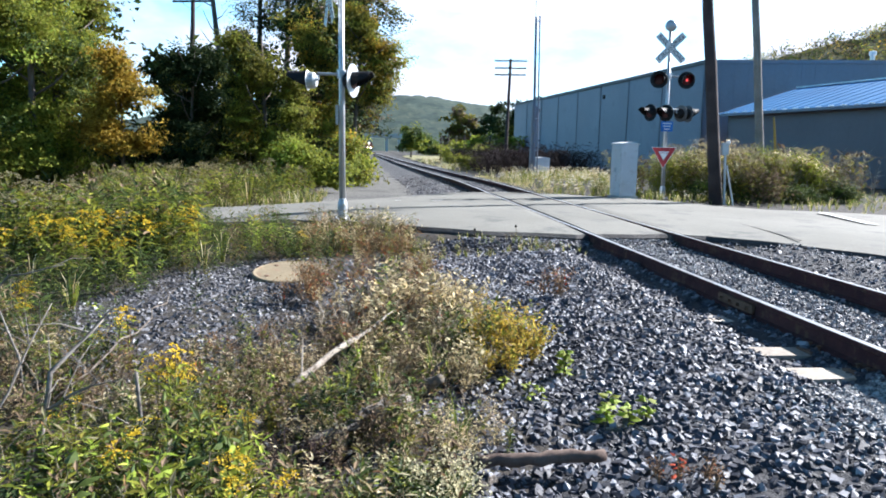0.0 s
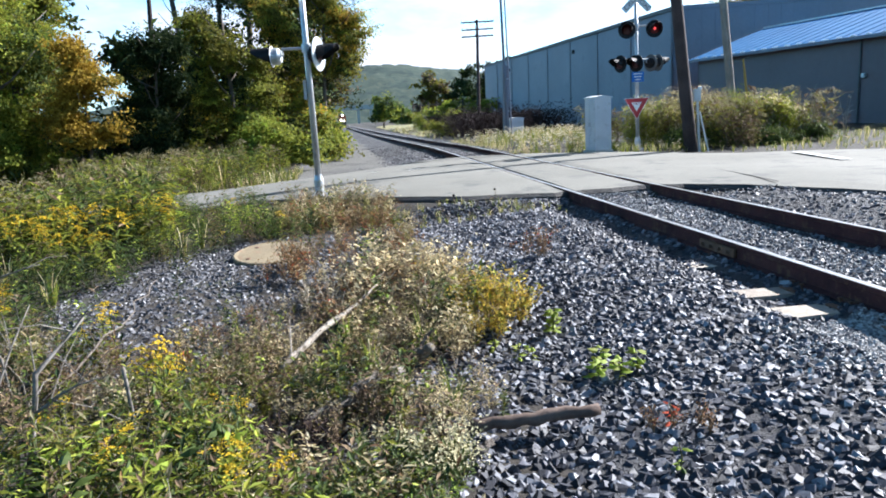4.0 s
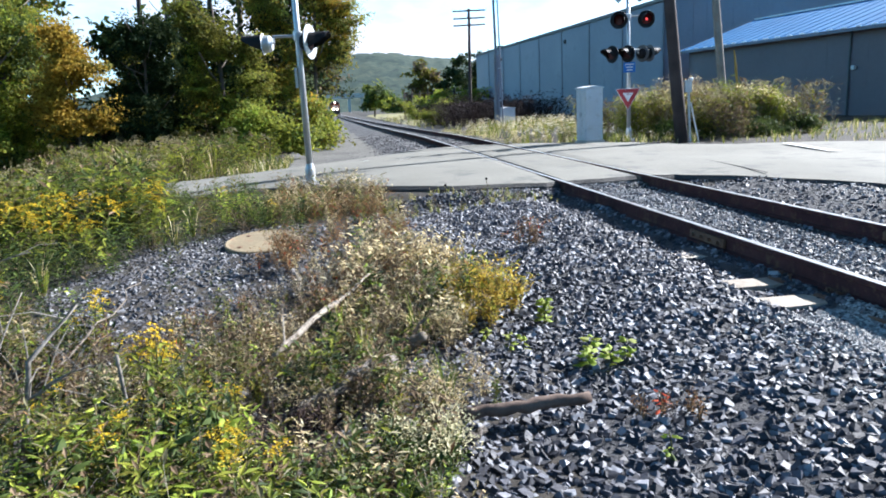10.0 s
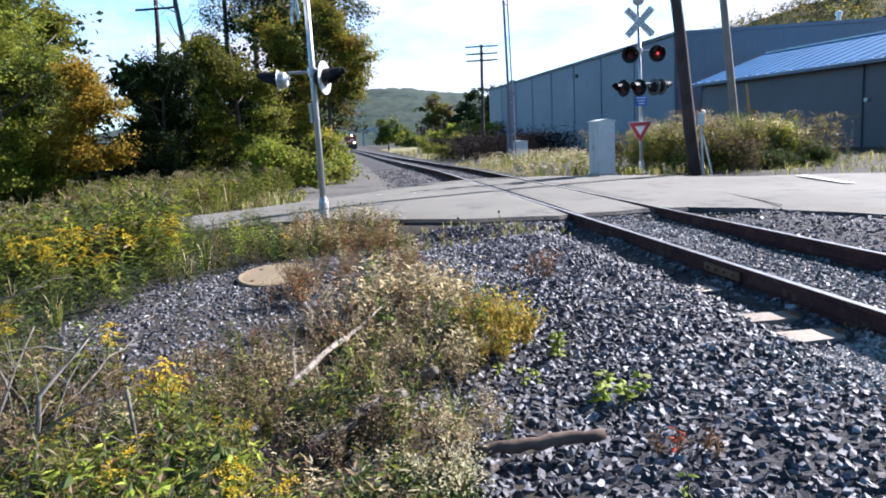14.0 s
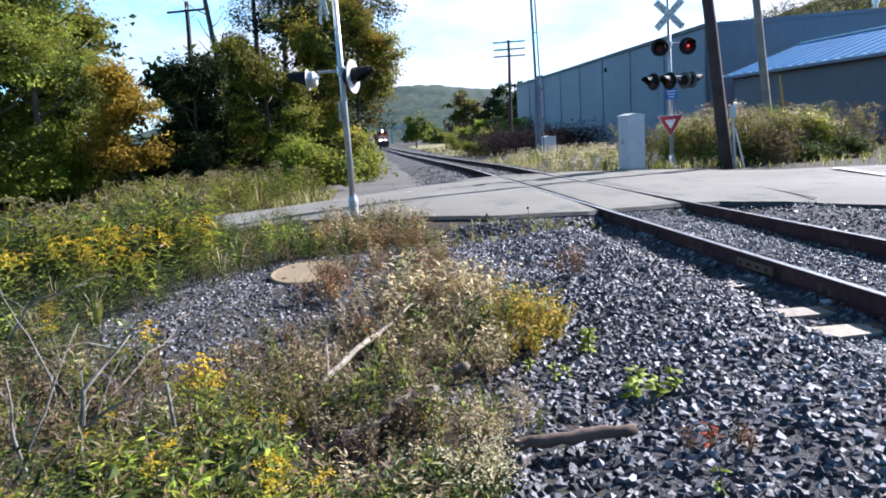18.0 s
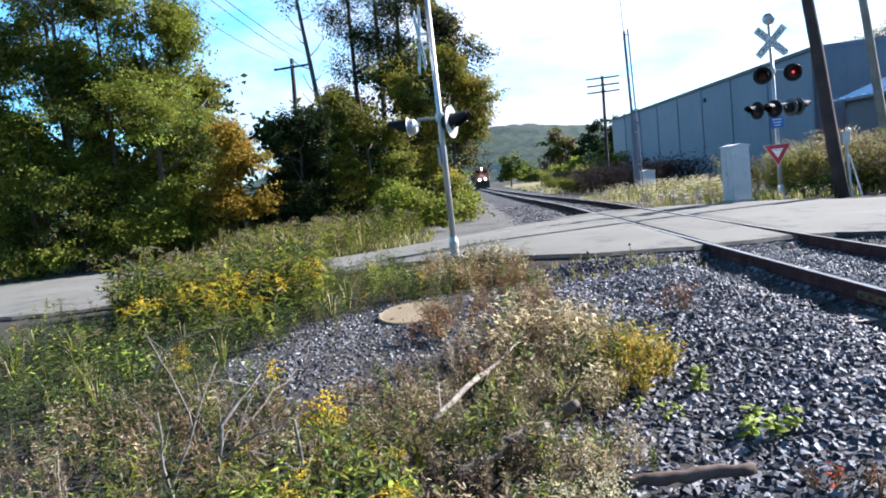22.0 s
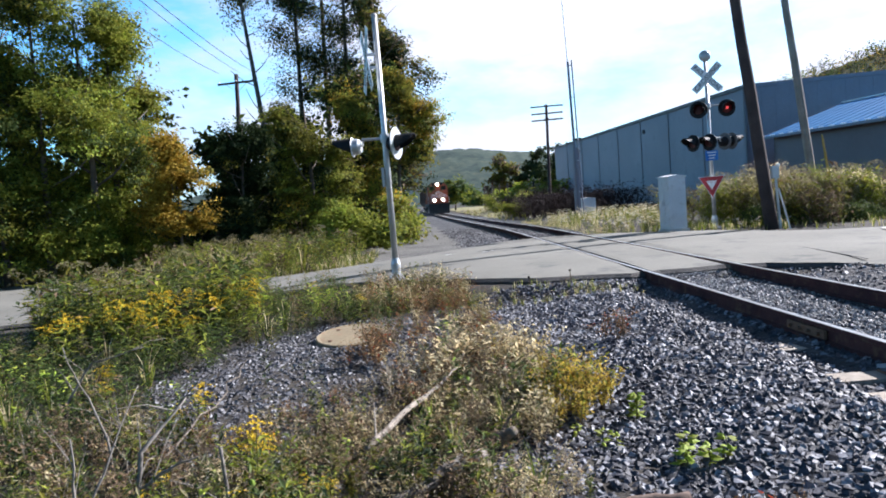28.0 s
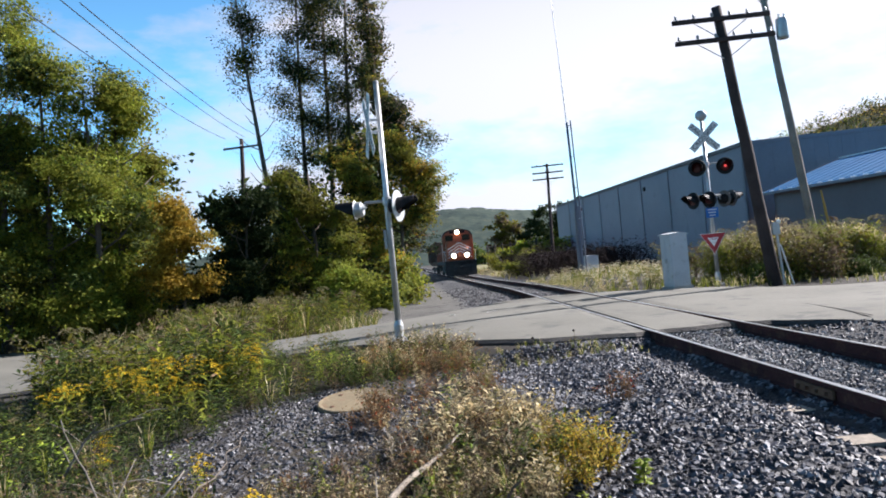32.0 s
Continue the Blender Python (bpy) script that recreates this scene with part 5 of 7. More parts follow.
def spread(n, x0, x1, y0, y1, kinds, h0, h1, keep=None, z=ground_z, patch=0.0):
    """Random spots in a rectangle; kinds: names with weights; keep(x, y) thins them out; patch clusters each kind."""
    out, names, wts = [], [k for k, _ in kinds], np.array([w for _, w in kinds], float)
    x, y = rng.uniform(x0, x1, n), rng.uniform(y0, y1, n)
    zz = z(x, y)
    for i in range(n):
        if keep is not None and not keep(x[i], y[i]):
            continue
        w = wts.copy()
        if patch:
            for k in range(len(w)):
                w[k] *= math.exp(patch * float(wobble(x[i], y[i], 0.9, 1.3 * k + 0.5)))
        kind = names[int(rng.choice(len(w), p=w / w.sum()))]
        out.append((kind, x[i], y[i], zz[i] - 0.02, rng.uniform(h0, h1), rng.uniform(0, 6.28)))
    return out


def on_mound(x, y):
    return ((x + 1.15) / 1.5) ** 2 + ((y - 7.0) / 2.2) ** 2 < 1 + 0.25 * math.sin(5 * x + 3 * y)


def off_road(x, y):
    return not (float(edge_y(NEAR_EDGE, x)) - 0.15 < y < float(edge_y(FAR_EDGE, x)) + 0.15)


def verge_edge(y):
    """Where the weeds give way to clean ballast."""
    return 0.35 + 0.5 * smooth(4.2, 5.2, y) - 0.9 * smooth(7.5, 9.5, y) + 0.3 * smooth(9.8, 11, y)


def foreground_weeds():
    k1 = lambda x, y: x < float(verge_edge(y)) + 0.15 * math.sin(9 * y) and not (y > 4.0 and abs(x - (-0.62 + 0.42 * (y - 4.2))) < 0.16) and (not on_mound(x, y) or random.random() < (0.16 if y < 5.4 else 0.05))  # noqa: E731
    clear = lambda x, y: k1(x, y) and ((x + 0.24) / 0.34) ** 2 + ((y - 3.42) / 0.36) ** 2 > 1  # noqa: E731
    s = spread(430, -3.6, -1.5, 2.0, 5.6, [("thin", 7), ("twigs", 2.2), ("greenrod", 1.6), ("broad", 0.9), ("dry", 1.2), ("straw", 0.5)], 0.16, 0.46, clear, patch=1.0)
    s += spread(620, -1.5, 0.9, 2.0, 5.6, [("thin", 7), ("twigs", 2.4), ("broad", 1.3), ("greenrod", 1.2), ("dry", 2.0), ("grass", 0.8), ("straw", 1.3), ("goldenrod", 0.12)], 0.14, 0.44, clear, patch=1.0)
    s += spread(520, -2.1, 0.3, 4.3, 7.4, [("twigs", 4), ("dry", 2.6), ("thin", 2.0), ("rust", 1.2), ("straw", 0.8)], 0.12, 0.32, lambda x, y: y < 5.5 + 1.1 * (x + 1.35) and (x + 0.97) ** 2 + (y - 8.2) ** 2 > 0.4)
    s += spread(230, -0.9, 0.75, 3.5, 5.3, [("straw", 3), ("twigs", 3), ("thin", 2.5)], 0.14, 0.30)
    s += spread(190, -1.5, -0.2, 2.3, 3.5, [("thin", 5), ("goldleaf", 2), ("broad", 1.2), ("goldenrod", 0.5), ("freshrod", 0.8)], 0.22, 0.46, lambda x, y: clear(x, y) or y < 2.9)
    s += spread(60, -0.2, 0.32, 2.4, 3.05, [("broad", 3), ("thin", 3)], 0.16, 0.30)
    s += spread(1050, -7.5, 0.6, 5.4, 10.5, [("greenrod", 4), ("darkrod", 4), ("broad", 2.6), ("oldrod", 0.8), ("grass", 0.6), ("dry", 0.5), ("goldenrod", 0.2)], 0.28, 0.58,
                lambda x, y: x < float(verge_edge(y)) - 0.5 and (not on_mound(x, y) or (random.random() < 0.05 and abs(x + 0.127 * y) > 0.6)), patch=1.0)
    # low understory; its dark leaf colour supplies the deep shade between the weeds
    s += spread(760, -6.0, -0.9, 4.6, 9.4, [("darkrod", 5), ("greenrod", 1.5)], 0.20, 0.40, lambda x, y: k1(x, y) and not on_mound(x, y))
    s += spread(240, -1.2, 0.7, 5.2, 9.2, [("dry", 2.5), ("rust", 3), ("straw", 4), ("oldrod", 1.5)], 0.22, 0.46, lambda x, y: random.random() < (0.9 if x > -0.25 else 0.12) and (x > -0.62 or y > 8.9))
    s += spread(110, -5.0, 0.6, -2.5, 2.1, [("greenrod", 3), ("grass", 5), ("dry", 1)], 0.10, 0.25, lambda x, y: abs(x) > 0.5 or abs(y) > 0.5)
    scatter("verge_weeds", "tangle of green and dry weeds on the bank beside the ballast", "weeds", s)
    s = spread(520, -9.5, -1.0, 9.8, 13.8, [("goldenrod", 0.3), ("greenrod", 5), ("goldleaf", 1.4), ("oldrod", 0.7), ("dry", 0.3), ("broad", 1.6)], 0.30, 0.56, lambda x, y: off_road(x, y) and y < 14.2 and (x > -0.5 * y or random.random() < 0.3), patch=1.2)
    s += spread(300, -1.2, 0.6, 10.2, 13.1, [("rust", 1.6), ("dry", 2), ("straw", 2.4), ("oldrod", 2), ("thin", 1.5)], 0.25, 0.55, off_road)
    s += spread(140, 0.3, 3.2, 10.3, 11.6, [("grass", 3), ("dry", 1), ("broad", 0.6)], 0.08, 0.2, off_road, z=lambda x, y: np.maximum(ground_z(x, y), ballast_z(x, y)))
    s += spread(200, -6.8, -1.5, 11.2, 14.0, [("greenrod", 6), ("oldrod", 0.8), ("broad", 1)], 0.42, 0.62, off_road)
    s += spread(460, -8.5, -2.4, 9.4, 13.8, [("greenrod", 5), ("goldleaf", 3.5), ("oldrod", 1.0), ("thin", 1.0)], 0.82, 1.25, lambda x, y: off_road(x, y) and -0.56 * y < x < -0.235 * y - 0.1)
    scatter("roadside_weeds", "tall weeds turning brown along the road's edge", "weeds", s)


def field_weeds():
    s = spread(1400, -17, -1.2, 18.2, 30, [("oldrod", 2.6), ("goldleaf", 5), ("greenrod", 3), ("dry", 0.6), ("grass", 1)], 0.8, 1.3, lambda x, y: off_road(x, y) and x < -1.6 - 0.35 * max(0, y - 26) and not (x < -9 and y < 27) and x < -2.3 - 0.25 * max(0, 21 - y), patch=0.8)
    s += spread(700, -30, -8, 23.6, 29, [("grass", 5), ("broad", 0.6)], 0.25, 0.5, off_road)
    s += spread(300, -4.5, -1.6, 18.3, 24, [("grass", 3), ("dry", 1), ("greenrod", 1)], 0.25, 0.5, off_road)
    scatter("field_weeds", "waist-high goldenrod gone to seed in front of the wood", "weeds", s)
    right = lambda x, y: off_road(x, y) and abs(x - 7.65) + abs(y - 21.25) > 0.8 and abs(x - 8.85) + abs(y - 21.3) > 0.5 and x > 6.3  # noqa: E731
    s = spread(700, 6.3, 12.5, 22.5, 42, [("lace", 5), ("grass", 3.4), ("greenrod", 1), ("straw", 1)], 0.35, 0.75, lambda x, y: right(x, y) and x < 8.5 + 0.25 * (y - 22))
    s += spread(260, 6.4, 10.5, 19.5, 23, [("grass", 3), ("lace", 1.5)], 0.2, 0.45, right)
    s += spread(280, 6.2, 14, 42, 110, [("grass", 4), ("straw", 2), ("oldrod", 1)], 0.4, 0.8)
    s += spread(250, 7.4, 15.5, 45, 66, [("bramble", 1)], 1.3, 2.5)
    s += spread(300, 5.9, 6.6, 24, 44, [("grass", 2), ("straw", 2)], 0.15, 0.4)
    scatter("trackside_weeds", "pale flowering weeds and grass beside the track", "weeds", s)
    s = spread(420, 9.2, 18.5, 19.0, 27.5, [("dry", 3), ("oldrod", 4), ("greenrod", 1)], 0.8, 1.6, lambda x, y: off_road(x, y) and y > 22 - 1.35 * (x - 9.2) and x < 0.60 * y)
    s += spread(900, 9.0, 21.0, 14.0, 25.0, [("grass", 3), ("greenrod", 1.5)], 0.15, 0.35, lambda x, y: off_road(x, y) and y > 19.5 - 0.9 * (x - 9))
    s += spread(260, 9.6, 15.5, 20.4, 25.5, [("twigs", 4), ("oldrod", 3), ("goldleaf", 1.5)], 1.0, 1.8, lambda x, y: off_road(x, y) and y > 22 - 1.0 * (x - 9.2) + 0.8)
    scatter("tall_weeds", "tall brown and green weeds round the utility poles", "weeds", s)
    s = spread(420, -3.6, 0.0, 30, 100, [("clump", 1), ("oldrod", 2), ("grass", 1)], 0.6, 1.5, lambda x, y: x < -0.2 - 0.01 * y and x > -3.4)
    scatter("bank_weeds", "scrub along the far bank of the track", "weeds", s)


def tree(name, label, base, trunks, blobs, mix, leaves, size, seed, clump=0.26, per=40, gap=1.0):
    """trunks: lists of points and two radii. blobs: centre, radii and share of the crown. mix: leaf colours with weights."""
    r = np.random.default_rng(seed)
    ob = thing(name, label, "tree", Matrix.Translation(base))
    for k, (pts, r0, r1) in enumerate(trunks):
        n = len(pts)
        part("trunk" if k == 0 or r0 > 0.09 else "limb", bm_tube(pts, [r0 + (r1 - r0) * i / (n - 1) for i in range(n)], 7), M_BARK, ob, "", True)
    total = sum(w for *_, w in blobs)
    names, wts = [k for k, _ in mix], np.array([w for _, w in mix], float)
    V, F = card(1.0, 0.62)
    vs, ms = [], []
    for c, rad, w in blobs:
        # sprays of leaves fill the mass, with holes where few grow
        n_cl = max(4, int(leaves * w / total / per))
        u = r.normal(size=(3 * n_cl, 3))
        u /= np.linalg.norm(u, axis=1)[:, None]
        q = (0.12 + 0.88 * r.random(3 * n_cl)) ** 0.55 * r.uniform(0.90, 1.06, 3 * n_cl)
        ctr = np.array(c) + u * q[:, None] * np.array(rad)
        g = np.sin(2.3 * ctr[:, 0] / gap + seed + 1.5 * np.sin(1.1 * ctr[:, 2])) + np.sin(1.6 * ctr[:, 2] / gap + 1.3 * seed + 1.7 * ctr[:, 0]) + np.sin(1.9 * ctr[:, 1] / gap - seed)
        order = np.argsort(-g + r.normal(0, 0.55, 3 * n_cl))[:n_cl]
        u, ctr = u[order], ctr[order]
        tint = np.clip(0.5 + 0.20 * np.sin(1.3 * ctr[:, 0] + seed) * np.sin(1.1 * ctr[:, 2] - seed) + r.normal(0, 0.20, n_cl), 0, 0.999)
        out = u * (1, 1, 0.35) + (0, 0, 0.10)
        out /= np.linalg.norm(out, axis=1)[:, None]
        wide = r.uniform(0.6, 1.45, (n_cl, 1, 1)) * clump
        pts = ctr[:, None] + wide * (r.uniform(-1, 1, (n_cl, per, 3)) * (1.15, 1.15, 0.5) + r.uniform(-1.5, 1.5, (n_cl, per, 1)) * out[:, None])
        pts = pts.reshape(-1, 3)
        kind = np.searchsorted(np.cumsum(wts / wts.sum()), np.clip(np.repeat(tint, per) + r.normal(0, 0.05, len(pts)), 0, 0.999))
        # leaves of a spray lie much alike, tipped outward
        s = r.uniform(0.6, 1.35, len(pts)) * size
        nrm = 0.55 * np.repeat(u, per, 0) + np.repeat(r.normal(0, 0.35, (n_cl, 3)), per, 0) + 0.40 * r.normal(size=(len(pts), 3)) + (0, 0, 0.6)
        nrm /= np.linalg.norm(nrm, axis=1)[:, None]
        tan = np.cross(nrm, r.normal(size=(len(pts), 3)))
        tan /= np.linalg.norm(tan, axis=1)[:, None]
        bit = np.cross(nrm, tan)
        vs.append(pts[:, None] + s[:, None, None] * (V[None, :, :1] * bit[:, None] + V[None, :, 1:2] * tan[:, None] + V[None, :, 2:] * nrm[:, None]))
        ms.append(np.repeat(kind, len(F)))
    v = np.concatenate(vs)
    f = (np.arange(len(v))[:, None, None] * len(V) + F[None]).reshape(-1, 3)
    mesh_np("crown", v.reshape(-1, 3), f, [LEAF[k] for k in names], np.concatenate(ms), ob)
    return ob


def limbs(top, n, reach, seed, r0=0.06):
    """Branches that leave a trunk line and rise outward."""
    r = random.Random(seed)
    out = []
    for k in range(n):
        t = 0.35 + 0.6 * k / n
        a = k * 2.4 + r.uniform(-0.5, 0.5)
        p = Vector(top) * t
        q = reach * (1.15 - 0.6 * t)
        out.append(([p, p + Vector((0.5 * q * math.cos(a), 0.5 * q * math.sin(a), 0.25 * q)), p + Vector((q * math.cos(a), q * math.sin(a), 0.7 * q))], r0 * (1.1 - 0.6 * t), 0.012))
    return out


def wood():
    g = lambda x, y: (x, y, float(ground_z(x, y)) - 0.1)  # noqa: E731
    # tall green-yellow trees on the far left
    specs = [(-18.3, 24.4, 13.2, 3.0, 11), (-14.9, 25.4, 12.2, 2.6, 12), (-12.0, 26.2, 10.4, 2.1, 13), (-16.2, 24.6, 6.5, 2.2, 15), (-13.5, 25.7, 10.6, 2.2, 17), (-16.0, 27.0, 13.4, 2.5, 18), (-11.7, 27.4, 10.6, 1.9, 19)]
    for x, y, h, w, seed in specs:
        top = (random.Random(seed).uniform(-0.4, 0.4), 0.2, h * 0.93)
        blobs = [((0.3 * w, 0, h * 0.86), (w * 0.55, w * 0.55, h * 0.14), 1.2), ((-0.35 * w, 0.2, h * 0.68), (w * 0.75, w * 0.7, h * 0.15), 1.6),
                 ((0.4 * w, -0.2, h * 0.52), (w * 0.8, w * 0.7, h * 0.14), 1.5), ((-0.2 * w, 0, h * 0.33), (w * 0.85, w * 0.75, h * 0.13), 1.6), ((0.2 * w, -0.3, h * 0.14), (w * 0.9, w * 0.7, h * 0.12), 1.3)]
        tree("broadleaf_tree", "tall green tree with yellowing leaves at the wood's edge", g(x, y), [([(0, 0, 0), (0.1, 0, h * 0.4), top], 0.17, 0.04)] + limbs(top, 9, w, seed), blobs,
             [("dark", 0.8), ("green", 4.2), ("olive", 1.2), ("yellowgreen", 4), ("fresh", 0.7)] if seed not in (13, 15, 17, 19) else [("green", 2.6), ("olive", 0.8), ("yellowgreen", 5), ("fresh", 1.0)], 35000, 0.118, seed, 0.30, 80, 1.05)
    tree("small_tree", "small tree with orange autumn leaves", g(-9.15, 26.6), [([(0, 0, 0), (0.1, 0, 2.3), (0.0, 0, 5.0)], 0.08, 0.02)] + limbs((0, 0, 5.0), 7, 1.25, 21, 0.03),
         [((0.0, 0, 4.7), (0.6, 0.6, 0.8), 1), ((0.25, 0, 3.5), (1.05, 1.0, 0.8), 1.6), ((0.2, -0.2, 2.3), (1.3, 1.05, 0.9), 1.8), ((-0.5, 0.2, 2.9), (1.0, 0.9, 1.05), 1)],
         [("olive", 1.4), ("orange", 6)], 22000, 0.105, 22, 0.20, 60, 0.7)
    tree("small_tree", "small yellowing tree beside the orange one", g(-12.2, 31.0), [([(0, 0, 0), (0.1, 0, 3.5), (0.2, 0, 7.5)], 0.1, 0.02)] + limbs((0.2, 0, 7.5), 6, 1.4, 23, 0.035),
         [((0.2, 0, 7.0), (1.0, 0.9, 1.0), 1), ((0, 0, 5.3), (1.3, 1.1, 1.1), 1.5), ((-0.2, 0, 3.4), (1.3, 1.1, 1.2), 1.4)], [("yellowgreen", 4), ("olive", 2.5), ("orange", 1)], 16000, 0.125, 24)
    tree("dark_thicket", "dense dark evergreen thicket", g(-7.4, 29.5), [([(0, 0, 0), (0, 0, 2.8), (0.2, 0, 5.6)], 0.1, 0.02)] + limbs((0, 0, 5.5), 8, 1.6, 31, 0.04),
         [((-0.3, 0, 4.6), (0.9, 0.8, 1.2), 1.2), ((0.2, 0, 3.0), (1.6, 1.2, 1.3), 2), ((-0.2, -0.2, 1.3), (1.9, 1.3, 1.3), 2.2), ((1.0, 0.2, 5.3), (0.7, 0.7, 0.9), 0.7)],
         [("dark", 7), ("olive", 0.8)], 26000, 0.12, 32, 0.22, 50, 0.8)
    tree("broadleaf_tree", "rounded tree with dull yellow-green leaves", g(-4.5, 28.8), [([(0, 0, 0), (0.1, 0, 3.0), (0.0, 0, 6.0)], 0.13, 0.03)] + limbs((0, 0, 6), 8, 1.8, 41, 0.05),
         [((-0.4, 0, 5.6), (1.0, 0.9, 1.0), 1.1), ((0.2, 0, 4.2), (1.5, 1.2, 1.1), 1.7), ((0.3, -0.2, 2.7), (1.7, 1.3, 1.1), 1.8), ((0.0, 0, 1.3), (1.6, 1.2, 1.0), 1.2)],
         [("dark", 1.2), ("olive", 3.5), ("yellowgreen", 3), ("orange", 0.5)], 32000, 0.11, 42, 0.22, 60, 0.8)
    # tall thin trunks behind, one with a bare leaning stem
    for x, y, h, lean, seed, low, n in ((-7.9, 39.6, 18.4, -1.6, 51, 0.74, 9), (-6.7, 40.6, 19.0, 0.5, 55, 0.42, 13), (-5.4, 41.5, 20.5, 0.7, 52, 0.40, 14), (-4.2, 40.3, 19.0, 0.9, 53, 0.36, 15)):
        top = (lean, 0.3, h)
        r = random.Random(seed)
        blobs = []
        for k in range(n):
            t = low + (1.0 - low) * (k + 0.5) / n
            blobs.append(((lean * t + r.uniform(-1.2, 1.2), r.uniform(-0.8, 0.8), h * t), (r.uniform(0.6, 1.3), 1.0, r.uniform(0.9, 1.9)), r.uniform(0.5, 1.5)))
        tree("tall_tree", "tall thin tree with an airy dark crown and bare lower trunk" if low < 0.7 else "leaning bare-stemmed tree with a tuft of leaves at its top", g(x, y),
             [([(0, 0, 0), (lean * 0.35 + 0.06, 0.1, h * 0.35), (lean * 0.7 - 0.05, 0.2, h * 0.7), top], 0.20, 0.04)] + limbs(top, 16, 1.6, seed, 0.045), blobs,
             [("olive", 3), ("dark", 4.5), ("brown", 1.0), ("green", 1.0)], 16000 if low < 0.7 else 6500, 0.125, seed, 0.40, 18, 0.6)
    r = random.Random(57)
    blobs = []
    for k in range(15):
        z = 3.2 + 0.98 * k
        w = float(np.interp(z, (3, 8, 9.5, 11, 13, 18), (2.6, 2.9, 2.6, 2.1, 1.6, 0.6)))
        edge = float(np.interp(z, (3, 4.5, 9, 10, 12, 18), (3.4, 3.4, 3.9, 3.0, 1.9, 0.5)))
        blobs.append(((edge - w + r.uniform(-0.3, 0.2), r.uniform(-0.6, 0.6), z), (w * 0.85, 1.3, 0.95), w))
    tree("tall_tree", "tall dark full-crowned tree beside the track", g(-2.2, 40.6), [([(0, 0, 0), (0.1, 0, 6), (0.2, 0, 12), (0.1, 0, 17.5)], 0.2, 0.04)] + limbs((0.1, 0, 17.5), 14, 2.6, 58, 0.06), blobs,
         [("dark", 4.5), ("brown", 1.4), ("olive", 3.2), ("orange", 0.6)], 46000, 0.155, 57, 0.30, 50, 0.9)
    tree("broadleaf_tree", "spreading tree with orange-tinged leaves beside the track", g(-1.2, 33.0), [([(0, 0, 0), (0.2, 0, 3), (0.5, 0, 8.0)], 0.14, 0.03)] + limbs((0.5, 0, 8), 9, 2.0, 61, 0.05),
         [((0.9, 0, 7.4), (1.3, 1.1, 1.0), 1), ((0.8, 0, 5.9), (1.7, 1.3, 0.9), 1.5), ((1.0, 0, 4.5), (1.6, 1.3, 0.8), 1.3), ((-0.8, 0, 3.2), (1.4, 1.2, 1.3), 1), ((-1.4, 0, 6.4), (1.4, 1.2, 1.6), 1.3)],
         [("dark", 1.8), ("olive", 3.0), ("yellowgreen", 1.8), ("orange", 2.6)], 32000, 0.115, 62, 0.24, 60, 0.8)
    tree("shrub", "low bright green shrub beside the gravel", g(-2.6, 25.6), [([(0, 0, 0), (0.1, 0, 0.7), (0.2, 0, 1.5)], 0.03, 0.01)] + limbs((0.2, 0, 1.5), 6, 0.8, 71, 0.015),
         [((0, 0, 1.5), (1.0, 0.8, 0.7), 1), ((0.8, 0, 0.9), (0.8, 0.6, 0.6), 0.8), ((-0.7, -0.1, 0.9), (0.9, 0.6, 0.7), 0.8)], [("fresh", 2), ("yellowgreen", 4), ("green", 1)], 9000, 0.11, 72, 0.2)
    for k, (x, y, h) in enumerate(((-1.5, 30.6, 2.6), (-2.4, 38, 3.0), (-2.2, 46, 3.4), (-2.6, 56, 4.0), (-3.0, 70, 5.0), (-3.8, 90, 6.0))):
        tree("shrub", "yellow-orange shrub on the bank along the track", g(x, y), [([(0, 0, 0), (0, 0, h * 0.6), (0.1, 0, h)], 0.05, 0.01)],
             [((0, 0, h * 0.6), (0.9 + 0.1 * k, 1.6, h * 0.35), 1), ((0.2, 0, h * 0.3), (1.0 + 0.1 * k, 1.8, h * 0.3), 1)], [("orange", 2), ("yellowgreen", 3), ("olive", 2)], 2600, 0.17 + 0.02 * k, 81 + k, 0.3)
    # mostly dark leaves: the shade under the crowns is put into their colour
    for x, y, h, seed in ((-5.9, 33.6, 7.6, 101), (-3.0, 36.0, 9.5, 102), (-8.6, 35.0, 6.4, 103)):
        tree("dark_thicket", "dense thicket below the tall trees, shade in its leaf colour", g(x, y), [([(0, 0, 0), (0.1, 0, h * 0.5), (0, 0, h * 0.9)], 0.10, 0.03)],
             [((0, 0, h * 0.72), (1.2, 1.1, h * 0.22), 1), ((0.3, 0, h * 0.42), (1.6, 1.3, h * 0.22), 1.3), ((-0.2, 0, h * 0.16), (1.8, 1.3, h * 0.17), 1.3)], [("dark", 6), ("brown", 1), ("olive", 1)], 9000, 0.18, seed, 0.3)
    # the "shade" clumps darken the gaps under the canopy by leaf colour
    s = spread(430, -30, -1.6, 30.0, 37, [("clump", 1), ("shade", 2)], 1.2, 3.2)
    scatter("undergrowth", "leafy undergrowth below the trees, canopy shade in its dark leaves", "undergrowth", s)
    # a deep row of trees closes the wood
    for k in range(9):
        x, y, h = -32 + 3.6 * k, 37.5 + 2.0 * math.sin(2.3 * k), 8.5 + 1.6 * math.sin(1.7 * k)
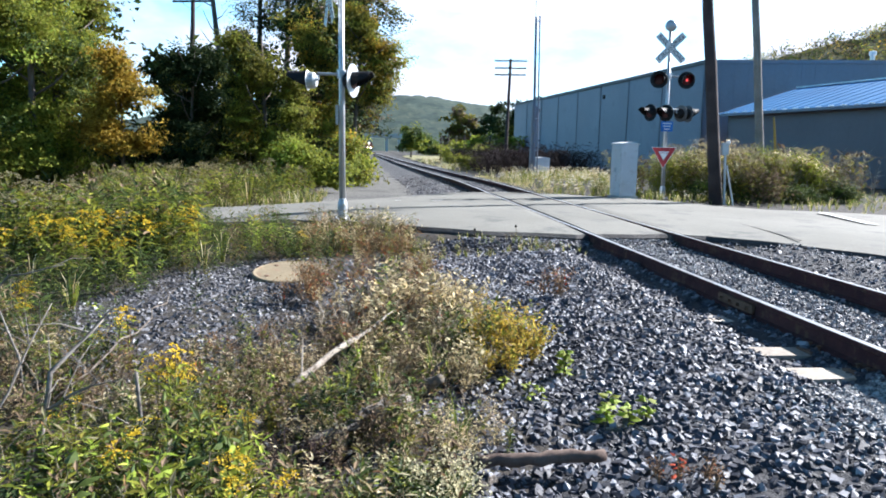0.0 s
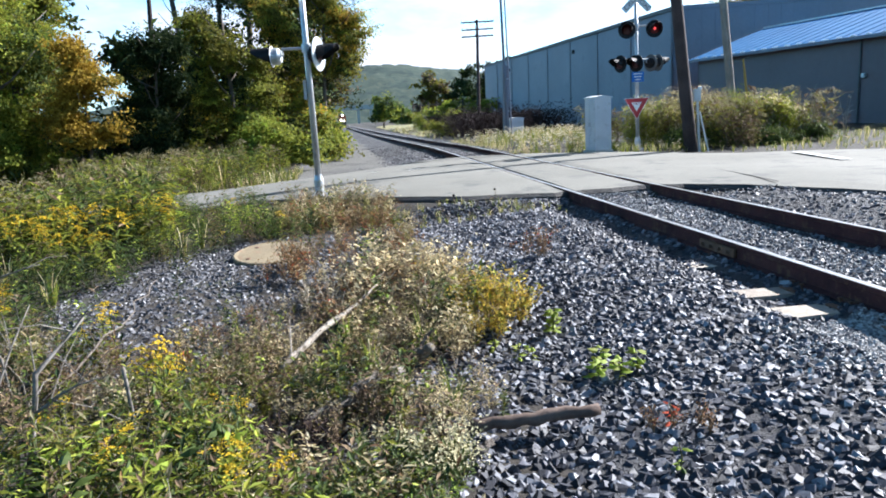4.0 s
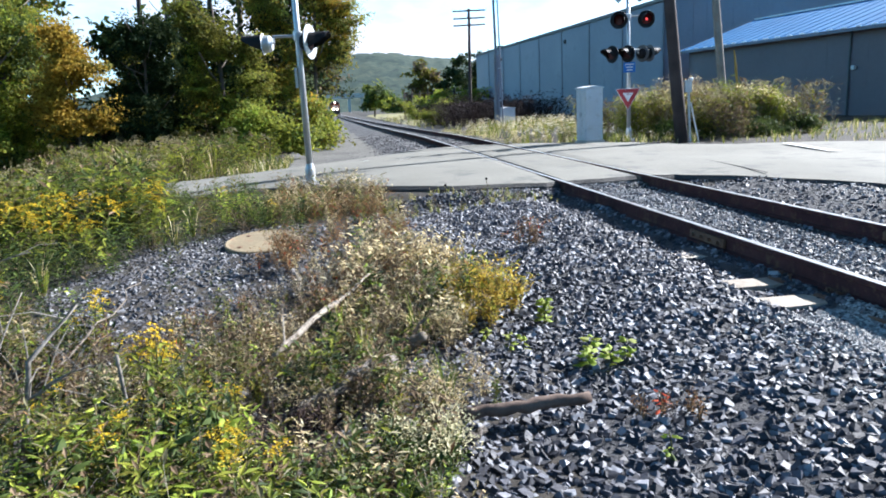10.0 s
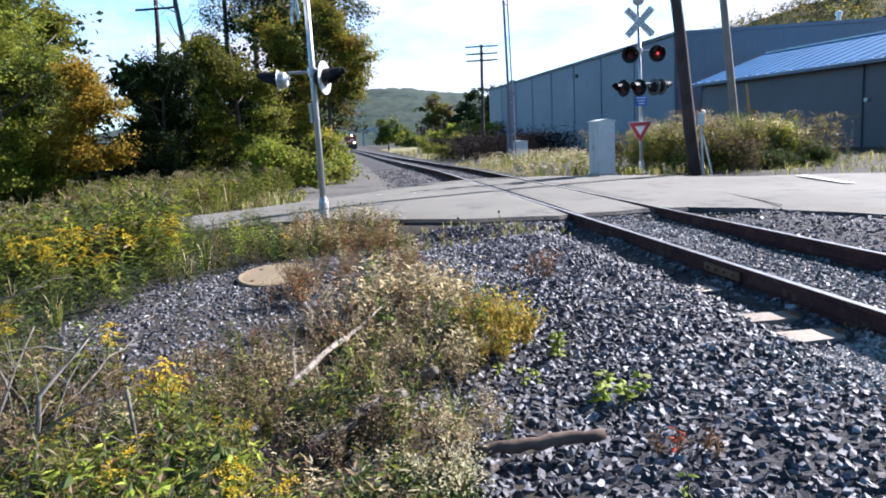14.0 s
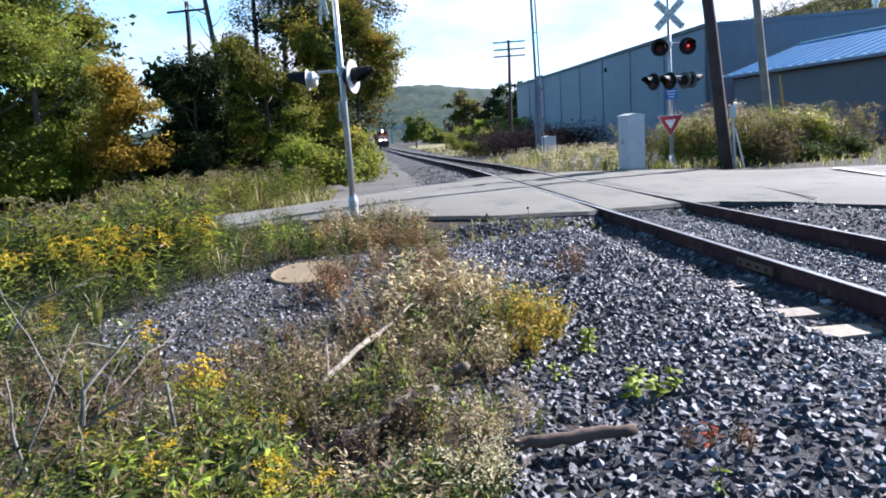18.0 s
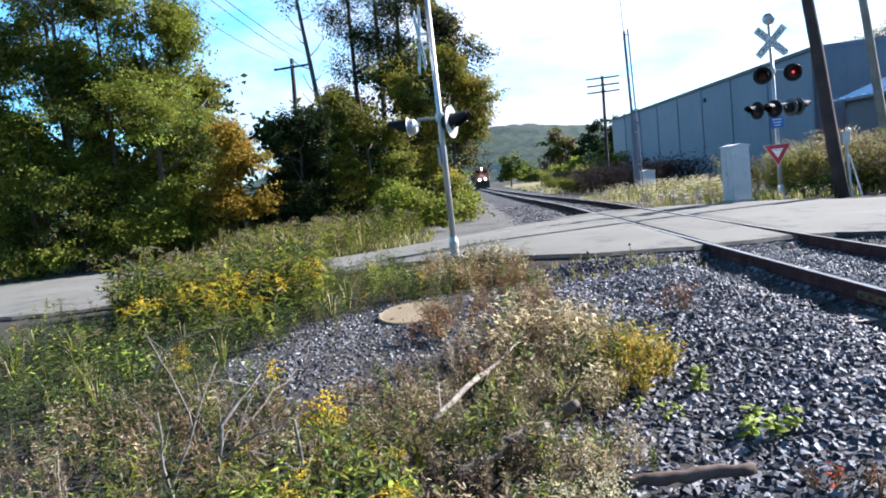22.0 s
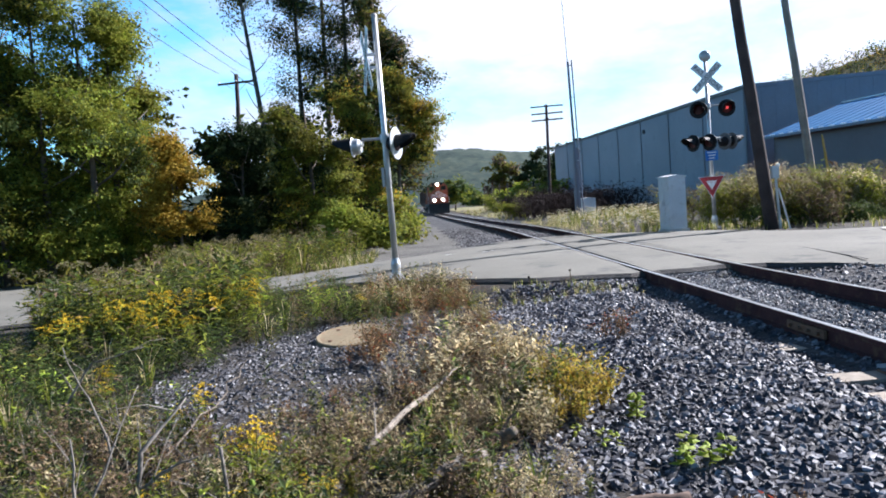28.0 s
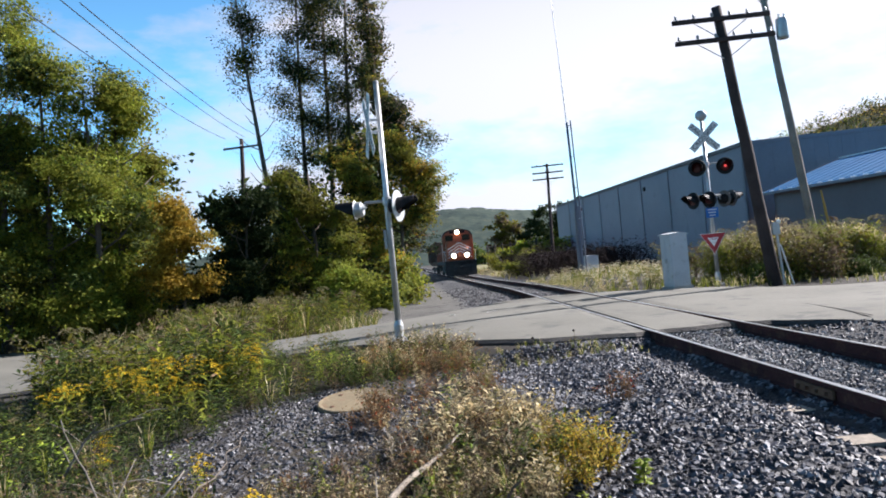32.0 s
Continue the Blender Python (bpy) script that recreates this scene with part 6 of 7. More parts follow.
        tree("broadleaf_tree", "shaded tree deeper in the wood", g(x, y), [([(0, 0, 0), (0.1, 0, h * 0.5), (0, 0, h * 0.9)], 0.14, 0.03)],
             [((0, 0, h * 0.75), (1.8, 1.4, h * 0.2), 1), ((0.3, 0, h * 0.45), (2.3, 1.5, h * 0.2), 1.2), ((0, 0, h * 0.18), (2.4, 1.5, h * 0.17), 1.2)], [("dark", 3), ("green", 2), ("olive", 2)], 5000, 0.36, 91 + k, 0.45)


def right_bushes():
    soft, mauve, low = [("tan", 2), ("yellowgreen", 4.5), ("straw", 1.6), ("fresh", 1.2)], [("tan", 3.5), ("straw", 1.2), ("russet", 1.4)], [("green", 3), ("fresh", 1)]
    for k, (x, y, h, w, mix) in enumerate(((12.3, 21.8, 1.75, 1.1, soft), (13.4, 21.2, 1.75, 1.1, soft), (13.9, 21.6, 1.6, 0.8, soft), (10.9, 23.6, 1.9, 1.0, mauve), (9.9, 22.9, 1.6, 0.9, soft), (11.9, 24.4, 2.1, 1.2, mauve),
                                           (14.0, 20.6, 0.6, 0.8, low), (13.0, 24.6, 2.0, 1.2, mauve), (11.6, 20.9, 0.7, 0.9, low), (12.8, 20.6, 0.65, 0.9, low), (10.4, 21.4, 0.6, 0.7, low))):
        trunks = [([(0, 0, 0), (0.3 * w * math.cos(j * 1.3), 0.3 * w * math.sin(j * 1.3), h * 0.5), (0.6 * w * math.cos(j * 1.3), 0.6 * w * math.sin(j * 1.3), h * 0.95)], 0.014, 0.004) for j in range(5)]
        tree("shrub", "rounded bush of fading leaves beside the utility poles", (x, y, -0.1), trunks,
             [((0, 0, h * 0.66), (w * 0.7, w * 0.7, h * 0.3), 1.3), ((w * 0.4, 0, h * 0.4), (w * 0.7, w * 0.6, h * 0.34), 1), ((-w * 0.4, -0.1, h * 0.36), (w * 0.7, w * 0.6, h * 0.32), 1)], mix, 5200, 0.058, 200 + k, 0.17, 26, 0.5)


def far_trees():
    for k, (x, y, h, w, mix) in enumerate(((19.5, 118, 10.5, 5.0, [("dark", 4), ("green", 1)]), (24.5, 122, 11.5, 5.5, [("dark", 4), ("green", 1)]), (14.5, 125, 10.5, 5.0, [("olive", 3), ("brown", 2)]),
                                           (7.0, 150, 7.0, 4.0, [("green", 2), ("yellowgreen", 2)]), (29, 125, 12, 5, [("dark", 3), ("olive", 1)]), (17, 95, 4.2, 3.2, [("fresh", 2), ("yellowgreen", 2), ("straw", 1)]),
                                           (12, 90, 3.4, 2.6, [("yellowgreen", 3), ("fresh", 1)]))):
        tree("distant_tree", "far rounded tree beyond the field", (x, y, -0.4), [([(0, 0, 0), (0.2, 0, h * 0.5), (0, 0, h * 0.8)], 0.2, 0.05)],
             [((0, 0, h * 0.66), (w * 0.55, w * 0.5, h * 0.3), 1.4), ((w * 0.25, 0, h * 0.45), (w * 0.5, w * 0.4, h * 0.22), 1), ((-w * 0.3, 0, h * 0.42), (w * 0.45, w * 0.4, h * 0.2), 1)], mix, 3600, 0.55, 120 + k, 0.5)
    for k in range(46):
        r = random.Random(300 + k)
        x, y, h = r.uniform(-60, 75), r.uniform(170, 420), r.uniform(6, 11)
        if abs(x - float(track_x(y))) < 8:
            continue
        tree("distant_tree", "far tree in the valley below the hills", (x, y, -1.0), [([(0, 0, 0), (0, 0, h * 0.7)], 0.2, 0.08)],
             [((0, 0, h * 0.6), (h * 0.4, h * 0.35, h * 0.35), 1), ((h * 0.2, 0, h * 0.4), (h * 0.35, h * 0.3, h * 0.3), 1)], [("olive", 2), ("green", 3), ("yellowgreen", 1)], 700, 0.95, 400 + k, 0.8, 14, 2.0)
    for k, (x, y, h) in enumerate(((7.6, 58, 1.6), (8.6, 66, 2.2), (10.2, 72, 2.6), (8.0, 80, 2.4), (12.6, 78, 3.0), (9.4, 92, 3.0), (14.5, 84, 3.4))):
        tree("shrub", "yellow-green shrub in the rough grass beside the track", (x, y, float(ground_z(x, y)) - 0.1), [([(0, 0, 0), (0, 0, h * 0.6), (0.1, 0, h)], 0.04, 0.01)],
             [((0, 0, h * 0.6), (0.5 * h, 0.5 * h, h * 0.32), 1), ((0.2 * h, 0, h * 0.3), (0.55 * h, 0.5 * h, h * 0.28), 1)], [("olive", 2), ("yellowgreen", 4), ("tan", 1.5)], 2200, 0.16, 330 + k, 0.3)
    posts = thing("fence", "old grey wooden fence posts in the field", "fence")
    for k in range(7):
        x, y = 9.2 + 0.9 * k, 104 - 2.0 * k
        part("post", bm_tube([(x, y, -0.4), (x + 0.05, y, 3.4)], [0.13, 0.11], 6), M_POLE, posts)
    for z in (2.2, 3.0):
        part("rail", bm_tube([(9.2, 104, z), (14.6, 92, z)], [0.05, 0.05], 5), M_POLE, posts)


# ---- loose stone ----
def stone_shapes():
    """Angular chips: hulls of a few random points."""
    r = np.random.default_rng(3)
    out = []
    for _ in range(14):
        b = bmesh.new()
        p = 0.72 * np.array([[(i & 1) * 2 - 1, (i & 2) - 1, ((i & 4) >> 1) - 1] for i in range(8)]) + r.uniform(-0.30, 0.30, size=(8, 3))
        p *= np.array((1.12, 0.90, 0.74)) * r.uniform(0.85, 1.15, 3)
        bmesh.ops.convex_hull(b, input=[b.verts.new(q) for q in p])
        bmesh.ops.delete(b, geom=[w for w in b.verts if not w.link_faces], context="VERTS")
        bmesh.ops.triangulate(b, faces=b.faces[:])
        b.verts.index_update()
        out.append((np.array([w.co for w in b.verts]), np.array([[w.index for w in q.verts] for q in b.faces])))
        b.free()
    return out


def strew(name, label, xy, height, lo, hi, mat=None):
    """Crushed stones lying at the given spots, as one 'stuff' mesh."""
    shapes = stone_shapes()
    n = len(xy)
    r = np.random.default_rng(n)
    x, y = xy[:, 0], xy[:, 1]
    z = height(x, y)
    s = lo + (hi - lo) * r.random(n) ** 1.6
    u = r.normal(size=(n, 3)) * (0.5, 0.5, 1.0)
    turn = 2 * np.cross(np.eye(3)[None], u[:, None] / (1 + (u ** 2).sum(1))[:, None, None])
    spin = np.eye(3)[None] + turn + 0.5 * turn @ turn
    spin /= np.linalg.norm(spin, axis=2)[:, :, None]
    V, F, off = [], [], 0
    for k, (v, f) in enumerate(shapes):
        m = np.arange(n) % len(shapes) == k
        a = (v[None] * s[m][:, None, None]) @ spin[m]
        X, Y, Z = a[..., 0], a[..., 1], a[..., 2]
        V.append((np.stack([X + x[m][:, None], Y + y[m][:, None], Z + (z[m] + s[m] * 0.30)[:, None]], -1)).reshape(-1, 3))
        F.append((np.arange(m.sum())[:, None, None] * len(v) + f[None]).reshape(-1, 3) + off)
        off += m.sum() * len(v)
    return tagged(mesh_np(name, np.concatenate(V), np.concatenate(F), [mat or M_STONE]), label, "stones", kind="stuff")


def stones():
    top = lambda x, y: np.maximum(ground_z(x, y), ballast_z(x, y))  # noqa: E731

    def field(n, x0, x1, y0, y1, keep):
        p = np.stack([rng.uniform(x0, x1, n), rng.uniform(y0, y1, n)], -1)
        return p[keep(p[:, 0], p[:, 1])]
    near = lambda x: edge_y(NEAR_EDGE, x)  # noqa: E731
    strew("ballast_stones", "grey crushed ballast stones on the shoulder of the track",
          np.concatenate([field(39000, 0.0, 3.42, 1.6, 11.5, lambda x, y: (y < near(x) - 0.02) & (x > verge_edge(y) - 0.75 + 0.3 * rng.random(len(x)))),
                          field(8500, 3.58, 4.92, 0.0, 11.4, lambda x, y: y < near(x) + 0.05),
                          field(5600, 5.1, 8.2, 1.0, 11.4, lambda x, y: y < near(x) - 0.02),
                          field(1600, 0.6, 3.42, -3.0, 1.7, lambda x, y: x > 0)]), lambda x, y: top(x, y) - 0.012, 0.015, 0.033)
    strew("old_gravel", "dusty grey gravel mound round a steel disc",
          np.concatenate([field(15000, -3.2, 1.0, 4.4, 10.2, lambda x, y: ((x + 1.05) / 1.75) ** 2 + ((y - 7.2) / 2.6) ** 2 < 1.0 + 0.3 * rng.random(len(x))),
                          field(1500, -1.4, 0.5, 3.0, 6.0, lambda x, y: x > -2)]), lambda x, y: top(x, y) - 0.01, 0.011, 0.028, M_OLDSTONE)
    strew("ballast_fines", "pale dusty stone chips beside the rail", np.concatenate([field(2600, 2.35, 3.45, 2.0, 4.3, lambda x, y: rng.random(len(x)) < smooth(2.3, 3.1, x)),
                                                                                       field(2600, 2.9, 3.40, 3.55, 4.3, lambda x, y: x > 2.8)]), lambda x, y: top(x, y) + 0.014, 0.006, 0.015, M_FINES)
    strew("track_fines", "pale fine stone and dust between the rails", np.concatenate([field(6800, 3.60, 4.90, 1.0, 11.3, lambda x, y: y < near(x)), field(900, 5.1, 7.4, 2.0, 11.0, lambda x, y: y < near(x) - 0.1)]),
          lambda x, y: top(x, y) + 0.016, 0.006, 0.016, M_FINES)
    far = lambda x: edge_y(FAR_EDGE, x)  # noqa: E731
    strew("far_ballast", "grey ballast stones beyond the road",
          np.concatenate([field(9500, -2.8, 3.4, 18.2, 44, lambda x, y: (y > far(x) - 0.25 * rng.random(len(x))) & (x > -2.2 - 0.02 * (y - 20)) & (x < track_x(y) - 0.8)), field(1500, 3.6, 4.9, 22.6, 34, lambda x, y: y > far(x)), field(900, 5.1, 7.0, 22.4, 34, lambda x, y: y > far(x))]),
          lambda x, y: top(x, y) - 0.015, 0.020, 0.042, M_OLDSTONE)


# ---- things in the foreground ----
def steel_disc():
    ob = thing("steel_disc", "tan rusty steel disc lying tilted on the gravel mound", "steel disc", pose(-0.97, 8.22, float(ground_z(-0.97, 8.22)) + 0.06, 6, -3, 15))
    part("plate", bm_lathe([(0, 0.012), (0.08, 0.014), (0.38, 0.012), (0.415, 0.02), (0.43, 0.012), (0.43, -0.02), (0.41, -0.03), (0, -0.03)], 40), M_RUSTDISC, ob)
    for k in range(4):
        part("lug", bm_lathe([(0, 0.022), (0.025, 0.02), (0.03, 0.01), (0, 0.01)], 10), M_PLATE, ob, "small rusty lug").matrix_local = pose(0.3 * math.cos(k * 1.57 + 0.4), 0.3 * math.sin(k * 1.57 + 0.4), 0)


def log(name, label, pts, radii, mat, knots=0, seed=1, crook=0.0):
    r = random.Random(seed)
    ob = thing(name, label, "dead wood", Matrix.Translation(pts[0]))
    q = [Vector(p) - Vector(pts[0]) for p in pts]
    fine, rad = [], []
    for i in range(len(q) - 1):
        for k in range(4):
            t = k / 4
            fine.append(q[i].lerp(q[i + 1], t) + Vector((r.uniform(-1, 1), r.uniform(-1, 1), r.uniform(-1, 1))) * (radii[i] * 0.22 + crook))
            rad.append((radii[i] * (1 - t) + radii[i + 1] * t) * r.uniform(0.86, 1.12))
    fine.append(q[-1])
    rad.append(radii[-1])
    part("stick", bm_tube(fine, rad, 9), mat, ob, "", True)
    for k in range(knots):
        p = fine[r.randrange(1, len(fine) - 1)]
        e = p + Vector((r.uniform(-0.3, 0.3), r.uniform(-0.3, 0.3), r.uniform(0.02, 0.3)))
        part("side_branch", bm_tube([p, p.lerp(e, 0.5) + Vector((0, 0, 0.03)), e], [rad[2] * 0.4, rad[2] * 0.28, rad[2] * 0.12], 5), mat, ob)
    return ob


def dead_branch(label, base, height, seed, mat):
    """An upright forked dead branch."""
    r = random.Random(seed)
    ob = thing("dead_branch", label, "dead branch", Matrix.Translation(base))

    def grow(p, d, length, rad, depth):
        q, pts, rr = p, [p], [rad]
        for k in range(3):
            d = (d + Vector((r.uniform(-0.22, 0.22), r.uniform(-0.22, 0.22), r.uniform(-0.06, 0.12)))).normalized()
            q = q + d * length / 3
            pts.append(q)
            rr.append(rad * (1 - 0.2 * (k + 1)))
        part("fork" if depth else "stalk", bm_tube(pts, rr, 6), mat, ob)
        if depth < 3:
            for k in range(2 if depth else 3):
                s = Vector((r.uniform(-0.9, 0.9), r.uniform(-0.6, 0.6), r.uniform(0.2, 0.8))).normalized()
                grow(pts[r.choice((1, 2, 3))], (d * 0.55 + s * 0.7).normalized(), length * r.uniform(0.5, 0.75), rr[2] * 0.6, depth + 1)
    grow(Vector((0, 0, -0.05)), Vector((r.uniform(-0.5, 0.5), r.uniform(-0.3, 0.3), 1)).normalized(), height * 0.5, 0.0085, 0)


def plant(name, label, category, x, y, z, kind, h, count, spread_r, seed):
    """A clump of one kind of plant as a thing of its own."""
    r = random.Random(seed)
    b = Bunch()
    for k in range(count):
        v, f, m = weed(kind, h * r.uniform(0.7, 1.1), seed * 31 + k)
        a, q = r.uniform(0, 6.28), spread_r * math.sqrt(r.random())
        v = turned(v, r.uniform(0, 6.28), r.uniform(-0.25, 0.25), r.uniform(-0.25, 0.25))
        b.add(v + (q * math.cos(a), q * math.sin(a), 0), f, m)
    ob = thing(name, label, category, Matrix.Translation((x, y, z)))
    v, f, m = b.arrays()
    green = np.isin(m, [LEAF_NAMES.index(k) for k in ("stem", "drystem", "palestem")])
    for nm, sel in (("stalk_tangle", green), ("foliage", ~green)):
        if sel.any():
            kinds = np.unique(m[sel])
            remap = np.zeros(len(LEAF_NAMES), int)
            remap[kinds] = np.arange(len(kinds))
            keep, inv = np.unique(f[sel], return_inverse=True)
            tagged(mesh_np(nm, v[keep], inv.reshape(-1, 3), [LEAF[LEAF_NAMES[k]] for k in kinds], remap[m[sel]], ob), kind="stuff")
    return ob


def sapling(x, y, z, h, colours, label, seed, count=16, size=0.055):
    r = random.Random(seed)
    ob = thing("seedling", label, "seedling", Matrix.Translation((x, y, z)))
    part("stalk", bm_tube([(0, 0, 0), (0.01, 0, h * 0.5), (0.0, 0.01, h)], [0.005, 0.004, 0.002], 5), LEAF["stem"], ob)
    for k in range(count):
        v, f = leaf(size * r.uniform(0.7, 1.3), size * 0.62)
        t = r.uniform(0.2, 1.0)
        a = k * 2.4
        v = turned(v, a, r.uniform(-0.5, 0.4), 0, (0.03 * math.sin(-a) * 2 * h, 0.03 * math.cos(a) * 2 * h, h * t))
        mesh_np("leaf", v, f, [LEAF[r.choice(colours)]], None, ob)


def foreground():
    steel_disc()
    gz = lambda x, y: float(max(ground_z(x, y), ballast_z(x, y)))  # noqa: E731
    log("fallen_branch", "bleached barkless branch lying in the weeds", [(-0.50, 4.36, -0.20), (-0.28, 4.85, -0.13), (-0.02, 5.35, -0.09), (0.15, 5.70, -0.03)], [0.022, 0.021, 0.016, 0.009], M_DEADWOOD, 1, 4)
    log("rotten_log", "pale rotten log half buried in dead grass", [(-0.34, 3.60, -0.26), (-0.02, 3.84, -0.20), (0.22, 4.02, -0.17)], [0.020, 0.036, 0.042], M_ROTTEN, 0, 6, 0.024)
    log("broken_stub", "dark broken stub of wood", [(0.34, 4.45, -0.24), (0.42, 4.2, -0.10)], [0.05, 0.03], M_BARK, 1, 8)
    log("round_timber", "short weathered round timber lying on the ballast", [(0.52, 3.36, -0.255), (0.74, 3.35, -0.24), (0.96, 3.34, -0.228), (1.18, 3.33, -0.215)], [0.034, 0.034, 0.033, 0.031], M_TIMBER, 0, 5)
    log("wood_fragment", "short split piece of weathered grey wood on the stones", [(0.44, 3.02, -0.25), (0.51, 3.06, -0.235), (0.59, 3.12, -0.225)], [0.016, 0.024, 0.018], M_ROTTEN, 0, 21, 0.008)
    # near-black leaves stand in for the shadow inside the bank's hollow
    plant("dead_tangle", "near-black stalks painting the shadow in a hollow of the bank", "dead stalks", -0.26, 3.42, -0.36, "bramble", 0.24, 6, 0.22, 14)
    plant("dead_tangle", "brown dead stalks round the rotten log", "dead stalks", -0.05, 3.62, -0.36, "dry", 0.24, 9, 0.25, 15)
    for k, (x, y, h) in enumerate(((-1.95, 4.3, 0.6), (-1.5, 3.7, 0.45), (-2.4, 5.4, 0.7), (-2.9, 6.2, 0.7), (-1.75, 3.2, 0.45), (-2.6, 4.6, 0.6), (-2.3, 4.0, 0.55), (-3.6, 7.6, 0.7))):
        dead_branch("grey dead branch standing among the weeds" if k % 2 else "forked bleached dead branch leaning out of the weeds", (x, y, gz(x, y)), h, 40 + k, M_TWIG if k % 3 == 1 else M_DEADWOOD)
    log("dead_stick", "thin dark stick stuck upright", [(-1.18, 3.68, -0.32), (-1.22, 3.72, 0.10)], [0.012, 0.010], M_TWIG, 1, 9)
    for pts, rad in (([(-2.78, 5.2, 0.05), (-2.56, 5.2, 0.33), (-2.18, 5.2, 0.42)], [0.016, 0.013, 0.006]), ([(-1.69, 3.6, -0.35), (-1.63, 3.7, 0.12), (-1.44, 3.9, 0.34)], [0.026, 0.020, 0.008]),
                     ([(-1.66, 3.62, -0.10), (-1.5, 3.6, 0.03), (-1.3, 3.6, 0.10)], [0.016, 0.012, 0.006]), ([(-2.41, 4.5, 0.58), (-2.36, 4.5, 0.42), (-2.20, 4.5, 0.05), (-2.15, 4.5, -0.3)], [0.005, 0.008, 0.012, 0.014]),
                     ([(-1.84, 3.4, 0.30), (-1.86, 3.42, 0.0), (-1.80, 3.4, -0.35)], [0.006, 0.012, 0.016]), ([(-1.95, 3.5, -0.3), (-1.80, 3.6, 0.05), (-1.70, 3.9, 0.43)], [0.012, 0.010, 0.004])):
        log("dead_branch", "bleached forked dead branch standing in the weeds", pts, [0.6 * q for q in rad], M_TWIG, 5, int(abs(pts[0][0]) * 100), 0.006)
    log("long_twig", "long curved dead twig", [(-1.9, 4.3, -0.25), (-1.7, 4.9, -0.05), (-1.6, 5.6, 0.06), (-1.75, 6.4, 0.02)], [0.008, 0.007, 0.005, 0.003], M_BARK, 5, 10, 0.03)
    plant("straw_bush", "wispy straw-coloured dried bush on the edge of the ballast", "bush", 0.46, 6.0, -0.33, "straw", 0.60, 30, 0.62, 3)
    plant("green_weed", "thin yellow-green weeds growing through the dried bush", "weed", 0.55, 5.6, -0.33, "thin", 0.50, 16, 0.55, 19)
    plant("dry_bush", "reddish-brown dried stalks among the straw", "bush", 0.30, 6.3, -0.33, "rust", 0.46, 6, 0.6, 16)
    plant("dry_bush", "brown dried weeds with thin stems", "bush", 0.15, 5.2, -0.33, "dry", 0.40, 9, 0.55, 4)
    plant("straw_bush", "bare bleached stems among dried grass", "bush", 0.25, 5.7, -0.33, "twigs", 0.50, 26, 0.70, 17)
    plant("yellow_bush", "low bush with yellow-brown foliage overhanging the ballast", "bush", 1.00, 5.35, -0.33, "amber", 0.46, 18, 0.30, 5)
    plant("yellow_bush", "low yellowing tuft on the stones", "bush", 0.86, 5.0, -0.33, "amber", 0.30, 7, 0.25, 20)
    plant("yellow_bush", "fading yellow-green bush on the gravel", "bush", 0.78, 6.2, -0.33, "amber", 0.38, 8, 0.40, 6)
    plant("straw_bush", "pale straw grass and dried stalks", "bush", 0.50, 4.95, -0.33, "straw", 0.40, 14, 0.40, 13)
    plant("dry_weed", "reddish-brown dead weed on the ballast", "weed", 1.95, 7.3, gz(1.95, 7.3), "rust", 0.40, 4, 0.16, 7)
    plant("dry_weed", "reddish-brown dead weeds beside the disc", "weed", -0.75, 7.1, gz(-0.75, 7.1), "rust", 0.42, 5, 0.3, 8)
    plant("dry_weed", "brown dead weeds beside the disc", "weed", -0.5, 7.7, gz(-0.5, 7.7), "dry", 0.46, 7, 0.3, 18)
    plant("dry_weed", "spindly red-brown weed in the ballast", "weed", 1.52, 3.10, gz(1.52, 3.1), "rust", 0.17, 4, 0.16, 9)
    for k, (x, y, h, n, q) in enumerate(((-1.14, 4.0, 0.56, 5, 0.10), (-3.65, 8.9, 0.80, 7, 0.30), (-3.2, 8.45, 0.80, 6, 0.28), (-2.85, 8.25, 0.78, 4, 0.2), (-3.4, 11.1, 0.85, 9, 0.35), (-2.6, 9.9, 0.80, 7, 0.30),
                                         (-1.8, 5.1, 0.52, 3, 0.10), (-2.85, 6.0, 0.55, 4, 0.18), (-0.85, 3.65, 0.30, 3, 0.12), (-0.68, 3.7, 0.30, 2, 0.10), (-1.62, 3.85, 0.30, 2, 0.08),
                                         (-0.57, 3.1, 0.32, 3, 0.2), (-1.55, 3.05, 0.36, 2, 0.2), (-4.6, 8.6, 0.75, 5, 0.3))):
        plant("goldenrod", "goldenrod clump in bright yellow flower", "goldenrod", x, y, gz(x, y) - 0.02, "goldenrod", h, n, q, 60 + k)
    plant("green_clump", "bright yellow-green leafy clump beside the goldenrod", "weed", -1.55, 10.73, gz(-1.55, 10.73) - 0.02, "freshrod", 0.55, 16, 0.35, 91)
    for x in (1.59, 2.26):
        ob = thing("seed_stalk", "dark dead seed head on a thin stalk at the road's edge", "weed", Matrix.Translation((x, 11.22, gz(x, 11.22) - 0.02)))
        part("stalk", bm_tube([(0, 0, 0), (0.01, 0, 0.11), (0.0, 0.01, 0.23)], [0.006, 0.005, 0.004], 5), LEAF["drystem"], ob)
        part("seed_head", bm_lathe([(0, 0), (0.013, 0.008), (0.021, 0.025), (0.012, 0.042), (0, 0.046)], 8, None, (0, 0.01, 0.22)), LEAF["burnt"], ob, "dark round seed head")
    plant("cream_weed", "weed with pale cream seed heads at the ballast's edge", "weed", 0.30, 3.02, gz(0.3, 3.0), "creamtop", 0.27, 16, 0.17, 90)
    sapling(1.39, 4.91, gz(1.39, 4.91), 0.22, ("fresh", "fresh", "yellowgreen"), "small bright green seedling in the ballast", 1, 46, 0.06)
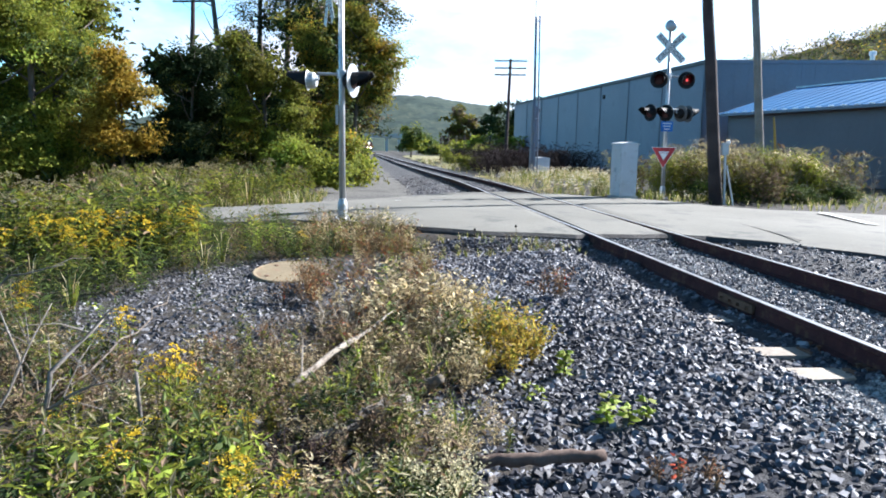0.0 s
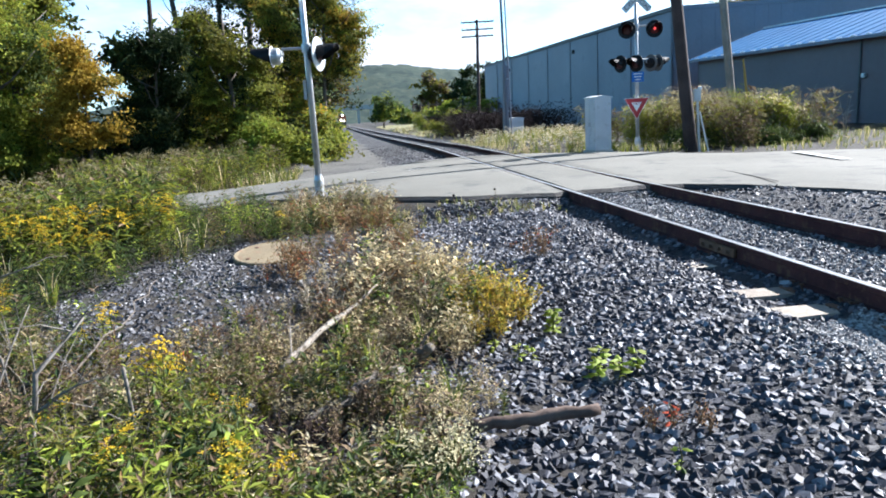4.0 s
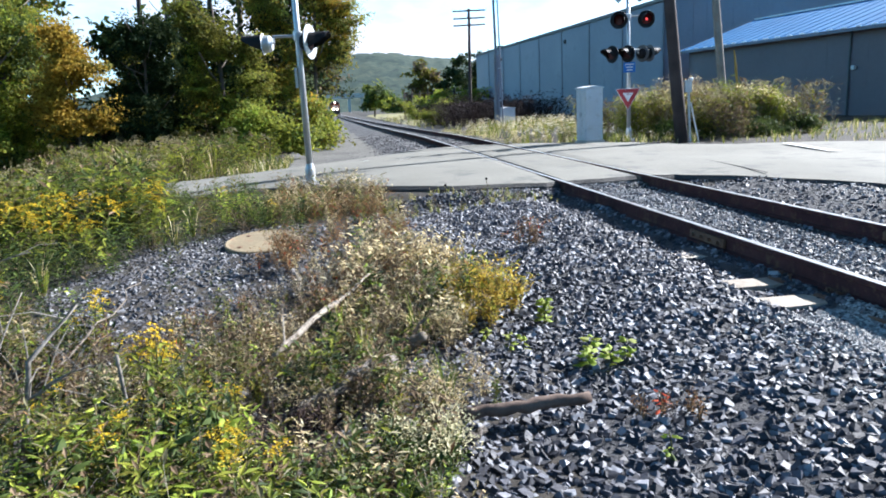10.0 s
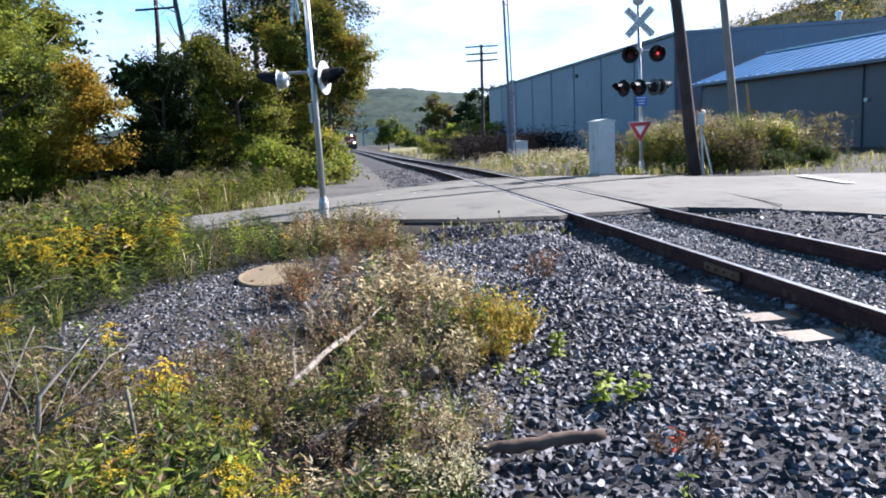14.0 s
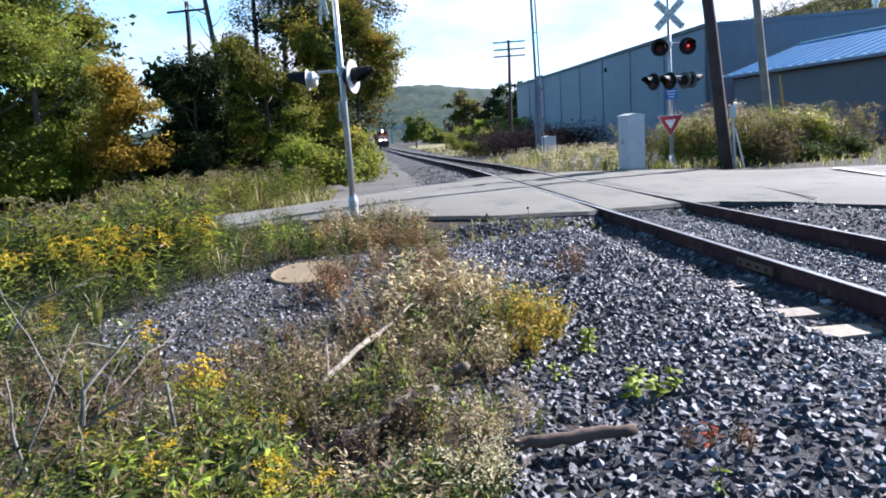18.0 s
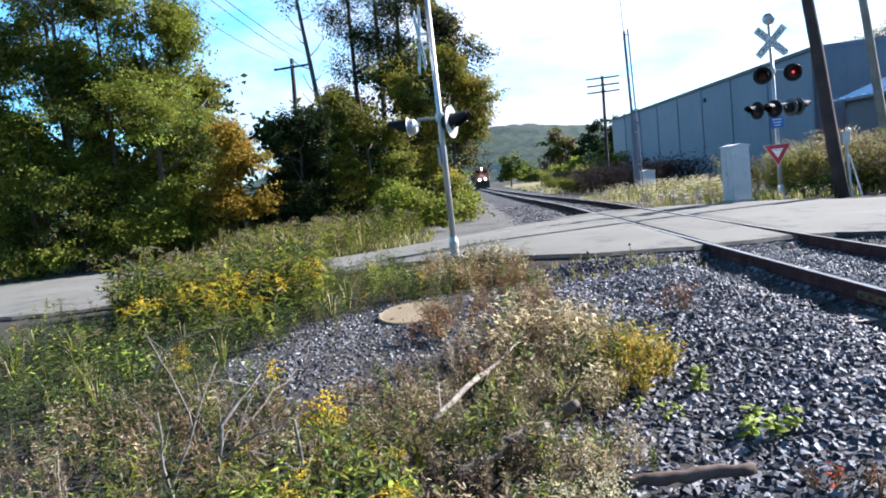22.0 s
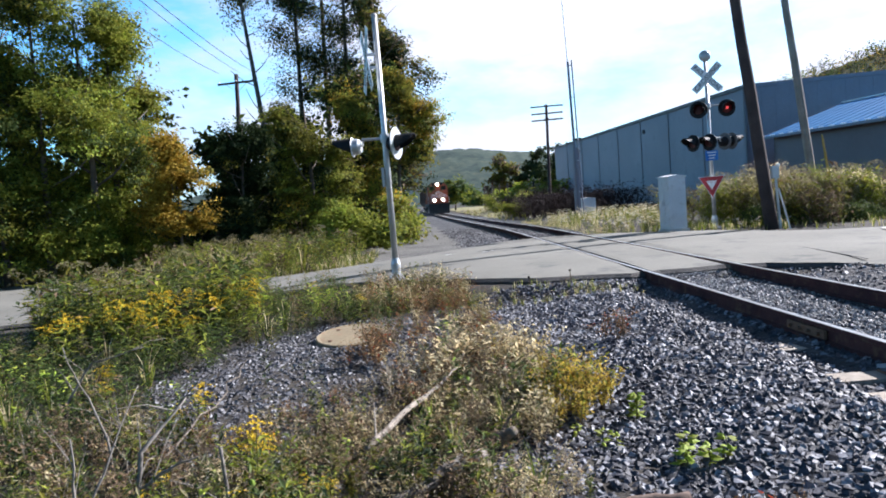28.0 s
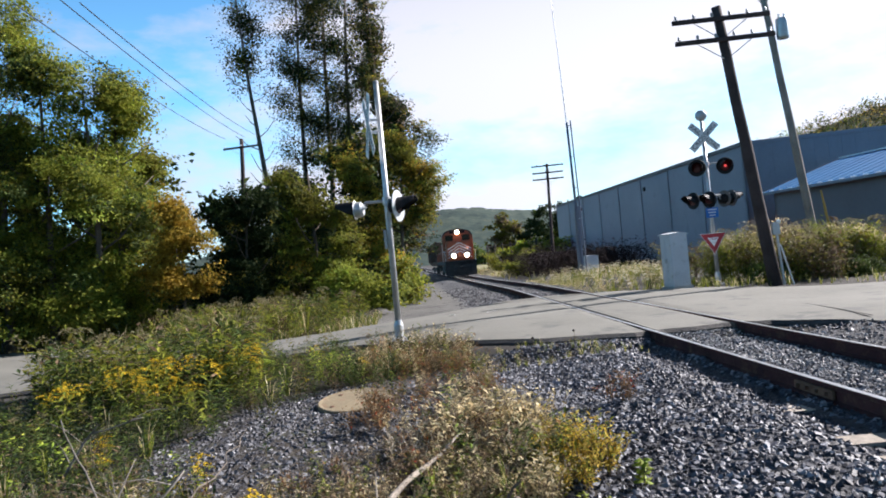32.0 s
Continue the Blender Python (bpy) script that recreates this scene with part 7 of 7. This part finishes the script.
    for k, (x, y) in enumerate(((1.50, 3.88), (1.46, 4.10), (1.64, 3.97), (1.40, 3.98))):
        sapling(x, y, gz(x, y), 0.15, ("fresh", "yellowgreen", "fresh"), "low yellow-green seedling in the ballast", 3 + k, 16, 0.07)
    for k, (x, y) in enumerate(((1.03, 4.48), (0.80, 4.80), (0.90, 4.65), (1.10, 4.40))):
        sapling(x, y, gz(x, y), 0.12, ("fresh", "yellowgreen", "yellowgreen"), "yellowing low seedling at the edge of the stones", 13 + k, 9, 0.05)
    sapling(1.50, 3.20, gz(1.5, 3.2), 0.12, ("red",), "tiny red-leaved seedling among ballast stones", 30, 8, 0.04)
    sapling(1.36, 2.80, gz(1.36, 2.8), 0.14, ("fresh", "green"), "tiny green seedling among ballast stones", 31, 9, 0.04)
    for k, (x, y) in enumerate(((-0.75, 2.75), (-0.95, 2.9), (-0.6, 2.95), (-1.15, 2.7))):
        sapling(x, y, gz(x, y), 0.38, ("fresh", "green"), "young shoot with broad pale leaves", 33 + k, 12, 0.085)


# ---- train ----
M_ORANGE = surf("locomotive_orange", (0.33, 0.085, 0.030), (0.26, 0.068, 0.026), 0.5, 0.6, 14, 0.06, stain=(0.34, 0.08, 0.03), mottle=0.3)
M_GLASS = plain("dark_window", (0.015, 0.018, 0.02), 0.12)
M_UNDER = surf("grimy_underframe", (0.03, 0.026, 0.024), (0.06, 0.05, 0.045), 0.8, 1.5, 20, 0.2)
M_HEADLIGHT = glow("headlight", (1.0, 0.86, 0.62), 26.0)
M_CAR = surf("brown_wagon_steel", (0.11, 0.055, 0.035), (0.16, 0.085, 0.055), 0.75, 0.5, 10, 0.2, stain=(0.07, 0.05, 0.04))


def wheelset(parent, y):
    w = part("wheelset", bm_tube([(-0.75, 0, 0), (0.75, 0, 0)], [0.08, 0.08], 10), M_UNDER, parent)
    w.matrix_local = pose(0, y, 0.5)
    for s in (-1, 1):
        part("wheel", bm_lathe([(0, -0.05), (0.46, -0.05), (0.5, -0.03), (0.5, 0.05), (0.54, 0.07), (0.54, 0.09), (0, 0.09)], 24, pose(0, 0, 0, 0, -90 * s, 0), (s * 0.75, 0, 0)), M_UNDER, w)


def truck(parent, y, axles=2, span=2.7):
    t = part("truck_frame", joined(*[bm_box(0.16, span + 1.1, 0.28, (s * 1.0, 0, 0.62), 0.04) for s in (-1, 1)], bm_box(2.0, 0.5, 0.25, (0, 0, 0.7), 0.03)), M_UNDER, parent)
    t.matrix_local = pose(0, y, 0)
    for k in range(axles):
        wheelset(t, -span / 2 + span * k / (axles - 1))


def locomotive():
    ob = thing("locomotive", "orange diesel locomotive with white nose chevrons and bright headlights", "locomotive")
    part("frame", bm_box(3.0, 16.6, 0.32, (0, 8.6, 1.35), 0.04), M_UNDER, ob)
    part("fuel_tank", bm_box(2.5, 4.2, 0.75, (0, 8.6, 0.80), 0.12), M_UNDER, ob)
    nose = part("short_hood", bm_box(2.5, 1.7, 1.95, (0, 1.75, 2.48), 0.16), M_ORANGE, ob)
    cab = part("cab", bm_prism([(-1.5, 1.5), (1.5, 1.5), (1.5, 3.95), (1.22, 4.42), (0.6, 4.62), (-0.6, 4.62), (-1.22, 4.42), (-1.5, 3.95)], 2.6, at=(0, 2.5, 0)), M_ORANGE, ob)
    part("cab_roof", bm_prism([(-1.52, 3.98), (-1.24, 4.45), (-0.6, 4.655), (0.6, 4.655), (1.24, 4.45), (1.52, 3.98), (1.40, 3.98), (1.16, 4.36), (0.58, 4.55), (-0.58, 4.55), (-1.16, 4.36), (-1.40, 3.98)], 2.66, at=(0, 2.47, 0)), M_UNDER, cab, "sooty dark cab roof")
    for s in (-1, 1):
        part("windscreen", bm_box(0.78, 0.03, 0.56, (s * 0.82, 2.485, 3.82), 0.02), M_GLASS, cab, "dark windscreen")
        part("side_window", bm_box(0.03, 1.5, 0.62, (s * 1.505, 3.8, 3.62), 0.02), M_GLASS, cab, "dark side window")
    part("number_board", bm_box(1.5, 0.06, 0.26, (0, 2.47, 4.38), 0.02), M_BLACK, cab)
    part("headlight", bm_lathe([(0, 0.03), (0.17, 0.025), (0.19, 0)], 16, pose(0, 0, 0, 90), (0, 2.42, 4.36)), M_HEADLIGHT, ob, "bright headlight")
    for s in (-1, 1):
        part("ditch_light", bm_lathe([(0, 0.03), (0.17, 0.025), (0.19, 0)], 16, pose(0, 0, 0, 90), (s * 0.62, 0.36, 2.05)), M_HEADLIGHT, ob, "bright lower headlight")
        part("ditch_light_case", bm_box(0.42, 0.4, 0.42, (s * 0.62, 0.6, 2.05), 0.04), M_ORANGE, ob)
        for k in range(4):
            z = 2.62 - 0.27 * k
            part("nose_chevron", bm_prism([(s * 0.03, z + 0.62), (s * 0.03, z + 0.71), (s * 1.12, z + 0.09), (s * 1.12, z)], -0.012, at=(0, 0.896, 0)), M_WHITE, nose, "white nose stripe")
    part("long_hood", bm_prism([(-0.95, 1.5), (0.95, 1.5), (0.95, 3.9), (0.7, 4.2), (-0.7, 4.2), (-0.95, 3.9)], 10.6, at=(0, 5.1, 0)), M_ORANGE, ob)
    for k in range(3):
        part("roof_fan", bm_lathe([(0, 0.2), (0.5, 0.2), (0.55, 0), (0, 0)], 18), M_UNDER, ob, "round roof fan").matrix_local = pose(0, 11 + 1.6 * k, 4.2)
    part("exhaust", bm_box(0.5, 0.8, 0.25, (0, 8.5, 4.3), 0.04), M_UNDER, ob)
    for k in range(7):
        for s in (-1, 1):
            part("hood_door", bm_box(0.02, 1.1, 1.7, (s * 0.955, 6.2 + 1.35 * k, 2.6), 0.01), M_ORANGE, ob)
    part("walkway", bm_box(3.05, 16.4, 0.06, (0, 8.6, 1.54), 0.01), M_UNDER, ob)
    part("pilot", bm_prism([(-1.45, 0.15), (1.45, 0.15), (1.5, 1.45), (-1.5, 1.45)], 0.22, at=(0, 0.3, 0)), M_UNDER, ob, "dark pilot plate")
    part("snow_plough", bm_prism([(-1.4, 0.12), (1.4, 0.12), (1.2, 0.75), (-1.2, 0.75)], 0.12, at=(0, 0.12, 0)), M_UNDER, ob)
    part("coupler", joined(bm_box(0.22, 0.7, 0.24, (0, 0.05, 0.85), 0.03), bm_box(0.36, 0.25, 0.3, (0, -0.3, 0.85), 0.06)), M_UNDER, ob)
    for s in (-1, 1):
        part("step_well", bm_box(0.4, 0.5, 1.1, (s * 1.3, 0.75, 0.95), 0.02), M_UNDER, ob)
        rail_pts = [(s * 1.46, 0.45, 1.55), (s * 1.46, 0.45, 2.5), (s * 1.46, 2.4, 2.55)]
        part("handrail", bm_tube(rail_pts, [0.022] * 3, 6), M_WHITE, ob, "white handrail")
        part("handrail", bm_tube([(s * 1.46, 5.2, 2.5), (s * 1.46, 16.4, 2.5)], [0.02] * 2, 6), M_ORANGE, ob)
        for k in range(7):
            part("stanchion", bm_tube([(s * 1.46, 5.4 + 1.8 * k, 1.55), (s * 1.46, 5.4 + 1.8 * k, 2.5)], [0.018] * 2, 5), M_ORANGE, ob)
        part("horn", bm_lathe([(0.02, 0), (0.04, 0.25), (0.09, 0.36)], 10, pose(0, 0, 0, 90), (s * 0.12, 3.6, 4.72)), M_UNDER, ob)
    truck(ob, 3.9)
    truck(ob, 13.2)
    return ob


def wagon():
    ob = thing("hopper_wagon", "dark brown steel hopper wagon behind the locomotive", "wagon", None, "wagons of the train")
    part("body", bm_prism([(-1.5, 1.6), (-1.1, 1.1), (1.1, 1.1), (1.5, 1.6), (1.5, 4.0), (-1.5, 4.0)], 14.6, at=(0, 0.7, 0)), M_CAR, ob)
    for k in range(11):
        for s in (-1, 1):
            part("rib", bm_box(0.10, 0.12, 2.3, (s * 1.54, 1.2 + 1.36 * k, 2.8), 0.02), M_CAR, ob)
    part("top_chord", joined(*[bm_box(0.16, 14.8, 0.16, (s * 1.5, 8.0, 4.05), 0.02) for s in (-1, 1)]), M_CAR, ob)
    part("sill", bm_box(0.5, 15.6, 0.3, (0, 8.0, 0.95), 0.03), M_UNDER, ob)
    truck(ob, 2.4, 2, 1.75)
    truck(ob, 13.6, 2, 1.75)
    return ob


loco = locomotive()
wagons = [wagon()]
wagons.append(copy_thing(wagons[0], pose(0, 0, 0)))
foreground()
wood()
right_bushes()
hillside_trees()
far_trees()
foreground_weeds()
field_weeds()
stones()
ties()


# ---- what moves ----
TRAIN = [(t, 66.8 + 8.8 * (32 - t)) for t in (0, 4, 8, 12, 16, 20, 24, 28, 32)]


def train_pose(y):
    y2 = y + 12
    turn = math.degrees(math.atan2(float(track_x(y)) - float(track_x(y2)), 12))
    return pose(float(track_x(y)), y, float(track_z(y)), 0, 0, turn)


def motions():
    walk(loco, [(t, train_pose(y)) for t, y in TRAIN])
    for k, w in enumerate(wagons):
        walk(w, [(t, train_pose(y + 17.6 + 16.6 * k)) for t, y in TRAIN])


motions()
